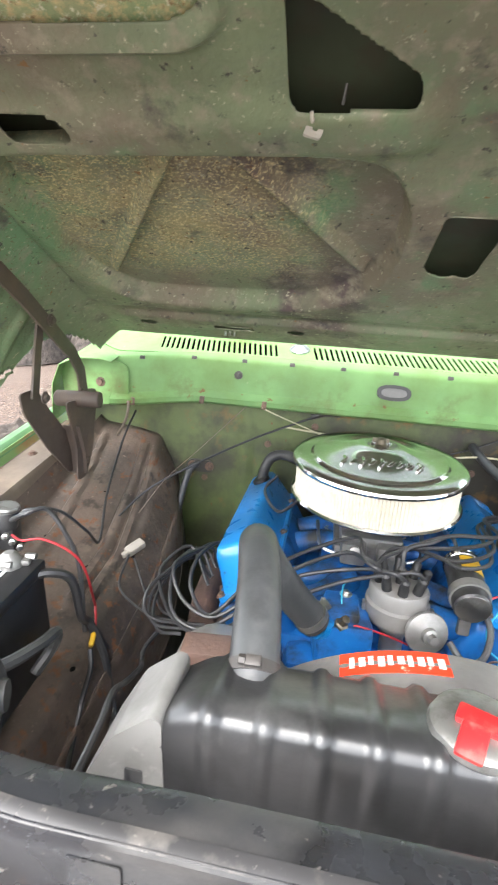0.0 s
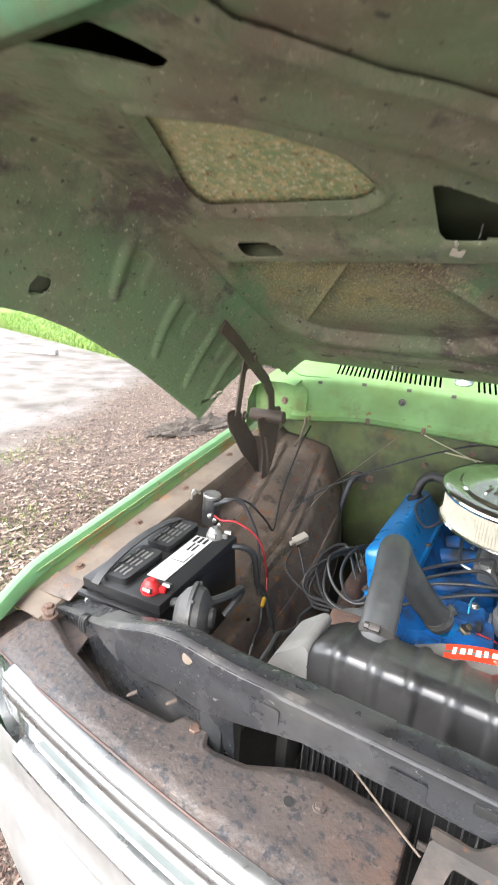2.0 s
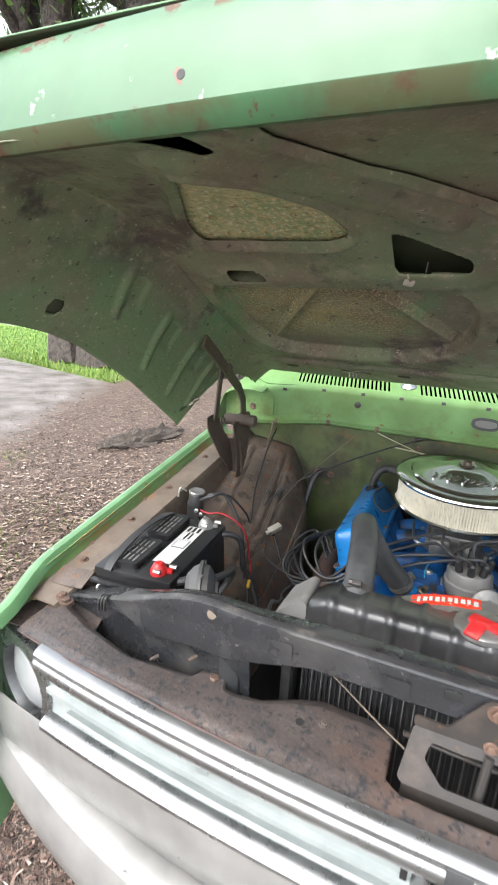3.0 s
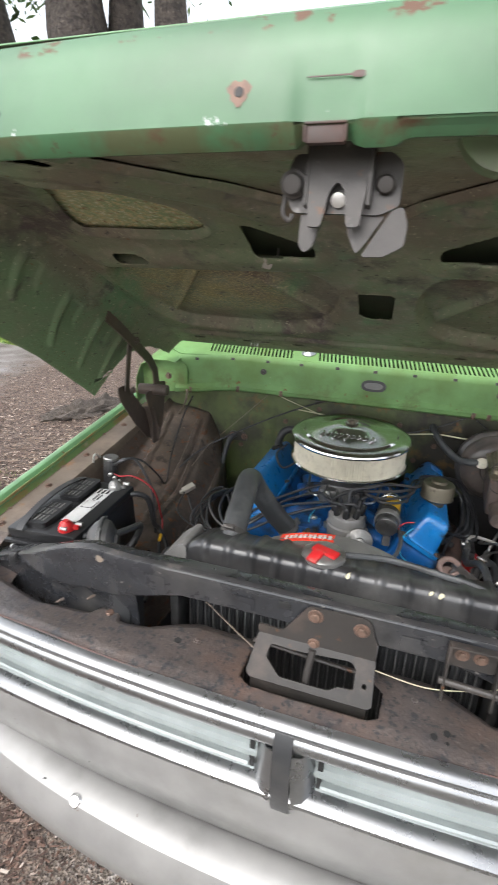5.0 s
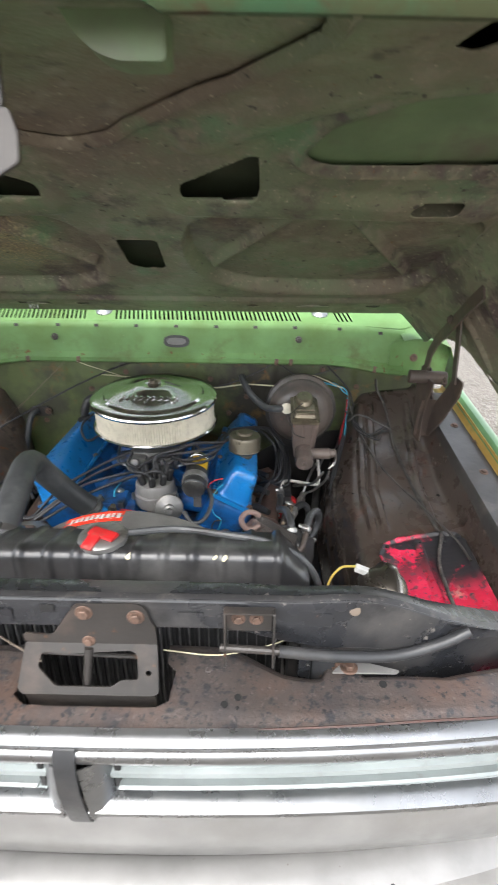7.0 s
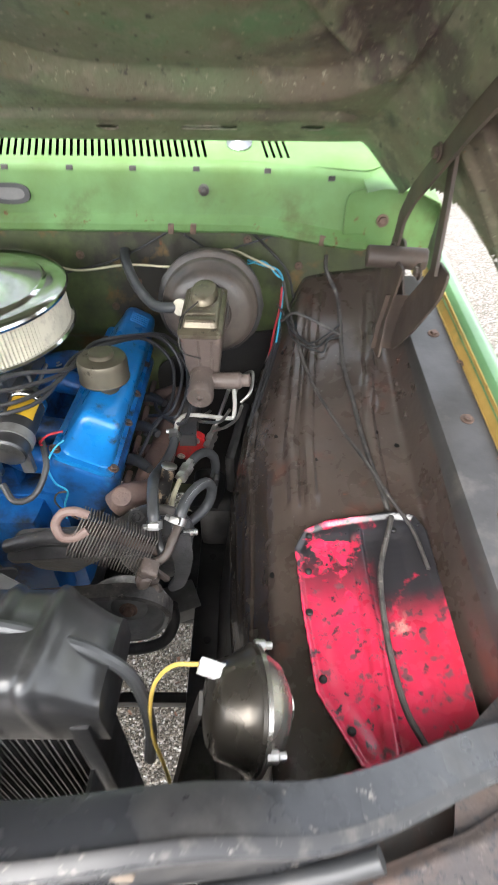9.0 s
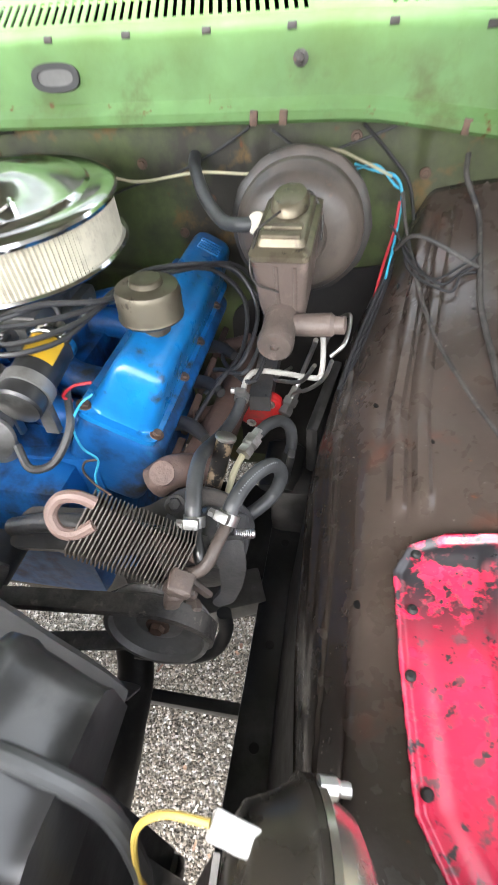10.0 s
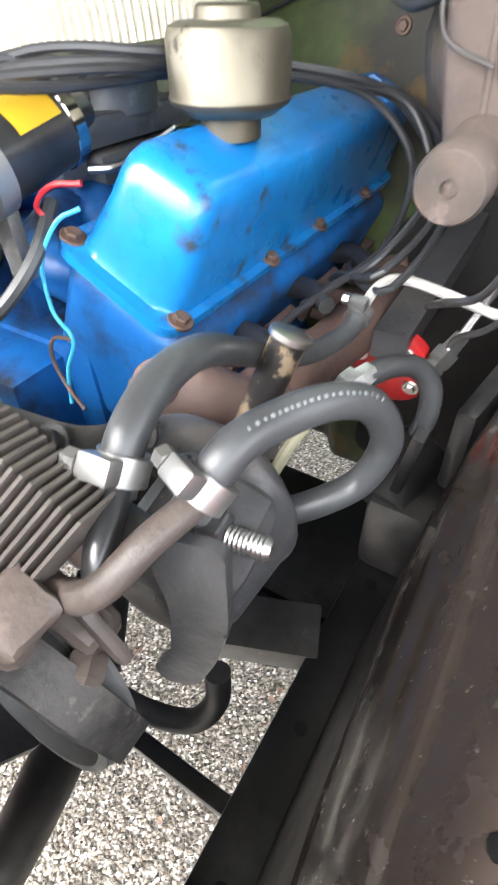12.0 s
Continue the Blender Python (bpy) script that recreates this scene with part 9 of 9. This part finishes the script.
# wheel stop at the edge of the drive
bm = bmesh.new()
rbox(bm, (1.25, 0.16, 0.13), (-10.02, 7.46, 0.065), 0.03, (0, 0, 22))
solid("wheel_stop", bm, "concrete", "weathered concrete wheel stop on the driveway", "wheel stop")
# green bottle ring on the mulch
bm = bmesh.new()
m = turn_to((0.2, 0.1, 1), (-0.80, 0.815, 0.018))
tube(bm, [m @ V3(0.017 * math.cos(q), 0.017 * math.sin(q), 0) for q in np.linspace(0, 6.2, 16)], 0.0028, 8, 2)
solid("plastic_ring", bm, "greenring", "small green plastic ring lying on the mulch", "ring")

# ---- trees behind the truck ----
def tree(name, x, y, width, lean, seed):
    r2 = np.random.default_rng(seed)
    tr_ = thing(name, (x, y, 0), "tall dark-barked oak tree behind the truck", "tree", "oak trees")
    bm = bmesh.new()
    pts = [(x - 0.4 * lean, y, 0.0), (x - 0.1 * lean, y, 2.0), (x + 0.25 * lean, y + 0.1, 4.5), (x + 0.6 * lean, y, 7.0), (x + 0.9 * lean, y, 9.5)]
    tube(bm, pts, width / 2, 18, 8, radii=([0, 0.12, 0.5, 1], [1.45, 1.12, 0.95, 0.45]))
    for v in bm.verts:
        d_ = noise.noise(V3(v.co.x * 3, v.co.y * 3, v.co.z * 0.9) + V3(seed, 0, 0))
        v.co += V3(v.co.x - x, v.co.y - y, 0) * 0.16 * d_
    part("trunk", bm, "bark", tr_)
    tips = []
    for k in range(7):
        a = 2 * math.pi * k / 7 + seed
        z0 = 7.0 + 0.5 * (k % 4)
        s0 = V3(x + 0.62 * lean, y, z0)
        e0 = s0 + V3(math.cos(a) * 2.4, math.sin(a) * 2.4, 1.2 + 0.4 * (k % 3))
        bm = bmesh.new()
        tube(bm, [s0, s0.lerp(e0, 0.4) + V3(0, 0, 0.3), e0], width * 0.16, 8, 5, radii=([0, 1], [1.0, 0.25]))
        part("limb", bm, "bark", tr_)
        tips += [s0.lerp(e0, q) for q in (0.5, 0.75, 1.0)]
    n_ = 2600
    c_ = np.array([list(q) for q in tips])[r2.integers(0, len(tips), n_)] + r2.normal(0, 0.6, (n_, 3)) * np.array([1, 1, 0.6])
    e1, e2 = r2.normal(0, 0.075, (n_, 3)), r2.normal(0, 0.075, (n_, 3))
    co_ = np.stack([c_ - e1, c_ + 0.4 * e2, c_ + e1, c_ - 0.4 * e2], 1) - np.array([x, y, 0])
    me = bpy.data.meshes.new("crown")
    me.from_pydata(co_.reshape(-1, 3).tolist(), [], np.arange(4 * n_).reshape(n_, 4).tolist())
    me.materials.append(M["leaf"])
    cr = new("crown", me)
    cr.parent = tr_
    return tr_


tree("oak_tree", -9.7, 10.0, 0.95, -1.0, 1)
tree("oak_tree", -8.6, 10.0, 1.2, -1.1, 2)
tree("oak_tree", -7.0, 10.2, 1.45, -0.2, 3)
tree("oak_tree", -6.45, 10.9, 0.95, 0.1, 4)
tree("oak_tree", -5.15, 10.4, 0.78, 0.0, 5)
# a spray of small leaves in front of one trunk
n = 160
c_ = np.stack([-8.75 + rng.normal(0, 0.16, n), np.full(n, 9.3), 5.75 + rng.normal(0, 0.45, n)], -1)
e1, e2 = rng.normal(0, 0.05, (n, 3)), rng.normal(0, 0.05, (n, 3))
co = np.stack([c_ - e1, c_ + 0.4 * e2, c_ + e1, c_ - 0.4 * e2], 1)
stuff_mesh("leafy_shoots", co, np.arange(4 * n).reshape(n, 4), "leaf", "thin leafy shoots hanging before the oak trunk", "foliage")

# ---- far house ----
ho = thing("house", (-38, 27, 0), "low tan house with a dark roof beyond the lawn", "house")
bm = bmesh.new()
rbox(bm, (11, 8, 2.7), (-40, 27.5, 1.35), 0.02, (0, 0, 36))
part("wall", bm, "plaster", ho)
bm = bmesh.new()
hm = Matrix.Translation((-40, 27.5, 2.7)) @ pose(0, 0, 0, 0, 0, 36)
vv = [bm.verts.new(hm @ V3(*q)) for q in ((-6, -4.6, 0), (6, -4.6, 0), (6, 4.6, 0), (-6, 4.6, 0), (-4, 0, 1.9), (4, 0, 1.9))]
for q in ((0, 1, 5, 4), (1, 2, 5), (2, 3, 4, 5), (3, 0, 4), (3, 2, 1, 0)):
    bm.faces.new([vv[i] for i in q])
part("roof", bm, "shingle", ho)
for k in (-3.2, 0.2, 3.4):
    bm = bmesh.new()
    rbox(bm, (1.3, 0.1, 1.2), (0, 0, 0), 0.01)
    bmesh.ops.transform(bm, matrix=Matrix.Translation((-40, 27.5, 1.5)) @ pose(0, 0, 0, 0, 0, 36) @ pose(k, -4.0, 0), verts=bm.verts)
    part("window", bm, "rad", ho)
